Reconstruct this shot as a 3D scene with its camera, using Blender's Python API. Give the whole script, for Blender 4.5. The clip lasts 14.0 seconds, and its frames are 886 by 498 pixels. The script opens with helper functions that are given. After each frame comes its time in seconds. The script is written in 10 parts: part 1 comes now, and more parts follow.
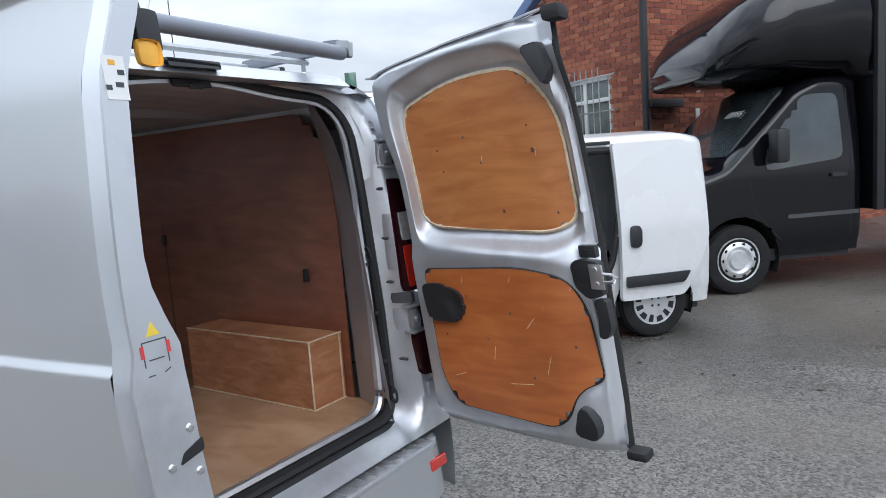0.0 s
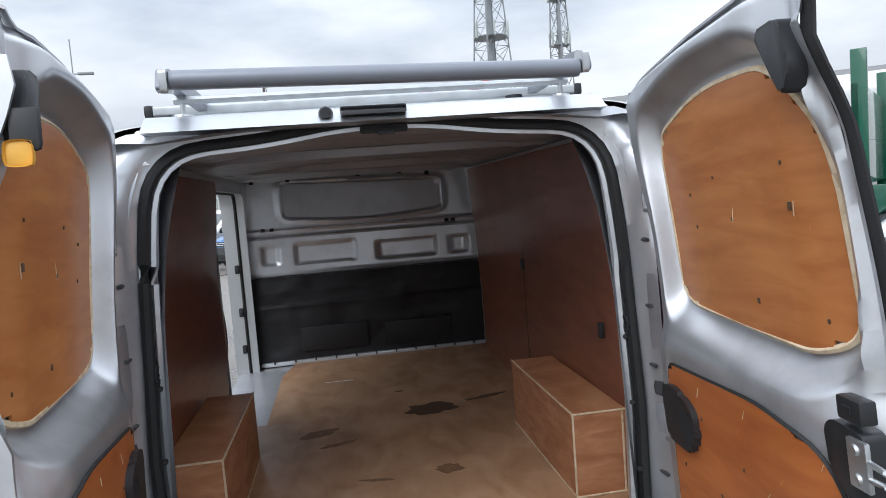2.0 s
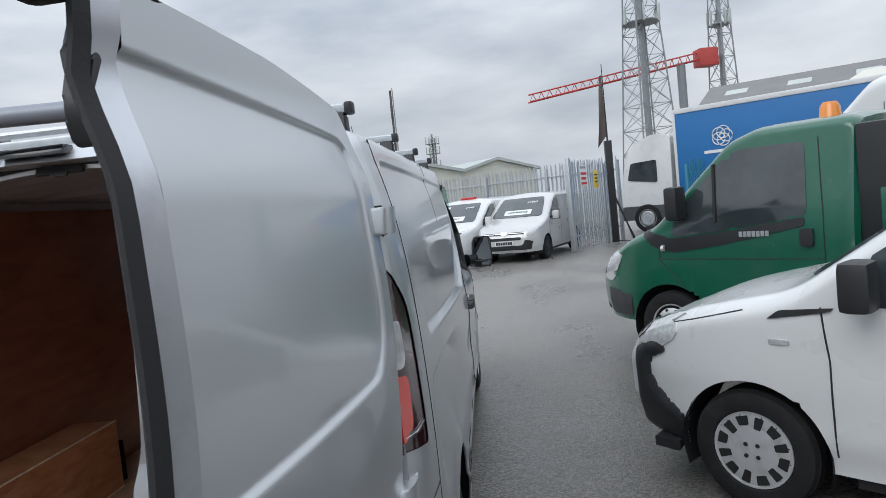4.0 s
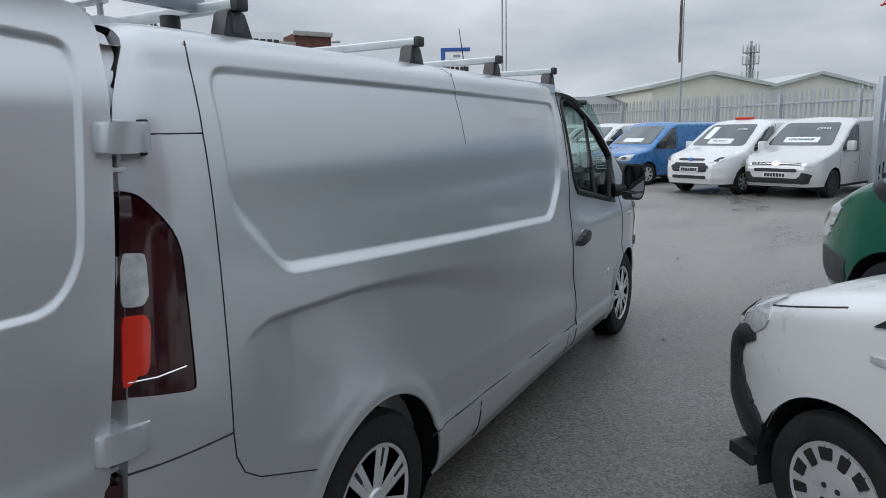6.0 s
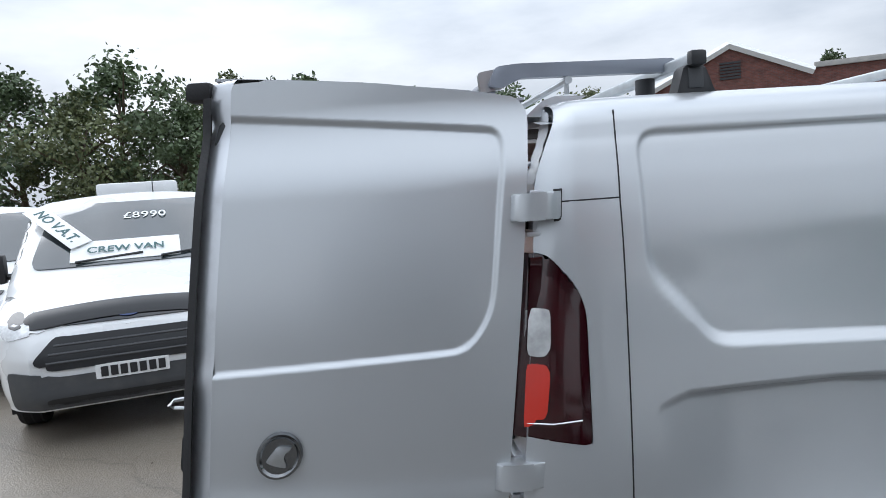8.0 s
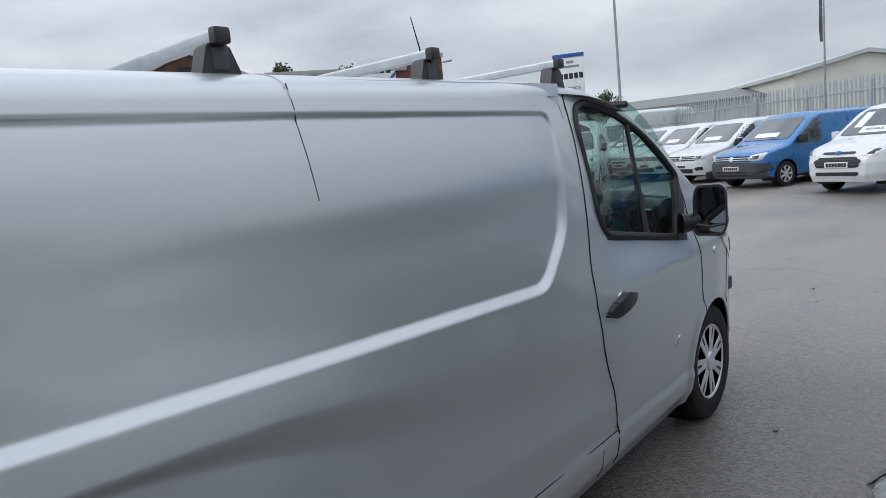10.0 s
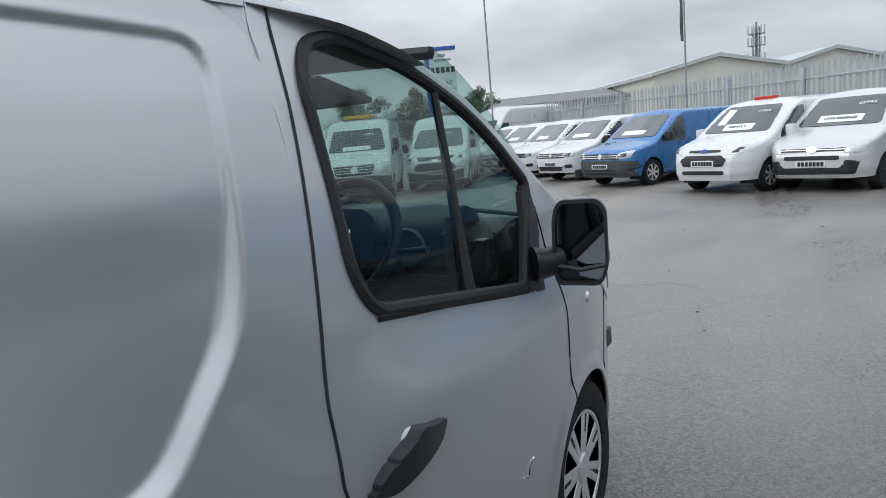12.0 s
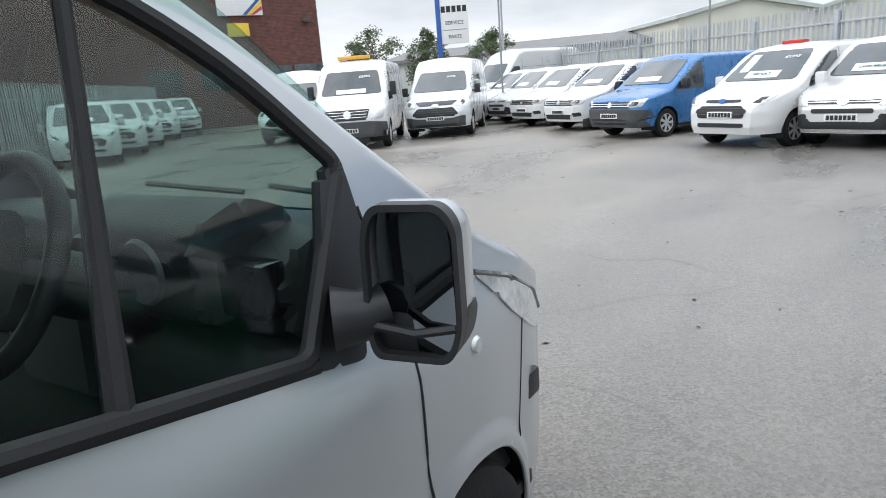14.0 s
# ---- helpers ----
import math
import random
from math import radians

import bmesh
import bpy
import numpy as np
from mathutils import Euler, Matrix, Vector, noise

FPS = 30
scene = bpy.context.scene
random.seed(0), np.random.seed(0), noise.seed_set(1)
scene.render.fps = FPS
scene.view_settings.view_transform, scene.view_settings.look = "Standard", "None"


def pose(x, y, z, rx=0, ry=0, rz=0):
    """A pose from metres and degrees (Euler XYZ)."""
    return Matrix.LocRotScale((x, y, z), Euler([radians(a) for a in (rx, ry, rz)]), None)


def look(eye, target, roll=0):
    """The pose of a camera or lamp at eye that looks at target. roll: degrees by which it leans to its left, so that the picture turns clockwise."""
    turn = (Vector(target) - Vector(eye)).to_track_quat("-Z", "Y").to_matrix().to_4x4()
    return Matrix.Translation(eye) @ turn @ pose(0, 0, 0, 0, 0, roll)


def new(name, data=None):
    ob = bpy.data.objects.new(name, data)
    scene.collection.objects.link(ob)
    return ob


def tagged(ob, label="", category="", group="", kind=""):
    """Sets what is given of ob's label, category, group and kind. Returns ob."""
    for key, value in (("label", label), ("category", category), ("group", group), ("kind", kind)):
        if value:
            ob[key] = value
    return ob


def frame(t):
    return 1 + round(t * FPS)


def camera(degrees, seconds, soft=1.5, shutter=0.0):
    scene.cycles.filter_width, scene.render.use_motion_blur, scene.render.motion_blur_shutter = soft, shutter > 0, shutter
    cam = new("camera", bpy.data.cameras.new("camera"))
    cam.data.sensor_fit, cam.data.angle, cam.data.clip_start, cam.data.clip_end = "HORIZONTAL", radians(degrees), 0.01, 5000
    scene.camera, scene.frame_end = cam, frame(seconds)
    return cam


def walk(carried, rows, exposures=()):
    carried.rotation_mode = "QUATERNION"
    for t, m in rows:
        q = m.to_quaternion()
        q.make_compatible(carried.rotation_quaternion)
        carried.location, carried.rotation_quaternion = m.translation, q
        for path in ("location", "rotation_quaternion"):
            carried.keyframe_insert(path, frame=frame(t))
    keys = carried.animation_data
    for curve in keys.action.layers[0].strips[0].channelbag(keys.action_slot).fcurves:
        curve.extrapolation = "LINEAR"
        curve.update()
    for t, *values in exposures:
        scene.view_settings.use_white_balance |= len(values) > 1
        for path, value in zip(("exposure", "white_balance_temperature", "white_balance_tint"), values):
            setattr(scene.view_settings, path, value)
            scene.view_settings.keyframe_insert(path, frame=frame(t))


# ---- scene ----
cam = camera(67.1, 14.0, soft=0.5, shutter=0.05)
PATH = [
    (0, (-1.345, -1.606, 1.574), (0.288, -0.477, 1.327), -4.2),
    (0.5, (-1.017, -1.735, 1.628), (0.296, -0.254, 1.34), -2.6),
    (1, (-0.704, -1.7, 1.628), (0.402, -0.055, 1.362), -0.0),
    (1.5, (-0.439, -1.68, 1.649), (0.368, 0.136, 1.421), -4.5),
    (2, (-0.149, -1.757, 1.674), (0.145, 0.215, 1.518), -4.4),
    (2.5, (0.107, -1.765, 1.65), (0.162, 0.229, 1.517), -5.9),
    (3, (0.435, -1.71, 1.675), (0.484, 0.286, 1.555), -5.3),
    (5.5, (2.109, -1.089, 1.681), (1.317, 0.728, 1.416), -3.0),
    (6, (2.248, -0.831, 1.658), (1.272, 0.88, 1.31), -1.2),
    (6.5, (2.387, -0.603, 1.591), (0.999, 0.809, 1.305), -4.8),
    (7, (2.497, -0.427, 1.642), (0.61, 0.084, 1.223), -3.1),
    (7.5, (2.499, -0.351, 1.66), (0.557, -0.068, 1.271), -3.9),
    (8, (2.528, -0.328, 1.704), (0.55, -0.081, 1.542), -4.2),
    (8.5, (2.574, -0.227, 1.71), (0.773, 0.597, 1.429), -4.5),
    (9, (2.477, 0.006, 1.704), (1.0, 1.316, 1.387), -3.7),
    (11.5, (1.848, 1.849, 1.643), (0.678, 3.445, 1.356), -6.5),
    (12, (1.703, 2.222, 1.61), (0.688, 3.913, 1.28), -5.2),
    (12.5, (1.636, 2.622, 1.563), (0.646, 4.304, 1.127), -5.0),
    (13, (1.59, 2.977, 1.551), (0.719, 4.7, 1.029), -2.3),
    (13.5, (1.599, 3.239, 1.579), (0.902, 5.042, 1.066), -2.1),
    (14, (1.633, 3.304, 1.569), (0.584, 4.937, 1.085), -4.4),
]
walk(cam, [(t, look(e, a, r)) for t, e, a, r in PATH], exposures=[(0, 0.32, 5800, 10), (1, 0.56, 5800, 10), (2, 0.36, 5980, 10), (3, 0.16, 6050, 10), (5.5, -0.22, 5980, 10), (6.5, -0.05, 5980, 10), (7.5, 0.32, 5900, 10), (8.2, 0.14, 5880, 10), (8.5, -0.08, 5850, 10), (9, -0.06, 5880, 10), (11.5, -0.12, 5950, 10), (12.5, 0.18, 6080, 10), (14, 0.46, 6150, 10)])

# ---- sky, light ----
world = bpy.data.worlds.new("overcast")
scene.world = world
world.use_nodes = True
wn, wl = world.node_tree.nodes, world.node_tree.links
wn.clear()
SUN_EL, SUN_AZ = 40.0, 218.0
w_out = wn.new("ShaderNodeOutputWorld")
w_bg = wn.new("ShaderNodeBackground")
w_sky = wn.new("ShaderNodeTexSky")
w_sky.sky_type, w_sky.sun_disc = "NISHITA", False
w_sky.sun_elevation, w_sky.sun_rotation = radians(SUN_EL), radians(SUN_AZ)
w_sky.dust_density, w_sky.air_density = 4.0, 1.5
w_co = wn.new("ShaderNodeTexCoord")
w_map = wn.new("ShaderNodeMapping")
w_map.inputs["Scale"].default_value = (1.0, 1.0, 3.2)
w_map.inputs["Rotation"].default_value = (0.0, 0.0, 0.7)
w_noise = wn.new("ShaderNodeTexNoise")
w_noise.inputs["Scale"].default_value, w_noise.inputs["Detail"].default_value = 2.1, 7.0
w_noise.inputs["Roughness"].default_value = 0.52
w_ramp = wn.new("ShaderNodeValToRGB")
w_ramp.color_ramp.elements[0].position, w_ramp.color_ramp.elements[0].color = 0.30, (5.0, 5.4, 5.9, 1)
w_ramp.color_ramp.elements[1].position, w_ramp.color_ramp.elements[1].color = 0.66, (10.4, 10.4, 10.3, 1)
w_mix = wn.new("ShaderNodeMix")
w_mix.data_type = "RGBA"
w_mix.inputs[0].default_value = 0.93
wl.new(w_co.outputs["Generated"], w_map.inputs["Vector"])
wl.new(w_map.outputs["Vector"], w_noise.inputs["Vector"])
wl.new(w_noise.outputs["Fac"], w_ramp.inputs["Fac"])
wl.new(w_sky.outputs["Color"], w_mix.inputs[6])
wl.new(w_ramp.outputs["Color"], w_mix.inputs[7])
# an overcast sky is brighter overhead than at the horizon
w_sep = wn.new("ShaderNodeSeparateXYZ")
wl.new(w_co.outputs["Generated"], w_sep.inputs[0])
w_lift = wn.new("ShaderNodeMapRange")
w_lift.inputs[1].default_value, w_lift.inputs[2].default_value, w_lift.inputs[3].default_value, w_lift.inputs[4].default_value = 0.15, 0.95, 0.9, 2.1
wl.new(w_sep.outputs["Z"], w_lift.inputs[0])
w_scale = wn.new("ShaderNodeVectorMath")
w_scale.operation = "SCALE"
wl.new(w_mix.outputs[2], w_scale.inputs[0])
wl.new(w_lift.outputs[0], w_scale.inputs["Scale"])
wl.new(w_scale.outputs[0], w_bg.inputs["Color"])
wl.new(w_bg.outputs["Background"], w_out.inputs["Surface"])
w_bg.inputs["Strength"].default_value = 0.092

sun = new("sun", bpy.data.lights.new("sun", "SUN"))
sun.data.energy, sun.data.angle, sun.data.color = 0.9, radians(40), (1.0, 0.97, 0.93)
_az, _el = radians(SUN_AZ), radians(SUN_EL)
sun.matrix_world = look((0, 0, 30), (-30 * math.sin(_az) * math.cos(_el), -30 * math.cos(_az) * math.cos(_el), 30 - 30 * math.sin(_el)))

# ---- materials ----
MATS = {}


def mat(name, color, rough=0.5, metal=0.0, coat=0.0, var=0.08, vscale=6.0, grain=0.0, gscale=180.0, bump=0.0, bscale=60.0,
        spec=0.5, dirt=None, dscale=2.0, damount=0.0, alpha=1.0, transmission=0.0, emit=0.0, rvar=0.1, per_object=0.0):
    """A principled surface with colour varied at two scales, roughness varied, and a fine bump."""
    m = bpy.data.materials.new(name)
    m.use_nodes = True
    nt = m.node_tree
    n, l = nt.nodes, nt.links
    b = n["Principled BSDF"]
    co = n.new("ShaderNodeTexCoord")
    big = n.new("ShaderNodeTexNoise")
    big.inputs["Scale"].default_value, big.inputs["Detail"].default_value = vscale, 5.0
    l.new(co.outputs["Object"], big.inputs["Vector"])
    hsv = n.new("ShaderNodeHueSaturation")
    hsv.inputs["Color"].default_value = (*color, 1)
    rng = n.new("ShaderNodeMapRange")
    rng.inputs[1].default_value, rng.inputs[2].default_value = 0.25, 0.75
    rng.inputs[3].default_value, rng.inputs[4].default_value = 1 - var, 1 + var
    l.new(big.outputs["Fac"], rng.inputs[0])
    value = rng.outputs[0]
    if grain:
        fine = n.new("ShaderNodeTexNoise")
        fine.inputs["Scale"].default_value, fine.inputs["Detail"].default_value = gscale, 3.0
        l.new(co.outputs["Object"], fine.inputs["Vector"])
        r2 = n.new("ShaderNodeMapRange")
        r2.inputs[1].default_value, r2.inputs[2].default_value = 0.3, 0.7
        r2.inputs[3].default_value, r2.inputs[4].default_value = 1 - grain, 1 + grain
        l.new(fine.outputs["Fac"], r2.inputs[0])
        mul = n.new("ShaderNodeMath")
        mul.operation = "MULTIPLY"
        l.new(value, mul.inputs[0])
        l.new(r2.outputs[0], mul.inputs[1])
        value = mul.outputs[0]
    if per_object:
        oi = n.new("ShaderNodeObjectInfo")
        r3 = n.new("ShaderNodeMapRange")
        r3.inputs[3].default_value, r3.inputs[4].default_value = 1 - per_object, 1 + per_object
        l.new(oi.outputs["Random"], r3.inputs[0])
        mul = n.new("ShaderNodeMath")
        mul.operation = "MULTIPLY"
        l.new(value, mul.inputs[0])
        l.new(r3.outputs[0], mul.inputs[1])
        value = mul.outputs[0]
    l.new(value, hsv.inputs["Value"])
    color_out = hsv.outputs["Color"]
    if dirt:
        dn = n.new("ShaderNodeTexNoise")
        dn.inputs["Scale"].default_value, dn.inputs["Detail"].default_value, dn.inputs["Roughness"].default_value = dscale, 9.0, 0.62
        l.new(co.outputs["Object"], dn.inputs["Vector"])
        dr = n.new("ShaderNodeMapRange")
        dr.inputs[1].default_value, dr.inputs[2].default_value = 0.5, 0.72
        dr.inputs[3].default_value, dr.inputs[4].default_value = 0.0, damount
        l.new(dn.outputs["Fac"], dr.inputs[0])
        mx = n.new("ShaderNodeMix")
        mx.data_type = "RGBA"
        mx.inputs[7].default_value = (*dirt, 1)
        l.new(dr.outputs[0], mx.inputs[0])
        l.new(color_out, mx.inputs[6])
        color_out = mx.outputs[2]
    l.new(color_out, b.inputs["Base Color"])
    rr = n.new("ShaderNodeMapRange")
    rr.inputs[1].default_value, rr.inputs[2].default_value = 0.3, 0.7
    rr.inputs[3].default_value, rr.inputs[4].default_value = max(0.02, rough * (1 - rvar)), min(1.0, rough * (1 + rvar))
    l.new(big.outputs["Fac"], rr.inputs[0])
    l.new(rr.outputs[0], b.inputs["Roughness"])
    b.inputs["Metallic"].default_value = metal
    b.inputs["Coat Weight"].default_value, b.inputs["Coat Roughness"].default_value = coat, 0.06
    b.inputs["Specular IOR Level"].default_value = spec
    b.inputs["Transmission Weight"].default_value = transmission
    b.inputs["Alpha"].default_value = alpha
    if emit:
        b.inputs["Emission Color"].default_value, b.inputs["Emission Strength"].default_value = (*color, 1), emit
    if bump:
        bn = n.new("ShaderNodeTexNoise")
        bn.inputs["Scale"].default_value, bn.inputs["Detail"].default_value = bscale, 6.0
        l.new(co.outputs["Object"], bn.inputs["Vector"])
        bp = n.new("ShaderNodeBump")
        bp.inputs["Strength"].default_value, bp.inputs["Distance"].default_value = bump, 0.02
        l.new(bn.outputs["Fac"], bp.inputs["Height"])
        l.new(bp.outputs["Normal"], b.inputs["Normal"])
    MATS[name] = m
    return m


mat("silver_paint", (0.51, 0.53, 0.545), 0.37, 0.62, 0.75, var=0.02, vscale=3, rvar=0.03)
mat("silver_inner", (0.60, 0.62, 0.65), 0.36, 0.75, 0.4, var=0.05, vscale=5, dirt=(0.20, 0.19, 0.18), dscale=5, damount=0.35)
mat("grey_inner", (0.42, 0.43, 0.455), 0.46, 0.5, 0.25, var=0.08, vscale=5, dirt=(0.16, 0.155, 0.15), dscale=6, damount=0.28)
mat("black_plastic", (0.018, 0.019, 0.021), 0.45, var=0.15, bump=0.05, bscale=300)
mat("black_rubber", (0.012, 0.012, 0.013), 0.65, var=0.2, bump=0.1, bscale=120)
mat("bulkhead_cover", (0.018, 0.018, 0.020), 0.5, spec=0.3, var=0.3, vscale=5, bump=0.25, bscale=9, rvar=0.3)
mat("black_gloss", (0.01, 0.01, 0.012), 0.12, coat=0.6)
mat("tyre_rubber", (0.014, 0.014, 0.015), 0.8, var=0.2, bump=0.2, bscale=90, spec=0.3, dirt=(0.06, 0.056, 0.05), dscale=9, damount=0.25)
mat("arch_liner", (0.006, 0.006, 0.006), 0.95, var=0.3, vscale=8, spec=0.1)
mat("grey_plastic", (0.055, 0.058, 0.062), 0.6, var=0.1, bump=0.08, bscale=200, dirt=(0.12, 0.115, 0.105), dscale=5, damount=0.3)
mat("wheel_silver", (0.62, 0.63, 0.64), 0.34, 0.45, 0.3, var=0.05, dirt=(0.16, 0.14, 0.11), dscale=12, damount=0.3)
mat("steel", (0.55, 0.57, 0.58), 0.34, 0.9, var=0.1, vscale=14, dirt=(0.3, 0.3, 0.29), dscale=18, damount=0.4)
mat("galvanised", (0.50, 0.53, 0.55), 0.42, 0.6, var=0.12, vscale=22, dirt=(0.32, 0.31, 0.29), dscale=8, damount=0.3)
mat("dark_chrome", (0.22, 0.225, 0.23), 0.18, 1.0, var=0.1)
mat("chrome", (0.75, 0.76, 0.77), 0.10, 1.0, var=0.03)
mat("white_paint", (0.66, 0.67, 0.67), 0.28, 0.0, 0.7, var=0.02, vscale=2, dirt=(0.55, 0.53, 0.49), dscale=1.5, damount=0.10)
mat("pearl_paint", (0.58, 0.585, 0.58), 0.30, 0.15, 0.8, var=0.02, vscale=2, dirt=(0.45, 0.43, 0.40), dscale=1.5, damount=0.10)
mat("blue_paint", (0.035, 0.17, 0.42), 0.28, 0.2, 0.8, var=0.05)
mat("navy_paint", (0.02, 0.035, 0.08), 0.25, 0.2, 0.8, var=0.05)
mat("green_paint", (0.006, 0.10, 0.055), 0.25, 0.0, 0.8, var=0.06, dirt=(0.10, 0.12, 0.09), dscale=3, damount=0.12)
mat("black_paint", (0.005, 0.005, 0.007), 0.10, 0.0, 0.28, var=0.1, spec=0.25)
mat("red_lens", (0.55, 0.030, 0.016), 0.10, coat=0.9, var=0.05)
mat("dark_red_lens", (0.022, 0.002, 0.004), 0.10, coat=0.5, var=0.1)
mat("lens_core", (0.030, 0.002, 0.004), 0.22, coat=0.9, var=0.4, vscale=30)
mat("clear_lens", (0.62, 0.63, 0.63), 0.10, 0.35, 0.9, var=0.25, vscale=40)
mat("amber_lens", (0.75, 0.24, 0.02), 0.2, coat=0.6, var=0.1)
mat("orange_bits", (0.75, 0.40, 0.05), 0.45, var=0.2, vscale=20)
mat("window_dark", (0.034, 0.044, 0.048), 0.05, coat=1.0, var=0.5, vscale=2.5)
mat("sign_white", (0.78, 0.79, 0.78), 0.5, var=0.03)
mat("sign_text", (0.03, 0.10, 0.10), 0.5)
mat("sign_black", (0.02, 0.02, 0.022), 0.5)
mat("sign_blue", (0.03, 0.10, 0.35), 0.45)
mat("sign_red", (0.55, 0.05, 0.05), 0.5)
mat("sign_yellow", (0.75, 0.55, 0.05), 0.5)
mat("trailer_blue", (0.02, 0.15, 0.40), 0.45, var=0.06, vscale=1.5, bump=0.05, bscale=2)
mat("white_cloth", (0.75, 0.75, 0.74), 0.8, var=0.05)
mat("red_steel", (0.5, 0.07, 0.06), 0.5, var=0.1)
mat("mast_steel", (0.28, 0.30, 0.31), 0.5, 0.4, var=0.1)
mat("clad_grey", (0.48, 0.52, 0.50), 0.5, var=0.05, vscale=1.0, dirt=(0.32, 0.33, 0.31), dscale=0.8, damount=0.4)
mat("clad_cream", (0.62, 0.62, 0.54), 0.5, var=0.05, vscale=1.0)
mat("roof_grey", (0.20, 0.20, 0.20), 0.8, var=0.15, vscale=1.0)
mat("teal_paint", (0.05, 0.22, 0.32), 0.5, var=0.08)
mat("bark", (0.10, 0.075, 0.05), 0.9, var=0.3, vscale=8, bump=0.5, bscale=25)
mat("leaf", (0.088, 0.125, 0.058), 0.6, var=0.45, vscale=0.9, grain=0.3, gscale=9)
mat("leaf_light", (0.12, 0.14, 0.06), 0.6, var=0.45, vscale=0.9, grain=0.3, gscale=9)
mat("grass", (0.10, 0.13, 0.04), 0.8, var=0.4, vscale=4)
mat("concrete", (0.36, 0.35, 0.33), 0.85, var=0.15, vscale=3, bump=0.2, bscale=60)
mat("dash_plastic", (0.034, 0.035, 0.037), 0.55, var=0.1, bump=0.06, bscale=250)
mat("badge_blue", (0.03, 0.05, 0.14), 0.25, 0.3, 0.4, var=0.05)
mat("bare_panel", (0.62, 0.63, 0.64), 0.45, var=0.06, dirt=(0.4, 0.39, 0.36), dscale=6, damount=0.3)
mat("dash_grey", (0.09, 0.095, 0.10), 0.5, var=0.05)
mat("seat_cloth", (0.05, 0.055, 0.06), 0.9, var=0.15, bump=0.2, bscale=200)
mat("headlining", (0.35, 0.35, 0.34), 0.9, var=0.05)
mat("mirror_glass", (0.28, 0.30, 0.32), 0.02, 1.0, var=0.0)
mat("blue_film", (0.02, 0.05, 0.10), 0.3)
mat("roller_grey", (0.23, 0.25, 0.29), 0.42, 0.25, 0.2, var=0.06, vscale=10)
mat("glint", (0.85, 0.80, 0.72), 0.7, var=0.1)


def glass(name, tint, rough=0.0):
    """Thin window glass: a mix of clear tint and a mirror whose share follows the angle."""
    m = bpy.data.materials.new(name)
    m.use_nodes = True
    n, l = m.node_tree.nodes, m.node_tree.links
    n.clear()
    out = n.new("ShaderNodeOutputMaterial")
    mix = n.new("ShaderNodeMixShader")
    tr = n.new("ShaderNodeBsdfTransparent")
    tr.inputs["Color"].default_value = (*tint, 1)
    gl = n.new("ShaderNodeBsdfGlossy")
    gl.inputs["Roughness"].default_value = rough
    lw = n.new("ShaderNodeLayerWeight")
    lw.inputs["Blend"].default_value = 0.5
    pw = n.new("ShaderNodeMath")
    pw.operation = "POWER"
    pw.inputs[1].default_value = 4.0
    l.new(lw.outputs["Facing"], pw.inputs[0])
    ad = n.new("ShaderNodeMath")
    ad.operation = "MULTIPLY_ADD"
    ad.inputs[1].default_value, ad.inputs[2].default_value = 0.55, 0.04
    l.new(pw.outputs[0], ad.inputs[0])
    l.new(ad.outputs[0], mix.inputs[0])
    l.new(tr.outputs[0], mix.inputs[1])
    l.new(gl.outputs[0], mix.inputs[2])
    l.new(mix.outputs[0], out.inputs["Surface"])
    MATS[name] = m
    return m


glass("clear_glass", (0.70, 0.80, 0.77))
glass("tinted_glass", (0.30, 0.38, 0.36))


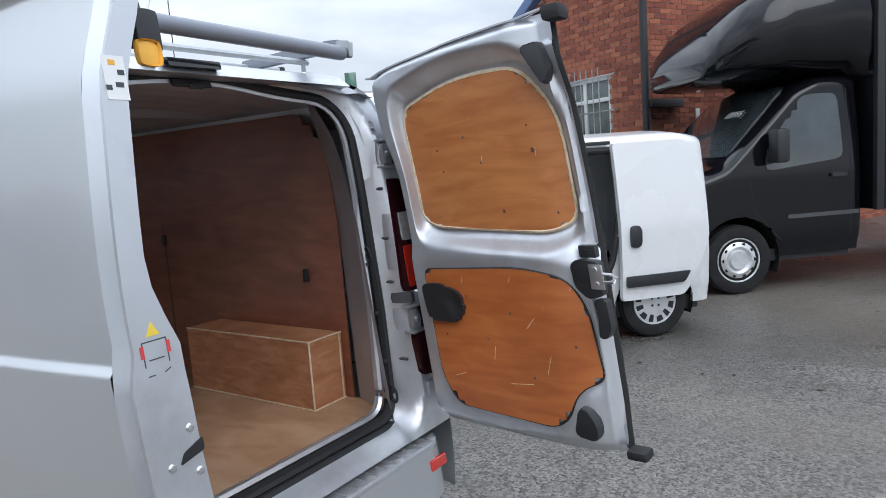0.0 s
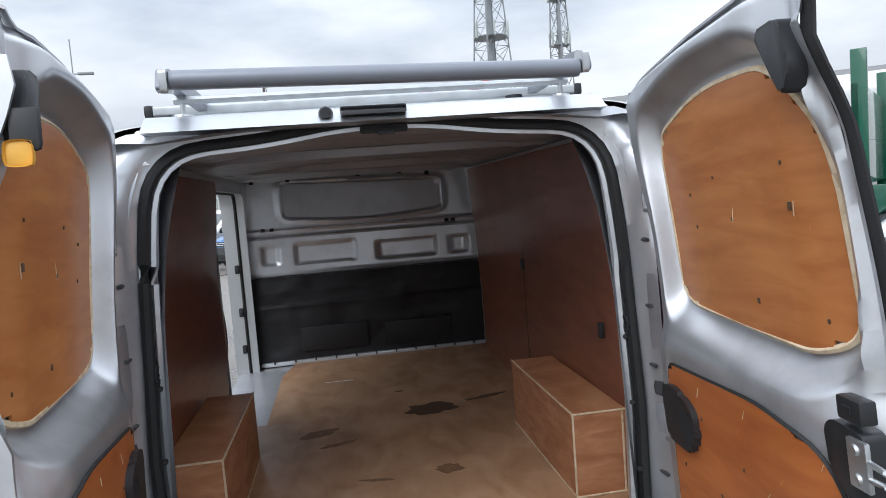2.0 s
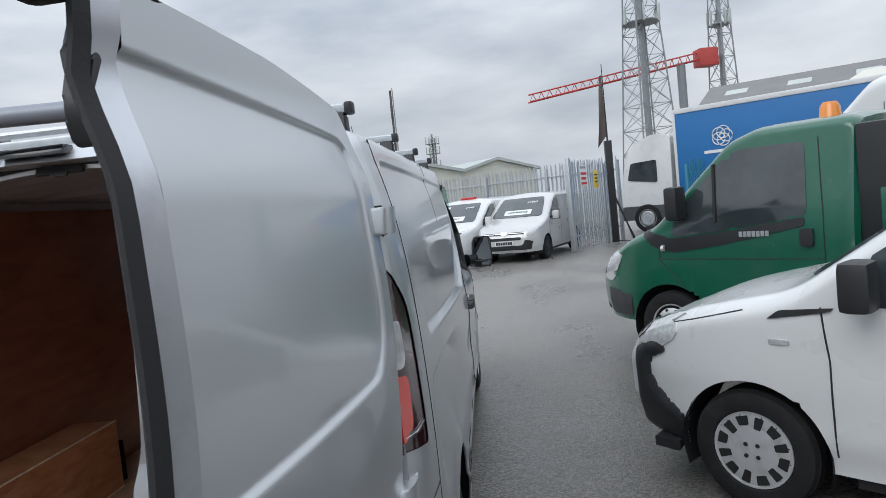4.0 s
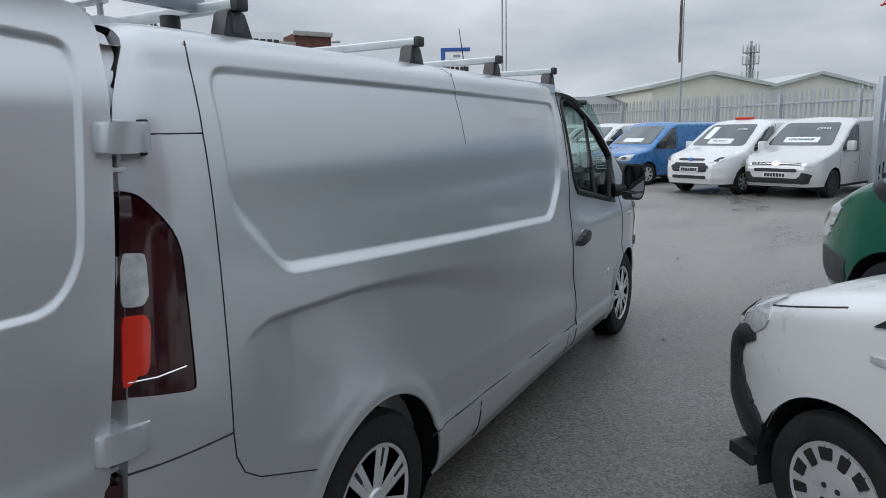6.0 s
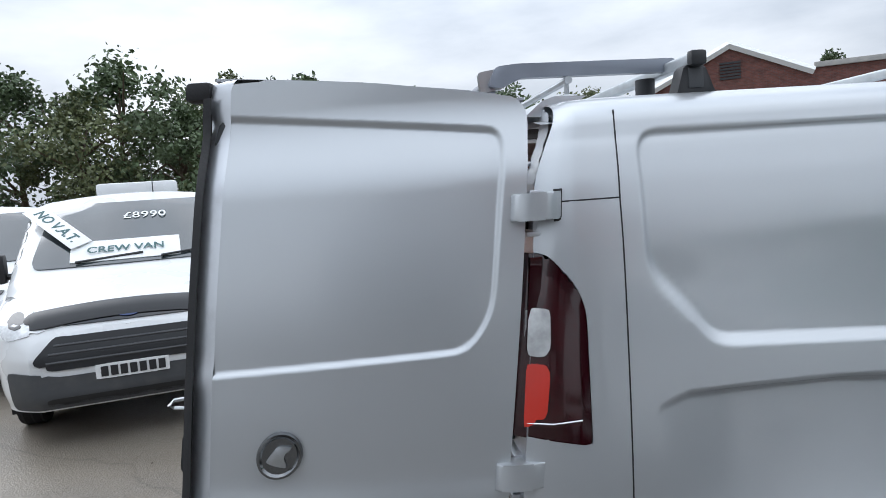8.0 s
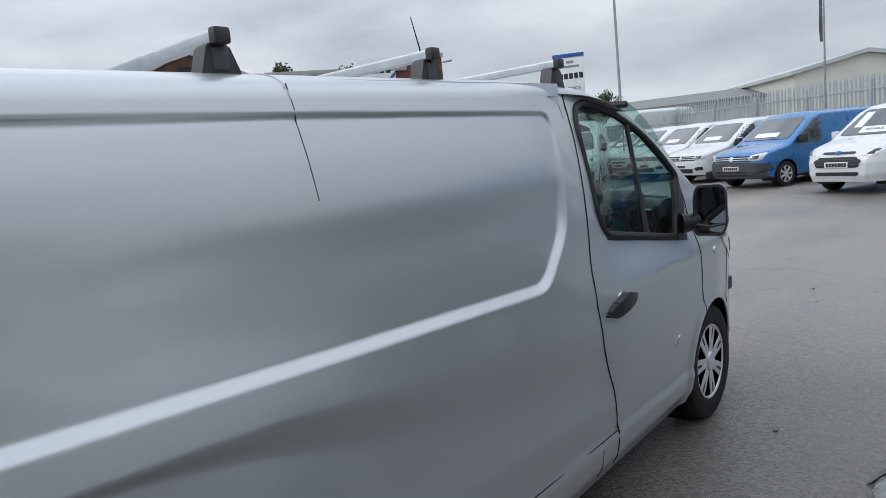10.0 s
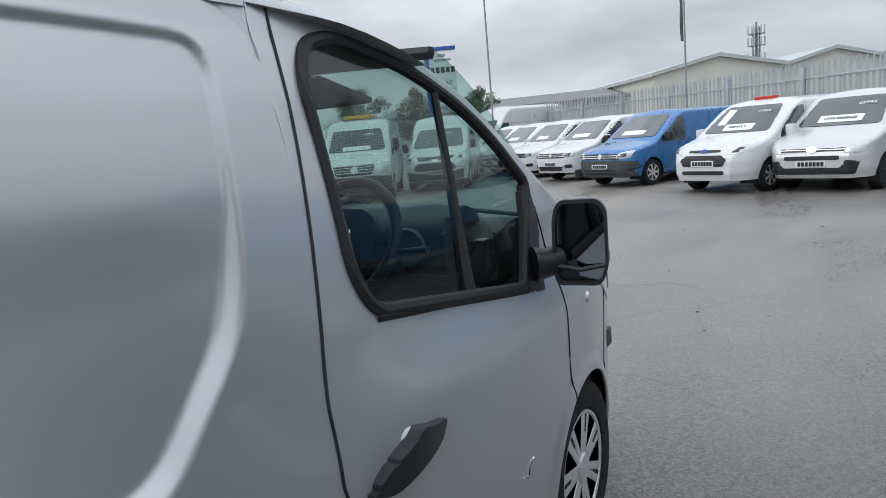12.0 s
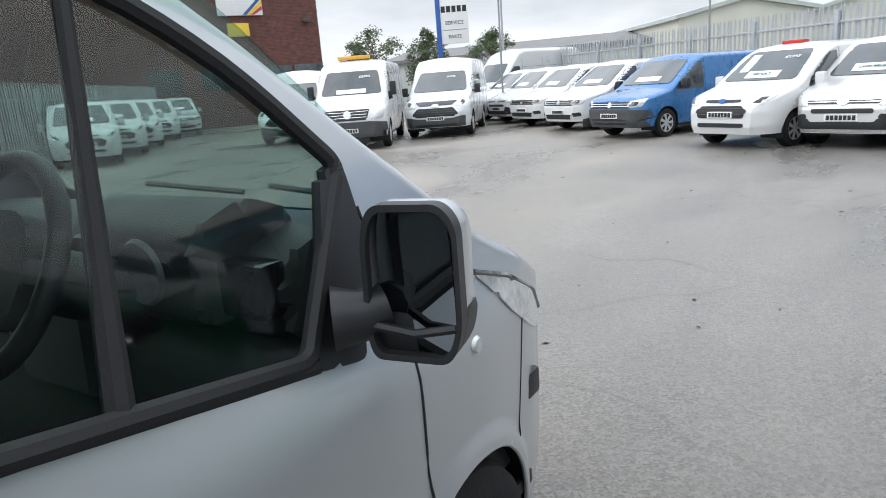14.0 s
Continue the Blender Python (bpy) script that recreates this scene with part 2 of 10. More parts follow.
def plywood(name, color, light, dark, rough, coat, stretch, scratch=0.5):
    """Varnished ply: long grain, figure, pale scratches, dark spots."""
    m = bpy.data.materials.new(name)
    m.use_nodes = True
    n, l = m.node_tree.nodes, m.node_tree.links
    b = n["Principled BSDF"]
    co = n.new("ShaderNodeTexCoord")
    mp = n.new("ShaderNodeMapping")
    mp.inputs["Scale"].default_value = stretch
    l.new(co.outputs["Object"], mp.inputs["Vector"])
    g = n.new("ShaderNodeTexNoise")
    g.inputs["Scale"].default_value, g.inputs["Detail"].default_value, g.inputs["Distortion"].default_value = 7, 8, 0.6
    l.new(mp.outputs[0], g.inputs["Vector"])
    cr = n.new("ShaderNodeValToRGB")
    cr.color_ramp.elements[0].position, cr.color_ramp.elements[0].color = 0.33, (*dark, 1)
    cr.color_ramp.elements[1].position, cr.color_ramp.elements[1].color = 0.68, (*light, 1)
    e = cr.color_ramp.elements.new(0.5)
    e.color = (*color, 1)
    l.new(g.outputs["Fac"], cr.inputs["Fac"])
    big = n.new("ShaderNodeTexNoise")
    big.inputs["Scale"].default_value, big.inputs["Detail"].default_value = 2.3, 6
    l.new(co.outputs["Object"], big.inputs["Vector"])
    hs = n.new("ShaderNodeHueSaturation")
    mr = n.new("ShaderNodeMapRange")
    mr.inputs[1].default_value, mr.inputs[2].default_value, mr.inputs[3].default_value, mr.inputs[4].default_value = 0.25, 0.75, 0.82, 1.18
    l.new(big.outputs["Fac"], mr.inputs[0])
    l.new(mr.outputs[0], hs.inputs["Value"])
    l.new(cr.outputs[0], hs.inputs["Color"])
    sc = n.new("ShaderNodeTexNoise")
    sc.inputs["Scale"].default_value, sc.inputs["Detail"].default_value, sc.inputs["Distortion"].default_value = 13, 12, 2.5
    l.new(co.outputs["Object"], sc.inputs["Vector"])
    sr = n.new("ShaderNodeMapRange")
    sr.inputs[1].default_value, sr.inputs[2].default_value, sr.inputs[3].default_value, sr.inputs[4].default_value = 0.69, 0.76, 0.0, scratch
    l.new(sc.outputs["Fac"], sr.inputs[0])
    mx = n.new("ShaderNodeMix")
    mx.data_type = "RGBA"
    mx.inputs[7].default_value = (light[0] * 1.2, light[1] * 1.3, light[2] * 1.5, 1)
    l.new(sr.outputs[0], mx.inputs[0])
    l.new(hs.outputs[0], mx.inputs[6])
    l.new(mx.outputs[2], b.inputs["Base Color"])
    b.inputs["Roughness"].default_value, b.inputs["Coat Weight"].default_value, b.inputs["Coat Roughness"].default_value = rough, coat, 0.25
    bp = n.new("ShaderNodeBump")
    bp.inputs["Strength"].default_value, bp.inputs["Distance"].default_value = 0.12, 0.01
    l.new(g.outputs["Fac"], bp.inputs["Height"])
    l.new(bp.outputs[0], b.inputs["Normal"])
    MATS[name] = m
    return m


plywood("ply_door", (0.43, 0.158, 0.044), (0.49, 0.198, 0.058), (0.37, 0.123, 0.031), 0.5, 0.25, (1, 0.6, 3))
plywood("ply_door_low", (0.40, 0.114, 0.025), (0.46, 0.144, 0.034), (0.34, 0.090, 0.018), 0.45, 0.3, (1, 0.6, 3), 0.8)
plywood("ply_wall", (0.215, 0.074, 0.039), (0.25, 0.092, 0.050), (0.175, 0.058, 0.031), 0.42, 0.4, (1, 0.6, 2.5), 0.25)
plywood("ply_box", (0.42, 0.185, 0.085), (0.49, 0.24, 0.125), (0.34, 0.135, 0.058), 0.6, 0.1, (1, 1, 4), 0.5)
plywood("ply_floor", (0.43, 0.255, 0.145), (0.49, 0.31, 0.19), (0.35, 0.19, 0.10), 0.55, 0.15, (1.2, 0.6, 1), 0.6)
plywood("ply_edge", (0.62, 0.50, 0.34), (0.70, 0.58, 0.42), (0.50, 0.38, 0.24), 0.8, 0.0, (5, 5, 5), 0.2)


def tarmac():
    m = bpy.data.materials.new("tarmac")
    m.use_nodes = True
    n, l = m.node_tree.nodes, m.node_tree.links
    b = n["Principled BSDF"]
    co = n.new("ShaderNodeTexCoord")

    def noise_node(scale, detail, rough=0.6, stretch=None, dist=0.0):
        t = n.new("ShaderNodeTexNoise")
        t.inputs["Scale"].default_value, t.inputs["Detail"].default_value, t.inputs["Roughness"].default_value = scale, detail, rough
        t.inputs["Distortion"].default_value = dist
        if stretch:
            mp = n.new("ShaderNodeMapping")
            mp.inputs["Scale"].default_value = stretch
            mp.inputs["Rotation"].default_value = (0, 0, 0.5)
            l.new(co.outputs["Object"], mp.inputs["Vector"])
            l.new(mp.outputs[0], t.inputs["Vector"])
        else:
            l.new(co.outputs["Object"], t.inputs["Vector"])
        return t.outputs["Fac"]

    def rng(src, a, b_, c, d):
        r = n.new("ShaderNodeMapRange")
        r.inputs[1].default_value, r.inputs[2].default_value, r.inputs[3].default_value, r.inputs[4].default_value = a, b_, c, d
        l.new(src, r.inputs[0])
        return r.outputs[0]

    def mix(fac, a, b_):
        x = n.new("ShaderNodeMix")
        x.data_type = "RGBA"
        l.new(fac, x.inputs[0])
        for s, i in ((a, 6), (b_, 7)):
            if isinstance(s, tuple):
                x.inputs[i].default_value = (*s, 1)
            else:
                l.new(s, x.inputs[i])
        return x.outputs[2]

    vor = n.new("ShaderNodeTexVoronoi")
    vor.inputs["Scale"].default_value = 75
    l.new(co.outputs["Object"], vor.inputs["Vector"])
    stones = mix(rng(vor.outputs["Color"], 0.1, 0.9, 0, 1), (0.030, 0.028, 0.026), (0.235, 0.222, 0.202))
    patches = mix(rng(noise_node(0.55, 9, 0.65, (1.0, 0.5, 1)), 0.42, 0.62, 0, 0.55), stones, (0.125, 0.115, 0.100))
    brown = mix(rng(noise_node(0.25, 7, 0.6), 0.52, 0.66, 0, 0.45), patches, (0.150, 0.126, 0.098))
    dark = mix(rng(noise_node(1.7, 8, 0.7), 0.60, 0.72, 0, 0.55), brown, (0.050, 0.046, 0.041))
    # loose brown gravel on the side of the yard behind the other vans
    sep = n.new("ShaderNodeSeparateXYZ")
    l.new(co.outputs["Object"], sep.inputs[0])
    ragged = n.new("ShaderNodeMath")
    ragged.operation = "MULTIPLY_ADD"
    ragged.inputs[1].default_value = 2.6
    l.new(noise_node(0.7, 6), ragged.inputs[0])
    l.new(sep.outputs["X"], ragged.inputs[2])
    gravel = mix(rng(ragged.outputs[0], 0.9, -0.9, 0, 0.7), dark, (0.235, 0.20, 0.155))
    # cracked, patched stretch with damp joints
    vc = n.new("ShaderNodeTexVoronoi")
    vc.feature = "DISTANCE_TO_EDGE"
    vc.inputs["Scale"].default_value = 0.42
    warp = n.new("ShaderNodeVectorMath")
    warp.operation = "MULTIPLY_ADD"
    wn_ = n.new("ShaderNodeTexNoise")
    wn_.inputs["Scale"].default_value, wn_.inputs["Detail"].default_value = 1.2, 5.0
    l.new(co.outputs["Object"], wn_.inputs["Vector"])
    l.new(wn_.outputs["Color"], warp.inputs[0])
    warp.inputs[1].default_value = (0.9, 0.9, 0.0)
    l.new(co.outputs["Object"], warp.inputs[2])
    l.new(warp.outputs[0], vc.inputs["Vector"])
    line = rng(vc.outputs["Distance"], 0.002, 0.010, 1, 0)
    where = n.new("ShaderNodeMath")
    where.operation = "MULTIPLY"
    l.new(line, where.inputs[0])
    l.new(rng(noise_node(0.11, 4), 0.48, 0.60, 0, 0.45), where.inputs[1])
    # open yard before the row of vans: sky sheen painted in as paler tarmac
    sky_sheen = n.new("ShaderNodeMath")
    sky_sheen.operation = "MULTIPLY_ADD"
    sky_sheen.inputs[1].default_value = 5.0
    l.new(noise_node(0.35, 7), sky_sheen.inputs[0])
    l.new(sep.outputs["Y"], sky_sheen.inputs[2])
    pale = mix(rng(sky_sheen.outputs[0], 5.5, 10.0, 0, 0.5), gravel, (0.30, 0.285, 0.265))
    cracked = mix(where.outputs[0], pale, (0.04, 0.038, 0.034))
    tone = n.new("ShaderNodeHueSaturation")
    l.new(rng(noise_node(0.33, 8, 0.62, (1.0, 0.55, 1), 0.4), 0.36, 0.62, 1.18, 0.72), tone.inputs["Value"])
    l.new(cracked, tone.inputs["Color"])
    l.new(tone.outputs[0], b.inputs["Base Color"])
    wet = noise_node(0.33, 8, 0.62, (1.0, 0.55, 1), 0.4)
    l.new(rng(wet, 0.38, 0.60, 0.58, 0.24), b.inputs["Roughness"])
    bp = n.new("ShaderNodeBump")
    bp.inputs["Strength"].default_value, bp.inputs["Distance"].default_value = 0.5, 0.005
    l.new(vor.outputs["Distance"], bp.inputs["Height"])
    b2 = n.new("ShaderNodeBump")
    b2.inputs["Strength"].default_value, b2.inputs["Distance"].default_value = 0.16, 0.04
    l.new(noise_node(5, 8), b2.inputs["Height"])
    l.new(b2.outputs[0], bp.inputs["Normal"])
    l.new(bp.outputs[0], b.inputs["Normal"])
    MATS["tarmac"] = m


tarmac()


def brickwork(name, c1, c2, mortar):
    m = bpy.data.materials.new(name)
    m.use_nodes = True
    n, l = m.node_tree.nodes, m.node_tree.links
    b = n["Principled BSDF"]
    co = n.new("ShaderNodeTexCoord")
    br = n.new("ShaderNodeTexBrick")
    br.inputs["Color1"].default_value, br.inputs["Color2"].default_value, br.inputs["Mortar"].default_value = (*c1, 1), (*c2, 1), (*mortar, 1)
    br.inputs["Scale"].default_value, br.inputs["Brick Width"].default_value, br.inputs["Row Height"].default_value = 1, 0.225, 0.075
    br.inputs["Mortar Size"].default_value, br.inputs["Bias"].default_value = 0.006, -0.1
    l.new(co.outputs["UV"], br.inputs["Vector"])
    nz = n.new("ShaderNodeTexNoise")
    nz.inputs["Scale"].default_value, nz.inputs["Detail"].default_value = 3, 8
    l.new(co.outputs["UV"], nz.inputs["Vector"])
    mr = n.new("ShaderNodeMapRange")
    mr.inputs[1].default_value, mr.inputs[2].default_value, mr.inputs[3].default_value, mr.inputs[4].default_value = 0.3, 0.7, 0.72, 1.2
    l.new(nz.outputs["Fac"], mr.inputs[0])
    hs = n.new("ShaderNodeHueSaturation")
    l.new(mr.outputs[0], hs.inputs["Value"])
    l.new(br.outputs["Color"], hs.inputs["Color"])
    l.new(hs.outputs[0], b.inputs["Base Color"])
    b.inputs["Roughness"].default_value = 0.85
    bp = n.new("ShaderNodeBump")
    bp.inputs["Strength"].default_value, bp.inputs["Distance"].default_value = 0.6, 0.01
    bp.invert = True
    l.new(br.outputs["Fac"], bp.inputs["Height"])
    l.new(bp.outputs[0], b.inputs["Normal"])
    MATS[name] = m


brickwork("brick_red", (0.30, 0.095, 0.05), (0.22, 0.06, 0.035), (0.25, 0.20, 0.16))
brickwork("brick_dark", (0.16, 0.06, 0.045), (0.11, 0.042, 0.035), (0.12, 0.09, 0.08))


# ---- building helpers ----
def part(name, bm, material, parent=None, label="", smooth=True, angle=38.0):
    """Links a bmesh as one mesh object under a thing or a part."""
    me = bpy.data.meshes.new(name)
    bmesh.ops.recalc_face_normals(bm, faces=bm.faces)
    if smooth:
        for f in bm.faces:
            f.smooth = True
        for e in bm.edges:
            if len(e.link_faces) == 2 and e.calc_face_angle(0.0) > radians(angle):
                e.smooth = False
    bm.to_mesh(me)
    bm.free()
    me.materials.append(MATS[material])
    ob = new(name, me)
    if parent is not None:
        ob.parent = parent
    if label:
        ob["label"] = label
    return ob


def thing(name, label, category, m=None, group="", kind=""):
    ob = new(name)
    ob.empty_display_size = 0.1
    if m is not None:
        ob.matrix_world = m
    return tagged(ob, label, category, group, kind)


def face(bm, verts):
    try:
        return bm.faces.new(verts)
    except ValueError:
        return None


def box(bm, lo, hi, bevel=0.0, m=None):
    r = bmesh.ops.create_cube(bm, size=1.0)
    vs = r["verts"]
    c = [(a + b) / 2 for a, b in zip(lo, hi)]
    s = [abs(b - a) for a, b in zip(lo, hi)]
    for v in vs:
        v.co = Vector((c[0] + v.co.x * s[0], c[1] + v.co.y * s[1], c[2] + v.co.z * s[2]))
    if bevel:
        es = list({e for v in vs for e in v.link_edges})
        r = bmesh.ops.bevel(bm, geom=es, offset=bevel, segments=2, affect="EDGES", profile=0.6)
        vs = list({v for f in r["faces"] for v in f.verts} | {v for v in vs if v.is_valid})
    if m is not None:
        bmesh.ops.transform(bm, matrix=m, verts=[v for v in vs if v.is_valid])
    return bm


def tube(bm, pts, r, n=8, closed=False, caps=True):
    """A round bar along points; r is a number or one per point."""
    pts = [Vector(p) for p in pts]
    rs = r if isinstance(r, (list, tuple)) else [r] * len(pts)
    rings = []
    up = Vector((0.013, 0.021, 1))
    for i, p in enumerate(pts):
        a = pts[i - 1] if (i > 0 or closed) else p
        b = pts[(i + 1) % len(pts)] if (i < len(pts) - 1 or closed) else p
        d = (b - a).normalized()
        u = d.cross(up)
        if u.length < 0.05:
            u = d.cross(Vector((1, 0.03, 0.02)))
        u.normalize()
        v = d.cross(u).normalized()
        rings.append([bm.verts.new(p + rs[i] * (math.cos(2 * math.pi * k / n) * u + math.sin(2 * math.pi * k / n) * v)) for k in range(n)])
    m = len(rings)
    for i in range(m if closed else m - 1):
        a, b = rings[i], rings[(i + 1) % m]
        for k in range(n):
            face(bm, (a[k], a[(k + 1) % n], b[(k + 1) % n], b[k]))
    if caps and not closed:
        face(bm, rings[0][::-1])
        face(bm, rings[-1])
    return bm


def lathe(bm, profile, m=None, n=32):
    """Turns (radius, height) points round the local x axis."""
    rings = []
    for r, h in profile:
        ring = [bm.verts.new((h, r * math.cos(2 * math.pi * k / n), r * math.sin(2 * math.pi * k / n))) for k in range(n)]
        rings.append(ring)
    for a, b in zip(rings, rings[1:]):
        for k in range(n):
            face(bm, (a[k], a[(k + 1) % n], b[(k + 1) % n], b[k]))
    for end, r in ((rings[0], profile[0][0]), (rings[-1], profile[-1][0])):
        if r > 1e-4:
            face(bm, end)
    if m is not None:
        bmesh.ops.transform(bm, matrix=m, verts=[v for ring in rings for v in ring])
    bmesh.ops.remove_doubles(bm, verts=[v for ring in (rings[0], rings[-1]) for v in ring], dist=1e-5)
    return bm


def prism(bm, poly, axis, a, b, bevel=0.0):
    """A flat outline given thickness along an axis ("x": outline in y, z; "y": in x, z; "z": in x, y)."""
    def at(p, h):
        return {"x": (h, p[0], p[1]), "y": (p[0], h, p[1]), "z": (p[0], p[1], h)}[axis]
    va = [bm.verts.new(at(p, a)) for p in poly]
    vb = [bm.verts.new(at(p, b)) for p in poly]
    n = len(poly)
    fs = [face(bm, va[::-1]), face(bm, vb)]
    for i in range(n):
        fs.append(face(bm, (va[i], va[(i + 1) % n], vb[(i + 1) % n], vb[i])))
    if bevel:
        es = [e for f in fs[:2] if f for e in f.edges]
        bmesh.ops.bevel(bm, geom=list(set(es)), offset=bevel, segments=2, affect="EDGES", profile=0.6)
    return bm


def rounded(poly, r, n=4):
    """The outline with its corners rounded."""
    out = []
    k = len(poly)
    rs = r if isinstance(r, (list, tuple)) else [r] * k
    for i in range(k):
        p, a, b = Vector(poly[i]), Vector(poly[i - 1]), Vector(poly[(i + 1) % k])
        da, db = (a - p), (b - p)
        rr = min(rs[i], da.length * 0.49, db.length * 0.49)
        if rr < 1e-4:
            out.append(tuple(p))
            continue
        s, e = p + da.normalized() * rr, p + db.normalized() * rr
        for j in range(n + 1):
            t = j / n
            q = (1 - t) ** 2 * s + 2 * t * (1 - t) * p + t * t * e
            out.append((q.x, q.y))
    return out


def rect(x0, z0, x1, z1, r=0.0, n=4):
    p = [(x0, z0), (x1, z0), (x1, z1), (x0, z1)]
    return rounded(p, r, n) if r else p


class Outline:
    """Signed distance to a closed outline: below zero inside."""

    def __init__(self, poly):
        p = np.array(poly, float)
        self.a, self.b = p, np.roll(p, -1, 0)
        self.d = self.b - self.a
        self.l2 = np.maximum((self.d ** 2).sum(1), 1e-12)
        self.lo, self.hi = p.min(0), p.max(0)

    def nearest(self, q):
        q = np.asarray(q, float)
        t = np.clip(((q - self.a) * self.d).sum(1) / self.l2, 0, 1)
        c = self.a + self.d * t[:, None]
        dist = ((c - q) ** 2).sum(1)
        i = int(dist.argmin())
        y0, y1 = self.a[:, 1] > q[1], self.b[:, 1] > q[1]
        with np.errstate(divide="ignore", invalid="ignore"):
            xs = self.a[:, 0] + (q[1] - self.a[:, 1]) * self.d[:, 0] / self.d[:, 1]
        inside = int(((y0 != y1) & (q[0] < xs)).sum()) % 2 == 1
        d = math.sqrt(dist[i])
        return (-d if inside else d), c[i]

    def __call__(self, y, z, reach=0.2):
        if y < self.lo[0] - reach or y > self.hi[0] + reach or z < self.lo[1] - reach or z > self.hi[1] + reach:
            return reach
        return self.nearest((y, z))[0]


def smoothstep(a, b, x):
    t = min(1.0, max(0.0, (x - a) / (b - a)))
    return t * t * (3 - 2 * t)


def lerp_table(tab, x):
    if x <= tab[0][0]:
        return tab[0][1]
    for (a, u), (b, v) in zip(tab, tab[1:]):
        if x <= b:
            return u + (v - u) * (x - a) / (b - a)
    return tab[-1][1]


def soft_table(tab, x, w=0.06):
    return (lerp_table(tab, x - w) + 2 * lerp_table(tab, x) + lerp_table(tab, x + w)) / 4


def clipped_grid(us, vs, keep=None, holes=()):
    """A grid in two coordinates, trimmed to the outline keep and with the outlines of holes cut out, its border drawn onto them.
    Returns the points and the four-sided cells."""
    cu = max(us[i + 1] - us[i] for i in range(len(us) - 1))
    cv = max(vs[i + 1] - vs[i] for i in range(len(vs) - 1))
    reach = 0.75 * max(cu, cv)
    pts, inside = {}, {}
    marks = [(h, -1) for h in holes] + ([(keep, 1)] if keep else [])
    for i, u in enumerate(us):
        for j, v in enumerate(vs):
            q, ok, near = (u, v), True, False
            for shape, side in marks:
                if u < shape.lo[0] - reach or u > shape.hi[0] + reach or v < shape.lo[1] - reach or v > shape.hi[1] + reach:
                    if side > 0:
                        ok = False
                    continue
                d, c = shape.nearest(q)
                d *= side
                if d > 0:
                    if d < reach:
                        near, q = True, (float(c[0]), float(c[1]))
                    else:
                        ok = False
                elif d > -0.3 * min(cu, cv):
                    near, q = True, (float(c[0]), float(c[1]))
            pts[i, j], inside[i, j] = q, (2 if ok and not near else 1 if ok else 0)
    cells = []
    for i in range(len(us) - 1):
        for j in range(len(vs) - 1):
            k = [(i, j), (i + 1, j), (i + 1, j + 1), (i, j + 1)]
            if any(inside[c] == 0 for c in k):
                continue
            if all(inside[c] == 1 for c in k):
                mu, mv = sum(pts[c][0] for c in k) / 4, sum(pts[c][1] for c in k) / 4
                if any(shape.nearest((mu, mv))[0] * side > -1e-4 for shape, side in marks):
                    continue
            cells.append(k)
    return pts, cells


def steps(a, b, d):
    n = max(1, round(abs(b - a) / d))
    return [a + (b - a) * i / n for i in range(n + 1)]


def sheet(bm, us, vs, place, keep=None, holes=(), thick=None, matrix=None):
    """A curved sheet over a clipped grid; place gives a point in space for two coordinates. thick: a vector or a function that gives the
    inner side's offset, and the sheet is closed round its border."""
    pts, cells = clipped_grid(us, vs, keep, holes)
    used = {}
    new_faces = []
    for k in cells:
        vsx = []
        for c in k:
            if c not in used:
                used[c] = bm.verts.new(place(*pts[c]))
            vsx.append(used[c])
        if len({tuple(round(x, 6) for x in v.co) for v in vsx}) < 3:
            continue
        f = face(bm, vsx)
        if f:
            new_faces.append(f)
    if thick is not None:
        border = [e for f in new_faces for e in f.edges if len(e.link_faces) == 1]
        inner = {}
        key = {v: c for c, v in used.items()}
        for v in {v for f in new_faces for v in f.verts}:
            off = thick(*pts[key[v]]) if callable(thick) else thick
            inner[v] = bm.verts.new(v.co + Vector(off))
        for f in new_faces:
            face(bm, [inner[v] for v in f.verts][::-1])
        for e in set(border):
            a, b = e.verts
            face(bm, (a, b, inner[b], inner[a]))
    return bm

# ---- the silver panel van ----
VAN = thing("panel_van", "silver long-wheelbase panel van with open rear doors and roof rack", "van")
HALF = [(0.20, 0.895), (0.30, 0.935), (0.45, 0.952), (0.70, 0.962), (0.95, 0.966), (1.15, 0.960), (1.35, 0.949), (1.55, 0.930), (1.70, 0.905), (1.80, 0.878), (1.9, 0.84)]
TAPER = [(0.05, 0.925), (0.10, 0.958), (0.15, 0.982), (0.21, 0.995), (0.30, 1.0), (1.0, 1.0), (2.0, 0.985), (3.0, 0.968), (4.2, 0.962), (4.6, 0.945), (4.9, 0.90), (5.1, 0.84), (5.25, 0.76), (5.34, 0.60), (5.39, 0.40)]
ROOF = [(0.0, 1.945), (0.35, 1.962), (2.6, 1.962), (3.1, 1.962), (3.45, 1.95), (3.75, 1.885), (4.0, 1.765), (4.25, 1.56), (4.7, 1.245), (4.95, 1.13), (5.2, 1.0), (5.33, 0.85), (5.39, 0.62)]
UPPER = Outline(rounded([(0.395, 1.835), (1.67, 1.825), (3.01, 1.805), (2.94, 1.36), (2.73, 1.148), (1.70, 1.200), (0.550, 1.268), (0.382, 1.47)], [0.07, 0.01, 0.08, 0.10, 0.07, 0.01, 0.055, 0.06], 6))
SC_TOP = [(0.34, 1.10), (0.40, 1.145), (0.47, 1.165), (0.9, 1.16), (1.5, 1.125), (2.0, 1.07), (2.6, 0.99), (3.4, 0.86)]
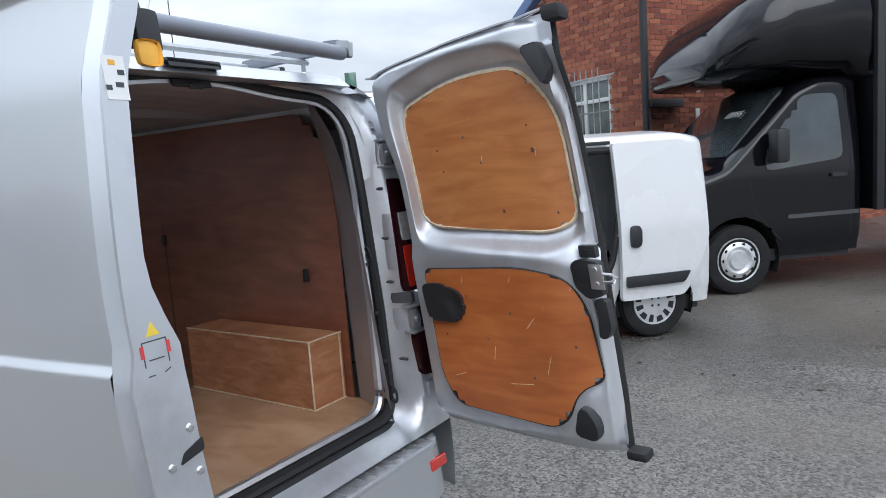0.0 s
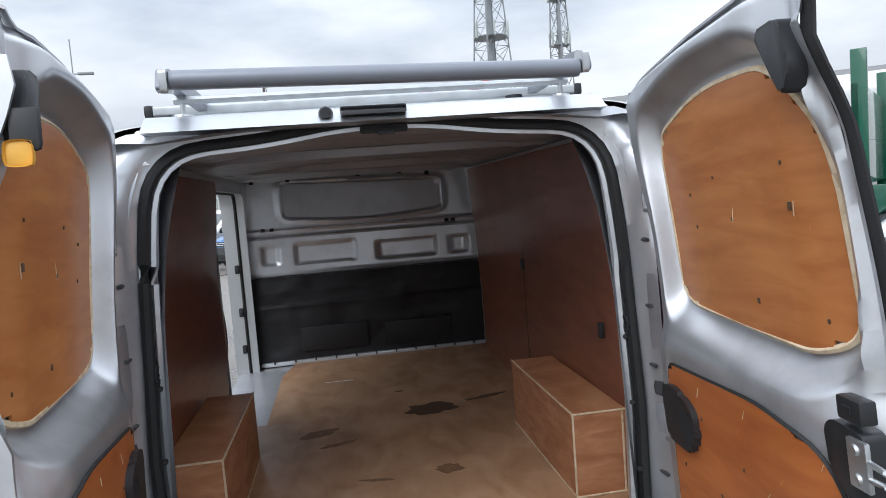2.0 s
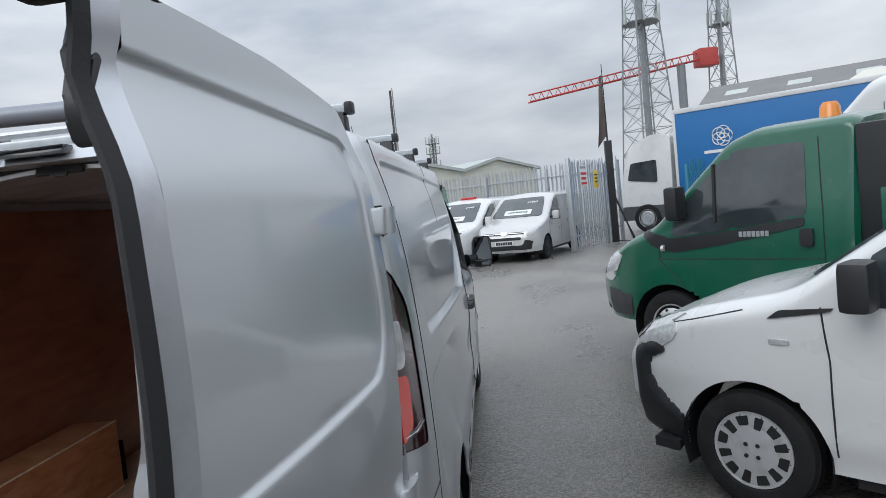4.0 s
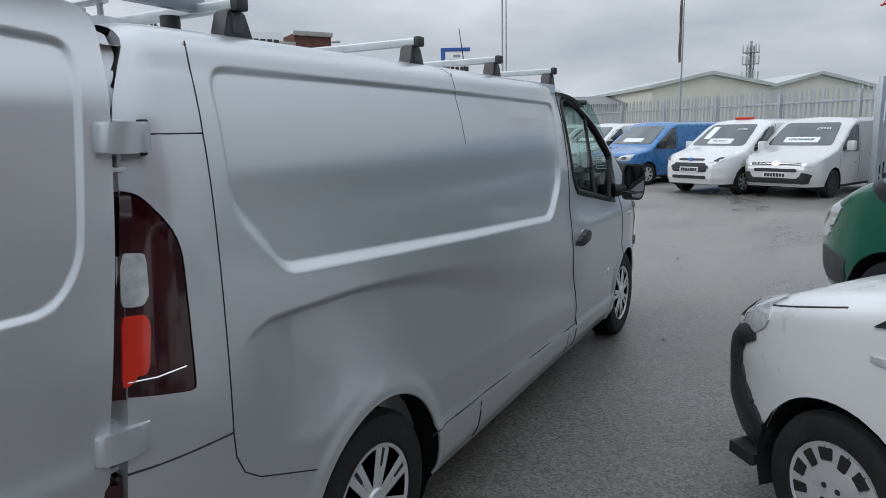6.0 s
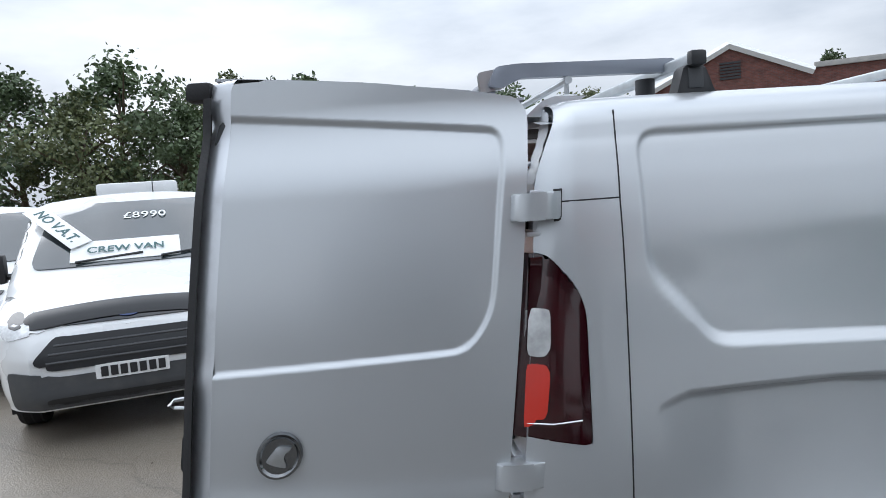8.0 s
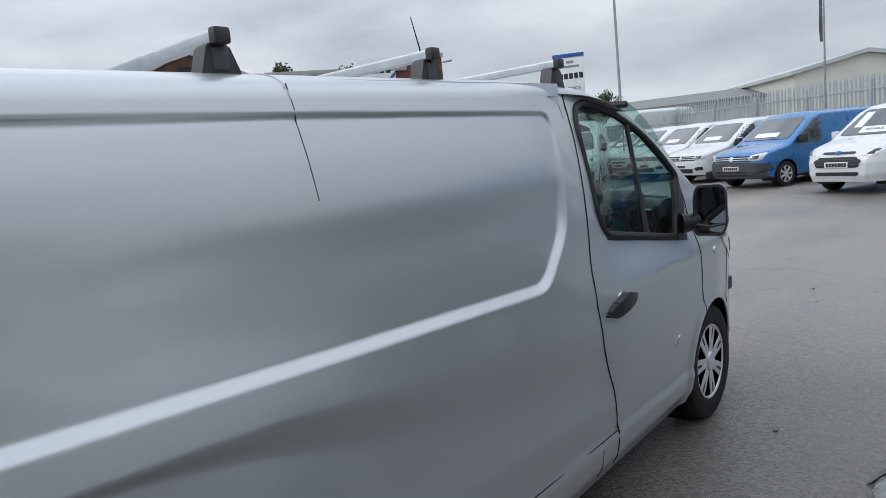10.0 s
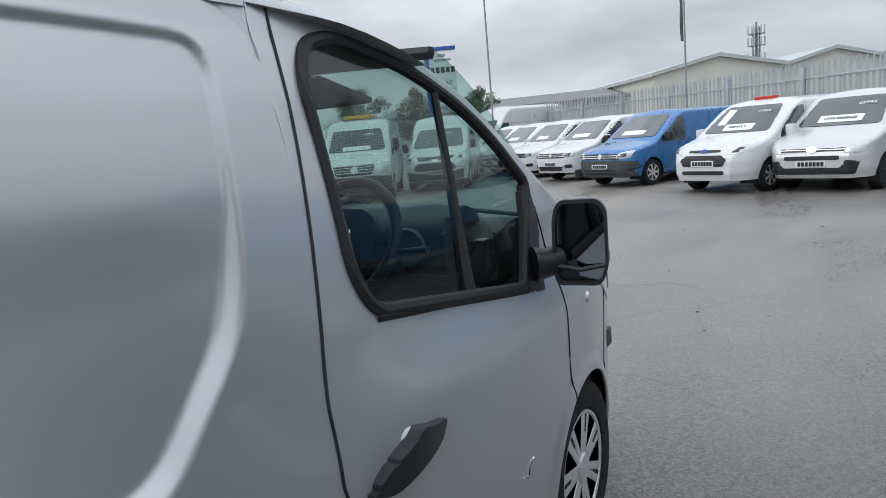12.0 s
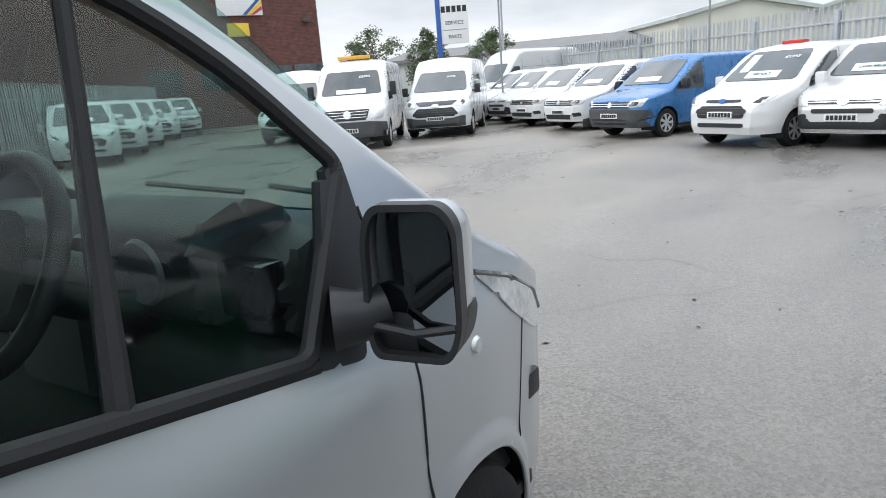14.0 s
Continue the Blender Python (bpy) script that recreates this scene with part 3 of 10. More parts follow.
SC_BOT = [(0.34, 1.0), (0.37, 0.93), (0.41, 0.84), (0.52, 0.77), (0.62, 0.735), (0.70, 0.745), (0.81, 0.795), (0.92, 0.805), (1.03, 0.80), (1.12, 0.765), (1.24, 0.71), (1.40, 0.675), (1.8, 0.655), (2.4, 0.62), (3.13, 0.56), (3.4, 0.54)]
SILL = [(0.0, 0.46), (1.2, 0.50), (1.8, 0.455), (3.0, 0.42), (4.1, 0.40), (6, 0.40)]
R_ARCH, F_ARCH = (0.968, 0.34, 0.405), (4.466, 0.33, 0.385)


LOAD_BACK = 0.15


def lean(z):
    """How far the raked tail of the van lies forward at a height."""
    return 0.13 * (z - 1.5) + 0.08 * smoothstep(1.68, 1.96, z)


def rake(obs, near=0.05, far=0.31, push=0.0):
    """Leans the tail parts forward at the top; the lean fades out along the van."""
    for ob in obs:
        if ob.type != "MESH":
            continue
        for v in ob.data.vertices:
            k = smoothstep(far, near, v.co.y)
            v.co.y += k * (lean(v.co.z) + push)


def flank(y, z):
    """Half width of the van at a length and height, with its pressed panel lines."""
    x = soft_table(HALF, z, 0.08) * soft_table(TAPER, y, 0.05)
    x -= (0.05 * smoothstep(0.98, 1.24, z) + 0.05 * smoothstep(1.2, 1.8, z)) * smoothstep(2.7, 3.6, y)
    d = UPPER(y, z)
    if d < 0:
        low = smoothstep(1.58, 1.42, z)
        wide = 0.013 + 0.016 * low
        x -= (0.012 + 0.014 * low) * min(1.0, -d / wide)
    if 0.34 < y < 3.4:
        top, bot = lerp_table(SC_TOP, y), soft_table(SC_BOT, y, 0.03)
        if bot < z < top:
            t = (top - z) / (top - bot)
            fade = smoothstep(0.9, 2.6, y)
            depth = 0.042 * smoothstep(0.36, 0.62, y) * (1 - 0.35 * fade) * smoothstep(3.38, 3.0, y)
            x -= depth * (1 - t ** 2.8) * smoothstep(0.0, 0.024 + 0.26 * fade, top - z)
    s = lerp_table(SILL, y)
    if 1.2 < y < 4.15:
        x += 0.012 * smoothstep(s + 0.006, s - 0.006, z) - 0.03 * smoothstep(0.32, 0.20, z)
    for cy, cz, r in (R_ARCH, F_ARCH):
        q = math.hypot(y - cy, z - cz)
        x += 0.014 * smoothstep(r + 0.07, r + 0.01, q)
    return x


def skin(y, k):
    """A point of the van's skin: k runs 0 to 1 up the side, 1 to 2 over the shoulder and to the middle of the roof."""
    top = soft_table(ROOF, y, 0.09)
    drop = 0.105 - 0.03 * smoothstep(2.5, 3.3, y)
    zs = top - drop
    if k <= 1:
        z = 0.22 + (zs - 0.22) * k
        return Vector((flank(y, z), y, z))
    xs = flank(y, zs)
    t = k - 1
    a = min(1.0, t / 0.55) * math.pi / 2
    e = 0.17 - 0.06 * smoothstep(2.5, 3.3, y)
    e = min(e, xs * 0.4)
    if t <= 0.55:
        return Vector((xs - e * (1 - math.cos(a)) * 1.0, y, zs + (drop - 0.02) * math.sin(a)))
    u = (t - 0.55) / 0.45
    return Vector(((xs - e) * (1 - u), y, top - 0.02 * (1 - u) ** 2))


def arch_poly(c, n=28):
    cy, cz, r = c
    return [(cy + r * math.cos(math.pi * 2 * i / n), cz + r * math.sin(math.pi * 2 * i / n)) for i in range(n)]


WINDOW = Outline(rounded([(3.235, 1.36), (3.245, 1.74), (3.30, 1.82), (3.43, 1.85), (3.70, 1.80), (3.99, 1.66), (4.215, 1.44), (4.035, 1.14), (3.29, 1.268)], [0.05, 0.05, 0.05, 0.1, 0.2, 0.2, 0.03, 0.03, 0.06], 6))
LAMP = Outline(rounded([(0.085, 1.545), (0.135, 1.535), (0.222, 1.43), (0.225, 1.05), (0.085, 1.085)], [0.02, 0.04, 0.09, 0.015, 0.02], 5))
SLIDE_IN = Outline(rounded([(1.72, 0.45), (2.86, 0.45), (2.86, 1.80), (1.72, 1.80)], 0.10, 6))
SLIDE = Outline(SLIDE_IN.a + np.array((LOAD_BACK, 0.0)))


def side_sheet(bm, s, y0, y1, z0, z1, cell, holes, inset=0.0, keep=None):
    def place(y, z):
        v = Vector((flank(y, z) - inset, y, z))
        return (v.x * s, v.y, v.z)
    return sheet(bm, steps(y0, y1, cell), steps(z0, z1, cell), place, keep, holes)


def shell(s):
    """One half of the bodywork: flank, shoulder and roof."""
    bm = bmesh.new()
    arches = [Outline(arch_poly(R_ARCH)), Outline(arch_poly(F_ARCH))]
    ys = steps(0.10, 0.34, 0.0125) + steps(0.34, 0.60, 0.0065)[1:] + steps(0.60, 2.66, 0.0145)[1:] + steps(2.66, 3.02, 0.0065)[1:] + steps(3.02, 5.39, 0.0125)[1:]
    holes = arches + [WINDOW] + ([SLIDE] if s < 0 else [LAMP])

    def place(y, k):
        v = skin(y, k)
        return (v.x * s, v.y, v.z)
    # the side is gridded in height share so that it follows the falling roof line
    pts, faces_ = {}, []
    zs_ = steps(0.22, 1.0, 0.018) + steps(1.0, 1.34, 0.0065)[1:] + steps(1.34, 1.76, 0.018)[1:] + steps(1.76, 1.857, 0.0065)[1:]
    ks = [(z - 0.22) / (zs_[-1] - 0.22) for z in zs_] + [1 + (i + 1) / 12 for i in range(12)]
    state = {}
    for i, y in enumerate(ys):
        for j, k in enumerate(ks):
            p = skin(y, k)
            q, st = (p.y, p.z), 2
            if k <= 1:
                for h in holes:
                    if h.lo[0] - 0.03 < q[0] < h.hi[0] + 0.03 and h.lo[1] - 0.03 < q[1] < h.hi[1] + 0.03:
                        d, c = h.nearest(q)
                        if d < 0:
                            if d > -0.016:
                                st, q = 1, (float(c[0]), float(c[1]))
                            else:
                                st = 0
                        elif d < 0.005:
                            st, q = 1, (float(c[0]), float(c[1]))
                if st == 1:
                    p = Vector((flank(*q), q[0], q[1]))
            pts[i, j] = bm.verts.new((p.x * s, p.y, p.z)) if st else None
            state[i, j] = st
    for i in range(len(ys) - 1):
        for j in range(len(ks) - 1):
            c = [(i, j), (i + 1, j), (i + 1, j + 1), (i, j + 1)]
            if any(state[x] == 0 for x in c):
                continue
            if all(state[x] == 1 for x in c):
                my = sum(pts[x].co.y for x in c) / 4
                mz = sum(pts[x].co.z for x in c) / 4
                if any(h.nearest((my, mz))[0] < 0 for h in holes):
                    continue
            # the screen opening stays free
            cy, cx = ys[i], abs(pts[c[0]].co.x)
            if 3.80 < cy < 4.70 and ks[j] >= 1.5:
                continue
            face(bm, [pts[x] for x in c])
    bmesh.ops.remove_doubles(bm, verts=bm.verts, dist=0.0004)
    loose = [v for v in bm.verts if not v.link_faces]
    bmesh.ops.delete(bm, geom=loose, context="VERTS")
    return part("flank", bm, "silver_paint", VAN, angle=60)


for s_ in (1, -1):
    shell(s_)


def groove(name, pts, s=1, r=0.0035, off=0.0005):
    """A dark shut line along the flank."""
    bm = bmesh.new()
    fine = []
    for (a, b), (c, d) in zip(pts, pts[1:]):
        n = max(1, round(math.hypot(c - a, d - b) / 0.04))
        fine += [(a + (c - a) * i / n, b + (d - b) * i / n) for i in range(n)]
    fine.append(pts[-1])
    tube(bm, [((flank(y, z) - off) * s, y, z) for y, z in fine], r, 6)
    return part(name, bm, "black_rubber", VAN)


DOOR_REAR = [(3.21, 1.88), (3.18, 1.68), (3.12, 1.36), (3.085, 1.15), (3.08, 1.00), (3.12, 0.82), (3.19, 0.62), (3.205, 0.45), (3.205, 0.26)]
DOOR_FRONT = [(4.24, 1.36), (4.275, 1.2), (4.29, 1.05), (4.29, 0.80), (4.31, 0.66)]
groove("shut_line", DOOR_REAR, r=0.0045)
groove("shut_line", DOOR_FRONT, r=0.004)
groove("shut_line", [(0.350, 1.89), (0.332, 1.66), (0.318, 1.3), (0.306, 0.90), (0.31, 0.83), (0.335, 0.775), (0.39, 0.735), (0.62, 0.645)], r=0.0024)
groove("shut_line", [(0.11, 1.665), (0.332, 1.665)], r=0.0022)
groove("shut_line", [(0.10, 0.905), (0.306, 0.90)], r=0.003)
groove("shut_line", [(1.74, 1.90), (1.745, 1.80), (1.75, 1.60)], r=0.0018)
groove("shut_line", [(1.77, 0.46), (1.775, 0.25)], r=0.005)
groove("shut_line", [(3.06, 0.42), (3.06, 0.26)], r=0.003)
groove("shut_line", [(1.29, 0.47), (1.8, 0.456), (3.0, 0.421), (3.2, 0.418)], r=0.0025)
groove("shut_line", [(4.86, 0.98), (4.84, 0.88), (4.79, 0.61)], r=0.003)
bm_ = bmesh.new()
tube(bm_, [skin(1.74, 1 + i / 14) + Vector((0, 0, 0.0005)) for i in range(15)], 0.0025, 6)
part("roof_seam", bm_, "grey_inner", VAN)

# windscreen and its black border
bm_ = bmesh.new()


def screen_point(x, y):
    top = soft_table(ROOF, y, 0.09)
    return (x, y, top - 0.03 * (abs(x) / 0.8) ** 2 - 0.004)


sheet(bm_, steps(-0.80, 0.80, 0.08), steps(3.78, 4.72, 0.06), screen_point, thick=(0, 0, -0.006))
o_ = part("windscreen", bm_, "clear_glass", VAN)
o_.visible_shadow = False
bm_ = bmesh.new()
tube(bm_, [screen_point(x, 3.79) for x in steps(-0.78, 0.78, 0.1)], 0.018, 6)
part("screen_rubber", bm_, "black_rubber", VAN)
for s_ in (1, -1):
    bm_ = bmesh.new()
    tube(bm_, [(s_ * (skin(y, 1.48).x), y, skin(y, 1.48).z) for y in steps(3.76, 4.75, 0.08)], 0.010, 8)
    part("pillar_trim", bm_, "black_rubber", VAN)

# rear frame round the load opening
APERTURE = Outline(rounded([(-0.698, 0.565), (0.698, 0.565), (0.712, 1.0), (0.698, 1.55), (0.665, 1.86), (0.35, 1.88), (0.12, 1.915), (-0.12, 1.915), (-0.35, 1.88), (-0.665, 1.86), (-0.698, 1.55), (-0.712, 1.0)], [0.10, 0.10, 0, 0.2, 0.15, 0.1, 0.1, 0.1, 0.1, 0.15, 0.2, 0], 6))
BACK = Outline([(flank(0.10, z) * s, z) for s, zs in ((1, [0.50, 0.7, 0.9, 1.1, 1.3, 1.5, 1.65, 1.76]), (-1, [1.76, 1.65, 1.5, 1.3, 1.1, 0.9, 0.7, 0.5])) for z in zs][:8]
               + [(0.80, 1.85), (0.74, 1.90), (0.68, 1.92), (0.3, 1.94), (-0.3, 1.94), (-0.68, 1.92), (-0.74, 1.90), (-0.80, 1.85)]
               + [(-flank(0.10, z), z) for z in [1.76, 1.65, 1.5, 1.3, 1.1, 0.9, 0.7, 0.5]])


def rear_point(x, z):
    d = APERTURE(x, z)
    return (x, 0.10 + 0.085 * smoothstep(0.070, 0.005, d), z)


bm_ = bmesh.new()
sheet(bm_, steps(-0.95, 0.95, 0.02), steps(0.48, 1.95, 0.02), rear_point, BACK, [APERTURE])
part("rear_frame", bm_, "silver_inner", VAN)
bm_ = bmesh.new()
tube(bm_, [(p[0], 0.182, p[1]) for p in APERTURE.a], 0.017, 8, closed=True)
part("door_seal", bm_, "black_rubber", VAN, "black rubber seal round the load opening")
bm_ = bmesh.new()
tube(bm_, [(p[0] * 0.972, 0.208, (p[1] - 1.2) * 0.975 + 1.2) for p in APERTURE.a], 0.013, 6, closed=True)
part("seal_lip", bm_, "silver_inner", VAN)
# tail corners: studs, hinge pockets, check strap, lamps


def tail_patch(name, s, poly, material, off=0.004, thick=0.012, label=""):
    """A piece that lies on the tail corner, its outline in x and z."""
    bm = bmesh.new()
    ol = Outline([(p[0], p[1]) for p in poly])
    sheet(bm, steps(ol.lo[0], ol.hi[0], 0.02), steps(ol.lo[1], ol.hi[1], 0.03), lambda x, z: (x * s, rear_point(x, z)[1] - off, z), ol, thick=(0, thick, 0))
    return part(name, bm, material, VAN, label)


for s_ in (1, -1):
    # return of the corner panel behind the door gap
    bm_ = bmesh.new()
    rows_ = []
    for k_ in steps(0.35, 1.32, 0.035):
        p_ = skin(0.10, k_)
        sink_ = smoothstep(0.92, 1.35, k_)
        rows_.append([bm_.verts.new((s_ * (p_.x - w_ * (0.15 - 0.05 * sink_)), 0.10 + 0.05 * w_ ** 0.5, p_.z - 0.09 * w_ * sink_)) for w_ in (0.0, 0.06, 0.3, 1.0)])
    for a_, b_ in zip(rows_, rows_[1:]):
        for i in range(3):
            face(bm_, (a_[i], a_[i + 1], b_[i + 1], b_[i]))
    part("corner_return", bm_, "silver_inner", VAN)
    for z in (0.80, 1.12, 1.30, 1.50, 1.74, 1.77):
        bm_ = bmesh.new()
        lathe(bm_, [(0.0, -0.016), (0.006, -0.014), (0.007, 0.0), (0.007, 0.02)], pose(0.744 * s_, rear_point(0.744, z)[1], z, 0, 0, 90), 10)
        part("stud", bm_, "grey_plastic" if z < 1.7 else "silver_inner", VAN)
    tail_patch("post_pressing", s_, rounded(rect(0.742, 1.17, 0.756, 1.40), 0.006), "silver_inner", 0.006)
    tail_patch("post_pressing", s_, rounded(rect(0.79, 0.62, 0.86, 0.70), 0.02), "silver_inner", 0.010)
    for z, h in ((1.640, 0.046), (0.965, 0.046)):
        tail_patch("hinge_pocket", s_, rounded(rect(0.742, z - h, 0.885, z + h), 0.006), "grey_inner", 0.003)
        bm_ = bmesh.new()
        y0 = rear_point(0.775, z)[1]
        prism(bm_, rounded([(0.750 * s_, z - h + 0.006), (0.800 * s_, z - h + 0.006), (0.807 * s_, z), (0.795 * s_, z + h - 0.006), (0.755 * s_, z + h - 0.006)], 0.01), "y", y0 - 0.018, y0, 0.004)
        part("hinge_bracket", bm_, "silver_inner", VAN)
        bm_ = bmesh.new()
        lathe(bm_, [(0.0, -0.014), (0.011, -0.012), (0.013, 0.0)], pose(0.775 * s_, y0 - 0.018, z, 0, 0, 90), 10)
        part("hinge_bolt", bm_, "steel", VAN)
        bm_ = bmesh.new()
        box(bm_, (0.818 * s_, 0.078, z - h + 0.004), (0.838 * s_, 0.10, z + h - 0.004), 0.003)
        part("hinge_slot", bm_, "black_rubber", VAN)
        for dz in (-h - 0.006, h + 0.006):
            bm_ = bmesh.new()
            box(bm_, (0.742 * s_, 0.080, z + dz - 0.006), (0.89 * s_, 0.12, z + dz + 0.006), 0.004)
            part("pocket_lip", bm_, "silver_inner", VAN)
        # curved outer hinge arm, its gap in the corner panel
        bm_ = bmesh.new()
        prism(bm_, rounded([(0.872 * s_, 0.165), (0.922 * s_, 0.165), (0.943 * s_, 0.125), (0.940 * s_, 0.075), (0.925 * s_, 0.035), (0.885 * s_, 0.030), (0.872 * s_, 0.08)], 0.012, 3), "z", z - 0.016, z + 0.052, 0.008)
        part("hinge_arm", bm_, "silver_paint", VAN)
        if z > 1.2:
            bm_ = bmesh.new()
            box(bm_, (0.86 * s_, 0.150, z - 0.024), ((flank(0.166, z) + 0.004) * s_, 0.172, z + 0.058), 0.003)
            part("hinge_gap", bm_, "black_rubber", VAN)
    tail_patch("strap_plate", s_, rounded(rect(0.742, 1.030, 0.800, 1.075), 0.008), "grey_plastic", 0.010)
    bm_ = bmesh.new()
    tube(bm_, [(0.80 * s_, 0.085, 1.075), (0.83 * s_, 0.03, 1.072), (0.80 * s_, -0.06, 1.070)], 0.006, 6)
    part("check_strap", bm_, "steel", VAN)
    bm_ = bmesh.new()
    lathe(bm_, [(0.0, -0.012), (0.01, -0.010), (0.016, 0.0)], pose(0.725 * s_, 0.12, 1.885, 0, 0, 90), 12)
    part("roof_plug", bm_, "black_plastic", VAN)

# rear lamps wrap round the corner
for s_ in (1, -1):
    for name, poly, mt, inset in (
            ("tail_lamp", rounded([(0.060, 1.545), (0.135, 1.535), (0.222, 1.43), (0.225, 1.05), (0.060, 1.085)], [0.01, 0.04, 0.09, 0.015, 0.01], 5), "dark_red_lens", 0.004),
            ("lamp_core", rounded([(0.075, 1.50), (0.125, 1.50), (0.200, 1.415), (0.205, 1.10), (0.075, 1.105)], [0.01, 0.04, 0.08, 0.015, 0.01], 5), "lens_core", 0.0015),
            ("reverse_lens", rounded([(0.092, 1.405), (0.14, 1.40), (0.142, 1.30), (0.13, 1.28), (0.092, 1.285)], 0.012, 4), "clear_lens", -0.004),
            ("brake_lens", rounded([(0.092, 1.265), (0.135, 1.262), (0.142, 1.24), (0.137, 1.13), (0.092, 1.10)], 0.012, 4), "red_lens", -0.004)):
        bm_ = bmesh.new()
        ol = Outline(poly)
        sheet(bm_, steps(ol.lo[0], ol.hi[0], 0.014), steps(ol.lo[1], ol.hi[1], 0.02), lambda y, z: ((flank(y, z) - inset) * s_, y, z), ol, thick=(-0.035 * s_, 0, 0))
        part(name, bm_, mt, VAN)
    bm_ = bmesh.new()
    tube(bm_, [((flank(y, z) + 0.002) * s_, y, z) for y, z in ((0.10, 1.115), (0.15, 1.112), (0.205, 1.118))], 0.0025, 6)
    part("lamp_trim", bm_, "chrome", VAN)
    tail_patch("lamp_back", s_, rounded([(0.762, 1.080), (0.905, 1.075), (0.905, 1.53), (0.764, 1.54)], 0.006), "dark_red_lens", 0.010, 0.03)
    tail_patch("reverse_lens", s_, rounded(rect(0.782, 1.285, 0.90, 1.40), 0.006), "clear_lens", 0.014, 0.02)
    tail_patch("brake_lens", s_, rounded(rect(0.780, 1.095, 0.90, 1.265), 0.006), "red_lens", 0.014, 0.02)
    tail_patch("lower_lamp", s_, rounded([(0.766, 0.735), (0.90, 0.715), (0.905, 0.90), (0.764, 0.905)], 0.010), "dark_red_lens", 0.014, 0.03)
    tail_patch("lower_lamp_lens", s_, rounded(rect(0.875, 0.745, 0.905, 0.815), 0.006), "clear_lens", 0.018, 0.02)
    bm_ = bmesh.new()
    ol = Outline(rounded([(0.060, 0.735), (0.085, 0.725), (0.088, 0.885), (0.060, 0.900)], 0.006))
    sheet(bm_, steps(ol.lo[0], ol.hi[0], 0.014), steps(ol.lo[1], ol.hi[1], 0.02), lambda y, z: ((flank(y, z) + 0.004) * s_, y, z), ol, thick=(-0.03 * s_, 0, 0))
    part("lower_lamp_side", bm_, "dark_red_lens", VAN)
# rear bumper with its tread plate
bm_ = bmesh.new()
B_OUT = rounded([(-0.94, 0.36), (-0.915, 0.13), (-0.78, -0.02), (0.78, -0.02), (0.915, 0.13), (0.94, 0.36), (0.84, 0.36), (0.80, 0.12), (-0.80, 0.12), (-0.84, 0.36)], [0, 0.10, 0.12, 0.12, 0.10, 0, 0, 0, 0, 0], 6)
prism(bm_, [(x * 0.945, y) for x, y in B_OUT], "z", 0.27, 0.470, 0.018)
part("rear_bumper", bm_, "silver_paint", VAN)
bm_ = bmesh.new()
prism(bm_, rounded([(-0.74, 0.0), (0.74, 0.0), (0.83, 0.11), (-0.83, 0.11)], 0.02), "z", 0.455, 0.480, 0.004)
for x in steps(-0.71, 0.71, 0.055):
    box(bm_, (x - 0.006, 0.004, 0.480), (x + 0.006, 0.085, 0.485))
part("bumper_tread", bm_, "silver_inner", VAN)
bm_ = bmesh.new()
box(bm_, (-0.74, 0.085, 0.47), (0.74, 0.245, 0.558), 0.012)
for y in (0.115, 0.145, 0.175, 0.205):
    box(bm_, (-0.70, y - 0.006, 0.556), (0.70, y + 0.006, 0.562), 0.002)
part("load_sill", bm_, "black_plastic", VAN)
for s_ in (1, -1):
    bm_ = bmesh.new()
    box(bm_, (0.70 * s_ - 0.05, -0.028, 0.385), (0.70 * s_ + 0.05, -0.010, 0.425), 0.004)
    part("bumper_reflector", bm_, "red_lens", VAN)
bm_ = bmesh.new()
box(bm_, (-0.06, 0.10, 0.535), (0.06, 0.205, 0.575), 0.008)
part("floor_latch", bm_, "black_plastic", VAN)
# roof edge above the opening: brake lamp, camera plug, latch
bm_ = bmesh.new()
prism(bm_, [(0.04, 1.905), (0.16, 1.90), (0.35, 1.955), (0.20, 1.958), (0.09, 1.948)], "x", -0.665, 0.665)
part("roof_header", bm_, "silver_inner", VAN)
bm_ = bmesh.new()
box(bm_, (-0.125, 0.028, 1.922), (0.065, 0.08, 1.950), 0.008)
part("high_brake_lamp", bm_, "black_gloss", VAN, "black high-level brake lamp")
bm_ = bmesh.new()
lathe(bm_, [(0.0, -0.018), (0.016, -0.016), (0.021, 0.0), (0.021, 0.02)], pose(-0.165, 0.06, 1.935, 0, 0, 90), 14)
part("washer_jet", bm_, "black_plastic", VAN)
bm_ = bmesh.new()
box(bm_, (-0.07, 0.15, 1.875), (0.07, 0.20, 1.90), 0.008)
box(bm_, (-0.02, 0.135, 1.868), (0.03, 0.155, 1.885), 0.004)
part("roof_latch", bm_, "black_plastic", VAN)


BUMPER = ("rear_bumper", "bumper_tread", "bumper_reflector")
for ob_ in VAN.children:
    kind_ = ob_.name.split(".")[0]
    if kind_ not in ("load_sill", "floor_latch"):
        rake([ob_], push=0.07 if kind_ in BUMPER else 0.0)


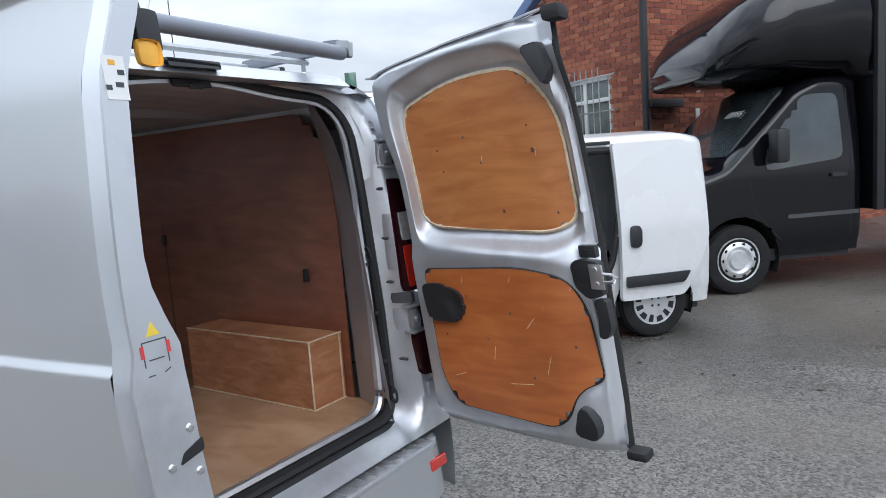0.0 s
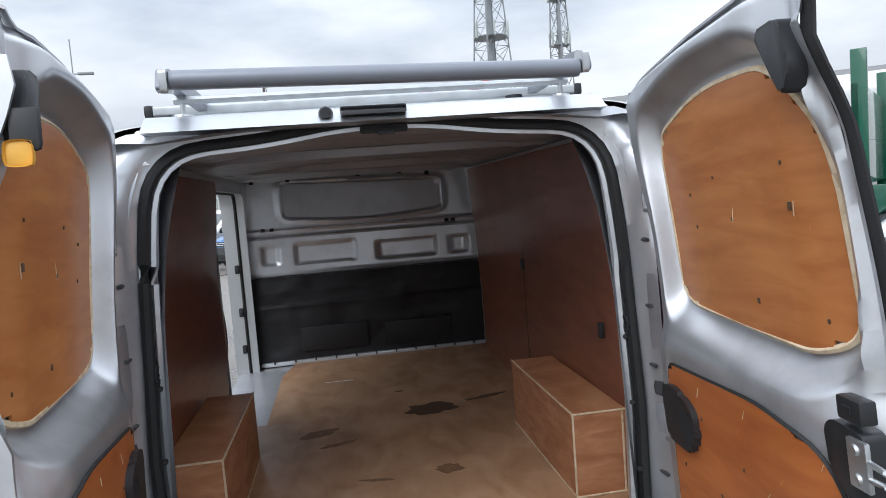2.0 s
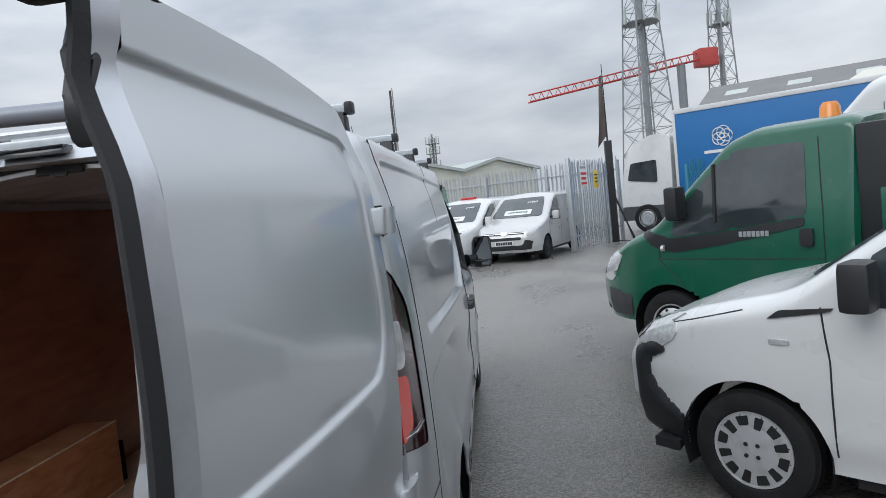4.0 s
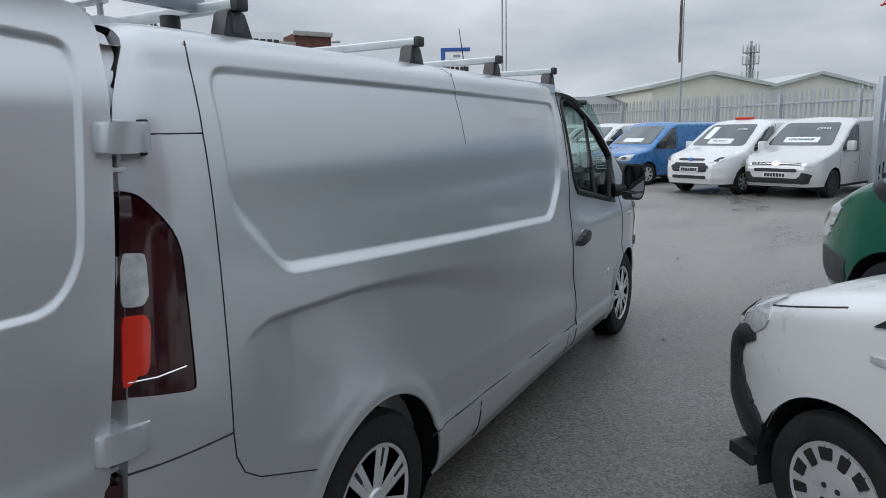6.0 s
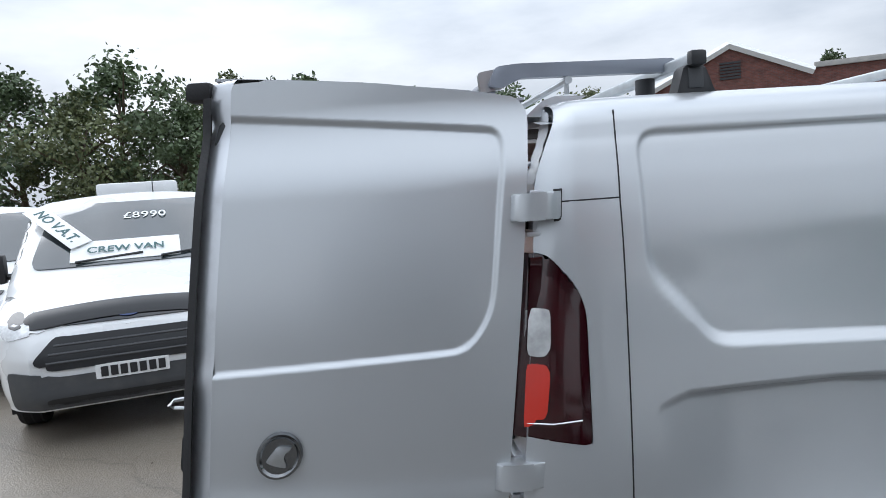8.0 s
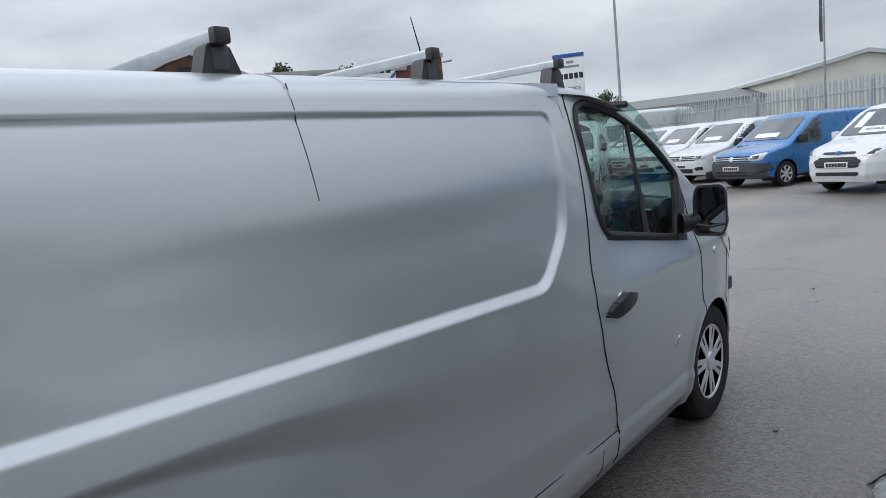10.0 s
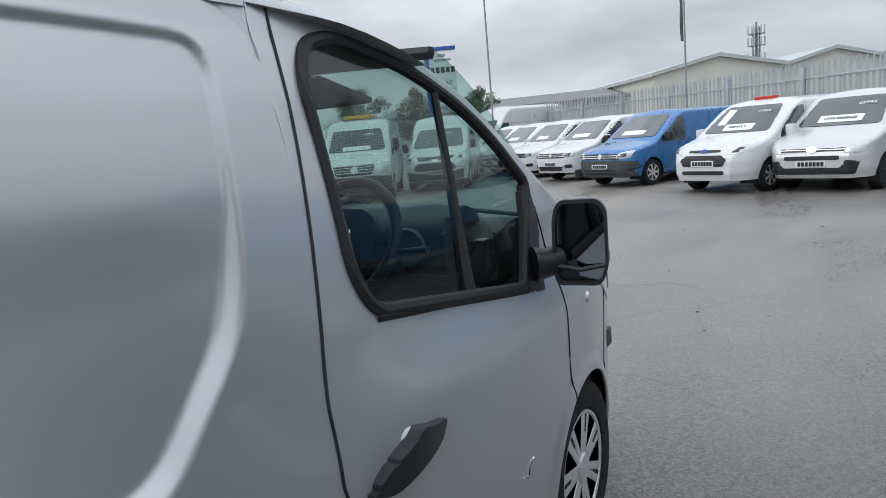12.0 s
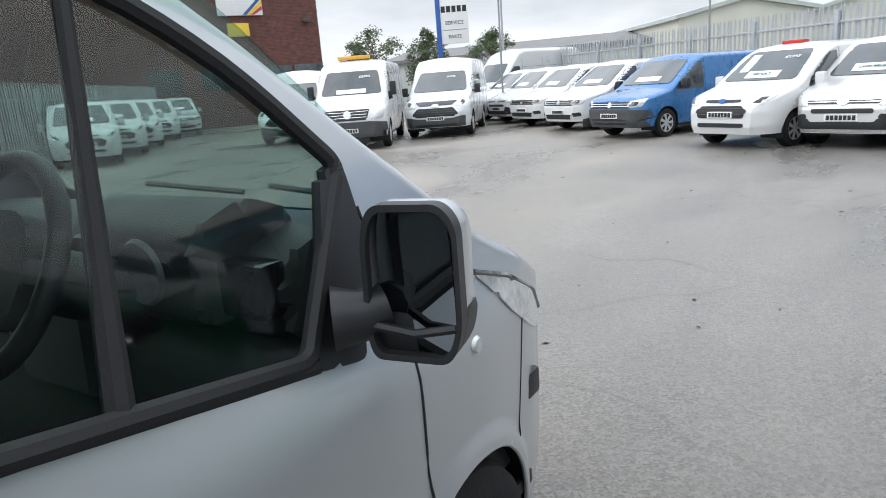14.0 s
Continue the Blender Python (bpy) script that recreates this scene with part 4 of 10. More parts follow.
# ---- inside of the load space ----
BEFORE = set(VAN.children)
bm_ = bmesh.new()
box(bm_, (-0.82, 0.09, 0.535), (0.82, 1.60, 0.562), 0.004)
prism(bm_, [(-0.62, 1.59), (0.82, 1.59), (0.84, 2.95), (-0.55, 2.95), (-0.62, 2.6)], "z", 0.5351, 0.5621)
part("load_floor", bm_, "ply_floor", VAN, "worn brown plywood load floor with dark oil stains")
bm_ = bmesh.new()
prism(bm_, [(-0.93, 1.60), (-0.62, 1.60), (-0.62, 2.6), (-0.55, 2.98), (-0.93, 2.98)], "z", 0.50, 0.548)
part("step_plate", bm_, "grey_inner", VAN)


def blot(cx, cy, rx, ry, seed, mt, z=0.5632, turn=0.0):
    """A stain with an uneven outline lying on the floor."""
    rnd = random.Random(seed)
    k = [rnd.uniform(0.72, 1.2) for _ in range(18)]
    pts = []
    for i in range(36):
        a = 2 * math.pi * i / 36
        r = (k[i // 2] + k[((i + 1) // 2) % 18]) / 2
        x, y = rx * r * math.cos(a), ry * r * math.sin(a)
        pts.append((cx + x * math.cos(turn) - y * math.sin(turn), cy + x * math.sin(turn) + y * math.cos(turn)))
    bm = bmesh.new()
    prism(bm, pts, "z", z - 0.001, z)
    part("stain", bm, mt, VAN)


mat("oil_stain", (0.085, 0.048, 0.028), 0.55, var=0.35, vscale=14, grain=0.25, gscale=90)
mat("faint_stain", (0.20, 0.10, 0.05), 0.6, var=0.35, vscale=14, grain=0.25, gscale=90)
blot(0.24, 1.55, 0.135, 0.10, 3, "oil_stain")
blot(0.56, 1.64, 0.12, 0.022, 5, "oil_stain", turn=0.25)
blot(0.20, 0.74, 0.06, 0.05, 7, "faint_stain")
blot(-0.25, 1.18, 0.09, 0.02, 8, "faint_stain", turn=0.3)
blot(0.10, 1.93, 0.03, 0.012, 9, "oil_stain")
blot(-0.35, 1.35, 0.11, 0.05, 19, "faint_stain", turn=0.4)
blot(-0.10, 0.72, 0.07, 0.012, 11, "faint_stain", turn=-0.2)
bm_ = bmesh.new()
box(bm_, (-0.34, 2.30, 0.5625), (-0.16, 2.308, 0.5640))
part("paint_mark", bm_, "sign_white", VAN)
# side linings
RPLY = Outline(rounded([(0.28, 0.562), (2.76, 0.562), (2.74, 0.9), (2.80, 1.30), (2.76, 1.855), (0.40, 1.845), (0.28, 1.70)], [0, 0, 0.05, 0.05, 0.03, 0.06, 0.08], 4))
LPLY = Outline(rounded([(0.26, 0.562), (1.70, 0.562), (1.64, 0.80), (1.83, 1.02), (1.66, 1.34), (1.655, 1.835), (0.35, 1.83), (0.26, 1.70)], [0, 0, 0.1, 0.22, 0.22, 0.02, 0.06, 0.08], 5))


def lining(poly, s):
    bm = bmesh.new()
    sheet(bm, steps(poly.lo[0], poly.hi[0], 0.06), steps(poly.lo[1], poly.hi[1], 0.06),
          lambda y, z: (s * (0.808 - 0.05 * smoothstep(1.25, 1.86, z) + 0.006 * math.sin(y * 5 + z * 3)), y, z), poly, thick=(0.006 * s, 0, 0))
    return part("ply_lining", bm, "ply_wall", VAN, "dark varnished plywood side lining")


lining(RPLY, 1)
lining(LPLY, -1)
bm_ = bmesh.new()
box(bm_, (0.7998, 1.575, 0.57), (0.8035, 1.582, 1.84))
part("lining_joint", bm_, "oil_stain", VAN)
for y, z in ((1.575, 1.28), (1.60, 0.72), (0.50, 1.12)):
    bm_ = bmesh.new()
    box(bm_, (0.785, y - 0.012, z - 0.03), (0.806, y + 0.012, z + 0.03), 0.006)
    part("lashing_slot", bm_, "black_plastic", VAN)


def wheel_box(s, y0, y1):
    bm = bmesh.new()
    box(bm, (0.60 * s, y0, 0.563), (0.80 * s, y1, 0.868))
    part("wheel_box", bm, "ply_box", VAN, "plywood box over the wheel arch with pale worn edges", smooth=False)
    for a, b in (((0.60, y0, 0.868), (0.60, y1, 0.868)), ((0.60, y0, 0.868), (0.80, y0, 0.868)), ((0.60, y0, 0.566), (0.60, y0, 0.868)), ((0.60, y0, 0.566), (0.60, y1, 0.566)), ((0.785, y0, 0.566), (0.785, y0, 0.868)), ((0.60, y0, 0.566), (0.80, y0, 0.566))):
        bm = bmesh.new()
        tube(bm, [(a[0] * s, a[1], a[2]), (b[0] * s, b[1], b[2])], 0.0042, 5)
        part("box_edge", bm, "ply_edge", VAN)


wheel_box(1, 0.32, 1.17)
wheel_box(-1, 0.32, 1.125)
# inner roof with ribs, inner posts
bm_ = bmesh.new()
sheet(bm_, steps(-0.80, 0.80, 0.08), steps(0.02, 2.98, 0.0125),
      lambda x, y: (x, y, 1.928 - 0.06 * (abs(x) / 0.8) ** 3 - 0.026 * smoothstep(0.74, 0.62, abs(x)) * (0.5 + 0.5 * math.sin(y * 2 * math.pi / 0.16)) - 0.035 * smoothstep(0.76, 0.66, abs(x)) * (1 if 0.9 < (y % 0.95) < 0.95 else 0)))
part("inner_roof", bm_, "grey_inner", VAN, "bare grey ribbed steel inside of the roof", angle=70)
for y in (0.95, 1.9, 2.72):
    bm_ = bmesh.new()
    prism(bm_, [(y - 0.06, 1.90), (y + 0.06, 1.90), (y + 0.045, 1.868), (y - 0.045, 1.868)], "x", -0.76, 0.76, 0.006)
    part("roof_bow", bm_, "grey_inner", VAN)
for s_ in (1, -1):
    bm_ = bmesh.new()
    prism(bm_, rounded([(0.15, 0.56), (0.40, 0.56), (0.41, 1.66), (0.50, 1.74), (0.50, 1.76), (0.15, 1.76)], [0, 0, 0.05, 0.05, 0, 0]), "x", 0.815 * s_, 0.845 * s_)
    part("inner_post", bm_, "grey_inner", VAN)
    bm_ = bmesh.new()
    sheet(bm_, steps(0.56, 1.86, 0.05), steps(0.0, 1.0, 0.25), lambda z, t: (s_ * ((0.660 if z < 1.6 else 0.660 - 0.12 * (z - 1.6)) + 0.155 * t - (0.04 * smoothstep(1.3, 1.86, z))), 0.205 + 0.24 * t, z))
    part("post_return", bm_, "grey_inner", VAN)
    for z in (0.80, 1.0, 1.2, 1.4, 1.55, 1.65):
        bm_ = bmesh.new()
        lathe(bm_, [(0.0, -0.003), (0.008, -0.002), (0.009, 0.0)], pose(0.687 * s_, 0.215, z, 0, 0, 60 if s_ > 0 else 120), 8)
        part("hole", bm_, "black_rubber", VAN)
    for z in (1.24, 0.66):
        bm_ = bmesh.new()
        ring = [(0.690 * s_, 0.205 + 0.022 * math.cos(a) * 0.6, z + 0.03 * math.sin(a)) for a in [2 * math.pi * i / 14 for i in range(14)]]
        tube(bm_, ring, 0.006, 6, closed=True)
        part("lashing_ring", bm_, "black_plastic", VAN)
    # inner side wall skin and front return of the load space
    bm_ = bmesh.new()
    if s_ > 0:
        sheet(bm_, steps(0.36, 2.98, 0.2), steps(0.45, 1.92, 0.2), lambda y, z: (0.84 - 0.05 * smoothstep(1.25, 1.9, z), y, z))
    else:
        sheet(bm_, steps(0.36, 2.98, 0.04), steps(0.45, 1.92, 0.04), lambda y, z: (-0.84 + 0.05 * smoothstep(1.25, 1.9, z), y, z), holes=[SLIDE_IN])
    part("inner_wall", bm_, "silver_inner", VAN)
bm_ = bmesh.new()
for a, b in zip(SLIDE_IN.a, SLIDE_IN.b):
    face(bm_, [bm_.verts.new(p) for p in ((-0.80, a[0], a[1]), (-0.80, b[0], b[1]), (-0.955, b[0], b[1]), (-0.955, a[0], a[1]))])
bmesh.ops.remove_doubles(bm_, verts=bm_.verts, dist=0.001)
part("side_door_frame", bm_, "silver_paint", VAN)
bm_ = bmesh.new()
tube(bm_, [(-0.86, p[0], p[1]) for p in SLIDE_IN.a], 0.012, 6, closed=True)
part("side_door_seal", bm_, "black_rubber", VAN)
for z in (0.72, 0.98, 1.28):
    bm_ = bmesh.new()
    box(bm_, (-0.90, 2.84, z - 0.03), (-0.87, 2.868, z + 0.03), 0.008)
    part("striker", bm_, "black_plastic", VAN)
# bulkhead: pressed steel above, black quilt below
bm_ = bmesh.new()
HATCH = Outline(rounded([(-0.56, 1.86), (0.59, 1.82), (0.60, 1.60), (0.03, 1.555), (-0.56, 1.60)], [0.05, 0.05, 0.05, 0.2, 0.05], 5))
PANELS = [Outline(rounded(r, 0.02, 3)) for r in (rect(-0.50, 1.26, -0.06, 1.42), rect(0.09, 1.25, 0.54, 1.40), rect(0.63, 1.25, 0.77, 1.39), rect(-0.73, 1.27, -0.60, 1.42))]


def bulk_point(x, z):
    y = 2.985
    d = HATCH(x, z)
    y -= 0.018 * smoothstep(0.035, 0.012, d) * smoothstep(-0.012, 0.004, d)
    for p in PANELS:
        y += 0.022 * smoothstep(0.0, 0.02, -p(x, z))
    for zz, w in ((1.52, 0.014), (1.475, 0.014), (1.20, 0.02)):
        y -= 0.016 * smoothstep(w, 0.0, abs(z - zz))
    x = math.copysign(min(abs(x), flank(2.99, min(z, 1.85)) - 0.02), x)
    return (x, y - 0.03 * smoothstep(0.6, 0.84, abs(x)) * smoothstep(1.9, 1.2, z) * 0.3, z)


sheet(bm_, steps(-0.86, 0.86, 0.02), steps(1.10, 1.92, 0.0125), bulk_point, thick=(0, 0.003, 0))
part("bulkhead", bm_, "silver_inner", VAN, "pressed steel bulkhead", angle=50)
bm_ = bmesh.new()
ol_ = Outline(rounded([(-0.545, 1.845), (0.575, 1.805), (0.585, 1.615), (0.03, 1.572), (-0.545, 1.615)], [0.05, 0.05, 0.05, 0.2, 0.05], 5))
sheet(bm_, steps(-0.56, 0.60, 0.05), steps(1.56, 1.87, 0.03), lambda x, z: (x, 2.972, z), ol_, thick=(0, 0.004, 0))
part("bulkhead_blank", bm_, "grey_inner", VAN, "grey blanking panel in the bulkhead window")
bm_ = bmesh.new()
sheet(bm_, steps(-0.84, 0.84, 0.03), steps(0.575, 1.19, 0.02),
      lambda x, z: (x, 2.955 + 0.020 * noise.noise((x * 3, z * 6, 1.3)) + 0.010 * noise.noise((x * 9, z * 14, 4.1)) - 0.012 * smoothstep(0.02, 0.0, abs(z - 1.08)) - 0.014 * smoothstep(0.02, 0.0, abs(z - 0.98 - 0.02 * x)), z), thick=(0, 0.01, 0))
part("bulkhead_quilt", bm_, "bulkhead_cover", VAN, "scuffed black lower bulkhead cover")
for za, zb, xa, xb in ((0.64, 0.82, -0.5, -0.02), (0.64, 0.80, 0.1, 0.6)):
    bm_ = bmesh.new()
    box(bm_, (xa, 2.93, za), (xb, 2.96, zb), 0.012)
    part("quilt_pad", bm_, "bulkhead_cover", VAN)
bm_ = bmesh.new()
box(bm_, (-0.80, 2.925, 0.555), (0.84, 2.975, 0.585), 0.006)
part("bulkhead_foot", bm_, "silver_inner", VAN)
for x in steps(-0.7, 0.75, 0.145):
    bm_ = bmesh.new()
    box(bm_, (x - 0.006, 2.918, 0.572), (x + 0.006, 2.93, 0.592), 0.002)
    part("clip", bm_, "black_plastic", VAN)
for x, z in ((-0.70, 1.53), (-0.64, 1.53), (-0.5, 1.87), (-0.3, 1.885), (0.0, 1.88), (0.3, 1.88), (0.5, 1.86), (0.62, 1.5), (0.67, 1.5), (-0.75, 1.87)):
    bm_ = bmesh.new()
    box(bm_, (x - 0.014, 2.958, z - 0.012), (x + 0.014, 2.978, z + 0.012), 0.004)
    part("bulkhead_hole", bm_, "black_rubber", VAN)


# the load space lies a little further forward than the tail; its posts belong to the tail
POSTS = ("post_return", "inner_post", "hole", "lashing_ring")
for ob_ in set(VAN.children) - BEFORE:
    if ob_.name.split(".")[0] in POSTS:
        rake([ob_], 0.22, 0.60)
    else:
        for v_ in ob_.data.vertices:
            v_.co.y += LOAD_BACK


# ---- rear doors ----
def door_outer(u, z):
    n = -0.085 * (u / 1.0) ** 1.6 - 0.05 * smoothstep(1.72, 1.95, z) - 0.045 * smoothstep(1.35, 1.95, z) - 0.02 * smoothstep(0.85, 0.6, z) + 0.012 * smoothstep(0.9, 1.2, z)
    d = DOOR_PANEL(u, z)
    if d < 0:
        n -= 0.0125 * min(1.0, -d / 0.0125)
    # ledge low on the door
    if 0.05 < u < 0.90:
        edge = 0.795 + 0.03 * u
        n -= 0.014 * smoothstep(0.02, -0.012, z - edge) * smoothstep(0.90, 0.76, u) * smoothstep(0.05, 0.12, u)
    n += 0.010 * math.exp(-((z - 0.93) / 0.04) ** 2)
    return n


DOOR_PANEL = Outline(rounded([(0.075, 1.862), (1.2, 1.965), (1.2, 1.272), (0.16, 1.305), (0.085, 1.40)], [0.06, 0, 0, 0.10, 0.06], 5))
DOOR_EDGE = Outline(rounded([(0.0, 0.64), (0.06, 0.60), (0.98, 0.585), (1.0, 0.62), (1.0, 2.02), (0.985, 2.042), (0.5, 2.0), (0.04, 1.94), (0.0, 1.90)], 0.03, 4))
UP_PANEL = Outline(rounded([(0.215, 1.375), (0.285, 1.345), (0.80, 1.325), (0.90, 1.36), (0.905, 1.72), (0.80, 1.885), (0.50, 1.88), (0.24, 1.80), (0.215, 1.74)], [0.06, 0.05, 0.05, 0.06, 0.15, 0.08, 0.2, 0.08, 0.05], 5))
LOW_PANEL = Outline(rounded([(0.235, 1.19), (0.70, 1.21), (0.86, 1.18), (0.915, 1.08), (0.935, 0.84), (0.84, 0.80), (0.79, 0.70), (0.73, 0.665), (0.29, 0.685), (0.235, 0.80)], [0.03, 0.1, 0.06, 0.08, 0.03, 0.05, 0.06, 0.05, 0.06, 0.05], 5))


def door_inner(u, z):
    """Offset of the inner pressing: it is dished round the two ply panels."""
    n = -0.198 - 0.012 * math.sin(math.pi * min(1, max(0, u))) - 0.03 * smoothstep(1.35, 1.95, z) + 0.05 * smoothstep(0.78, 1.0, u)
    a, b = UP_PANEL(u, z), LOW_PANEL(u, z)
    n += 0.063 * smoothstep(0.085, 0.010, a) + 0.006 * smoothstep(0.05, 0.012, b)
    edge = DOOR_EDGE(u, z)
    n += 0.04 * smoothstep(-0.035, -0.004, edge) - 0.018 * smoothstep(1.30, 1.21, z)
    n -= 0.011 * math.exp(-((u - 0.945 - 0.03 * smoothstep(1.5, 1.3, z)) / 0.010) ** 2) * smoothstep(1.27, 1.36, z)
    return min(n, door_outer(u, z) - 0.035)


def inner_u(u, z):
    """The inner pressing stops short of the outer skin at the hinge side and the free edge."""
    return u + (0.097 + 0.043 * smoothstep(1.78, 1.52, z)) * smoothstep(0.26, 0.0, u) - 0.035 * smoothstep(0.86, 1.0, u)


def build_door(s, m, label):
    d = thing("rear_door_leaf", "", "", m)
    for key in ("label", "category"):
        if key in d:
            del d[key]
    d.parent = VAN

    def put(n, u, z):
        return (n * s, -u * 0.955, z)
    bm = bmesh.new()
    us = steps(0.0, 0.16, 0.005) + steps(0.16, 1.0, 0.014)[1:]
    zs = steps(0.585, 1.25, 0.014) + steps(1.25, 1.42, 0.0045)[1:] + steps(1.42, 1.83, 0.0115)[1:] + steps(1.83, 2.03, 0.006)[1:]
    sheet(bm, us, zs, lambda u, z: put(door_outer(u, z), 0.06 + 0.835 * u, z), DOOR_EDGE)
    part("outer_skin", bm, "silver_paint", d, angle=60)
    bm = bmesh.new()
    sheet(bm, us, zs, lambda u, z: put(door_inner(u, z), inner_u(u, z), z), DOOR_EDGE, [])
    part("inner_skin", bm, "silver_inner", d, angle=60)
    # edge band
    bm = bmesh.new()
    ring_a, ring_b = [], []
    edge = []
    for (ua, za), (ub, zb) in zip(DOOR_EDGE.a, [*DOOR_EDGE.a[1:], DOOR_EDGE.a[0]]):
        cuts = max(1, int(math.hypot(ub - ua, zb - za) / 0.04))
        edge += [(ua + (ub - ua) * i / cuts, za + (zb - za) * i / cuts) for i in range(cuts)]
    for u, z in edge:
        ring_a.append(bm.verts.new(put(door_outer(u, z), 0.06 + 0.835 * u, z)))
        ring_b.append(bm.verts.new(put(door_inner(u, z), inner_u(u, z), z)))
    k = len(ring_a)
    for i in range(k):
        face(bm, (ring_a[i], ring_a[(i + 1) % k], ring_b[(i + 1) % k], ring_b[i]))
    part("door_edge", bm, "silver_inner", d)
    if s > 0:
        bm = bmesh.new()
        rows = []
        for z in steps(0.60, 2.00, 0.05):
            a, b = door_outer(1.0, z), door_inner(1.0, z)
            rows.append([bm.verts.new(put(a + (b - a) * t, 0.905 + 0.045 * t + 0.050 * math.sin(math.pi * min(1, t * 1.02)) ** 0.7, z)) for t in (0.22, 0.32, 0.5, 0.7, 0.88, 0.96)])
        for ra, rb in zip(rows, rows[1:]):
            for i in range(5):
                face(bm, (ra[i], ra[i + 1], rb[i + 1], rb[i]))
        part("edge_seal", bm, "black_rubber", d)
    bm = bmesh.new()
    rows = []
    for u in [-0.03] + steps(0.0, 0.98, 0.07):
        zt = lerp_table([(0.0, 1.932), (0.04, 1.944), (0.5, 2.003), (0.985, 2.044)], u)
        uu = max(0.0, u)
        ni, no = door_inner(uu, zt - 0.008) - 0.010, door_outer(uu, zt - 0.03) - 0.03
        un = u + 0.05 + 0.047 * smoothstep(0.2, 0.0, u) - 0.085 * smoothstep(0.3, 1.0, u)
        rows.append([bm.verts.new(put(n, un, z)) for n, z in ((ni, zt + 0.002), (no, zt + 0.008), (no, zt + 0.001), (ni, zt - 0.004))])
    for ra, rb in zip(rows, rows[1:]):
        for i in range(4):
            face(bm, (ra[i], ra[(i + 1) % 4], rb[(i + 1) % 4], rb[i]))
    face(bm, rows[0])
    face(bm, rows[-1])
    part("top_lip", bm, "grey_inner", d)
    for poly, off in ((UP_PANEL, 0.0), (LOW_PANEL, 0.0)):
        bm = bmesh.new()
        tube(bm, [put(door_inner(u, z) - 0.0055, u, z) for u, z in poly.a], 0.0075 if poly is UP_PANEL else 0.005, 5, closed=True)
        part("panel_edge", bm, "ply_edge" if poly is UP_PANEL else "black_rubber", d)
        bm = bmesh.new()
        sheet(bm, steps(poly.lo[0], poly.hi[0], 0.03), steps(poly.lo[1], poly.hi[1], 0.03), lambda u, z: put(door_inner(u, z) - 0.010, u, z), poly, thick=(0.006 * s, 0, 0))
        part("door_panel", bm, "ply_door" if poly is UP_PANEL else "ply_door_low", d, "orange varnished plywood door panel" if poly is UP_PANEL else "redder scuffed plywood door panel")
    rnd = random.Random(4)
    for u, z, r in ((0.56, 1.575, 0.0045), (0.79, 1.605, 0.008), (0.785, 1.69, 0.004), (0.50, 1.67, 0.004), (0.36, 1.63, 0.004), (0.37, 1.55, 0.004), (0.62, 1.40, 0.006), (0.84, 1.39, 0.004), (0.5, 0.95, 0.004), (0.68, 0.83, 0.005), (0.62, 1.05, 0.004), (0.86, 0.95, 0.005), (0.30, 0.95, 0.004), (0.43, 1.10, 0.004)):
        bm = bmesh.new()
        box(bm, (door_inner(u, z) * s - 0.0125 * s, -u * 0.955 - r * 0.7, z - r), (door_inner(u, z) * s - 0.0095 * s, -u * 0.955 + r * 0.7, z + r), 0.001)
        part("screw", bm, "oil_stain", d)
    for u, z, a, ln in ((0.565, 1.585, 1.4, 0.035), (0.80, 1.60, 1.5, 0.03), (0.33, 0.80, 0.3, 0.06), (0.62, 0.80, 0.1, 0.10), (0.75, 0.88, 1.2, 0.07), (0.70, 1.02, 0.8, 0.05), (0.52, 0.90, 1.3, 0.05), (0.42, 1.16, 1.2, 0.025), (0.64, 1.17, 1.1, 0.02), (0.87, 1.14, 1.0, 0.02)):
        bm = bmesh.new()
        tube(bm, [put(door_inner(u, z) - 0.0105, u - ln / 2 * math.cos(a), z - ln / 2 * math.sin(a)), put(door_inner(u, z) - 0.0105, u + ln / 2 * math.cos(a), z + ln / 2 * math.sin(a))], 0.0009, 4)
        part("scratch", bm, "ply_edge", d)
    # pull cup
    bm = bmesh.new()
    ol = Outline(rounded([(0.215, 1.135), (0.30, 1.145), (0.405, 1.115), (0.425, 1.05), (0.38, 1.0), (0.23, 1.0)], 0.03, 4))
    sheet(bm, steps(0.21, 0.43, 0.02), steps(0.99, 1.15, 0.02), lambda u, z: put(door_inner(u, z) - 0.026 + 0.013 * smoothstep(0.012, 0.03, -ol(u, z)) * smoothstep(0.33, 0.36, u + (z - 1.07) * 0.4), u, z), ol, thick=(0.02 * s, 0, 0))
    part("pull_cup", bm, "black_plastic", d, "black plastic pull cup")
    # lock, latch plate, rods, corner stops
    if s > 0:
        n0 = door_inner(0.90, 1.2)
        bm = bmesh.new()
        prism(bm, rounded([(-0.845, 1.225), (-0.872, 1.242), (-0.948, 1.235), (-0.948, 1.125), (-0.895, 1.112), (-0.852, 1.15)], 0.012), "x", (n0 - 0.014) * s, (n0 + 0.03) * s, 0.004)
        part("lock_case", bm, "black_plastic", d)
        bm = bmesh.new()
        box(bm, ((n0 - 0.022) * s, -0.962, 1.148), ((n0 - 0.012) * s, -0.915, 1.228), 0.003)
        for z in (1.165, 1.212):
            lathe(bm, [(0.0, 0.006), (0.008, 0.005), (0.010, 0.0)], pose((n0 - 0.022) * s, -0.938, z, 0, 0, 180 if s > 0 else 0), 10)
        tube(bm, [((n0 - 0.016) * s, -0.945, 1.20), ((n0 - 0.016) * s, -0.995, 1.196), ((n0 - 0.006) * s, -1.006, 1.185), ((n0 - 0.016) * s, -0.995, 1.174), ((n0 - 0.016) * s, -0.945, 1.170)], 0.0055, 7)
        part("lock_catch", bm, "steel", d)
        bm = bmesh.new()
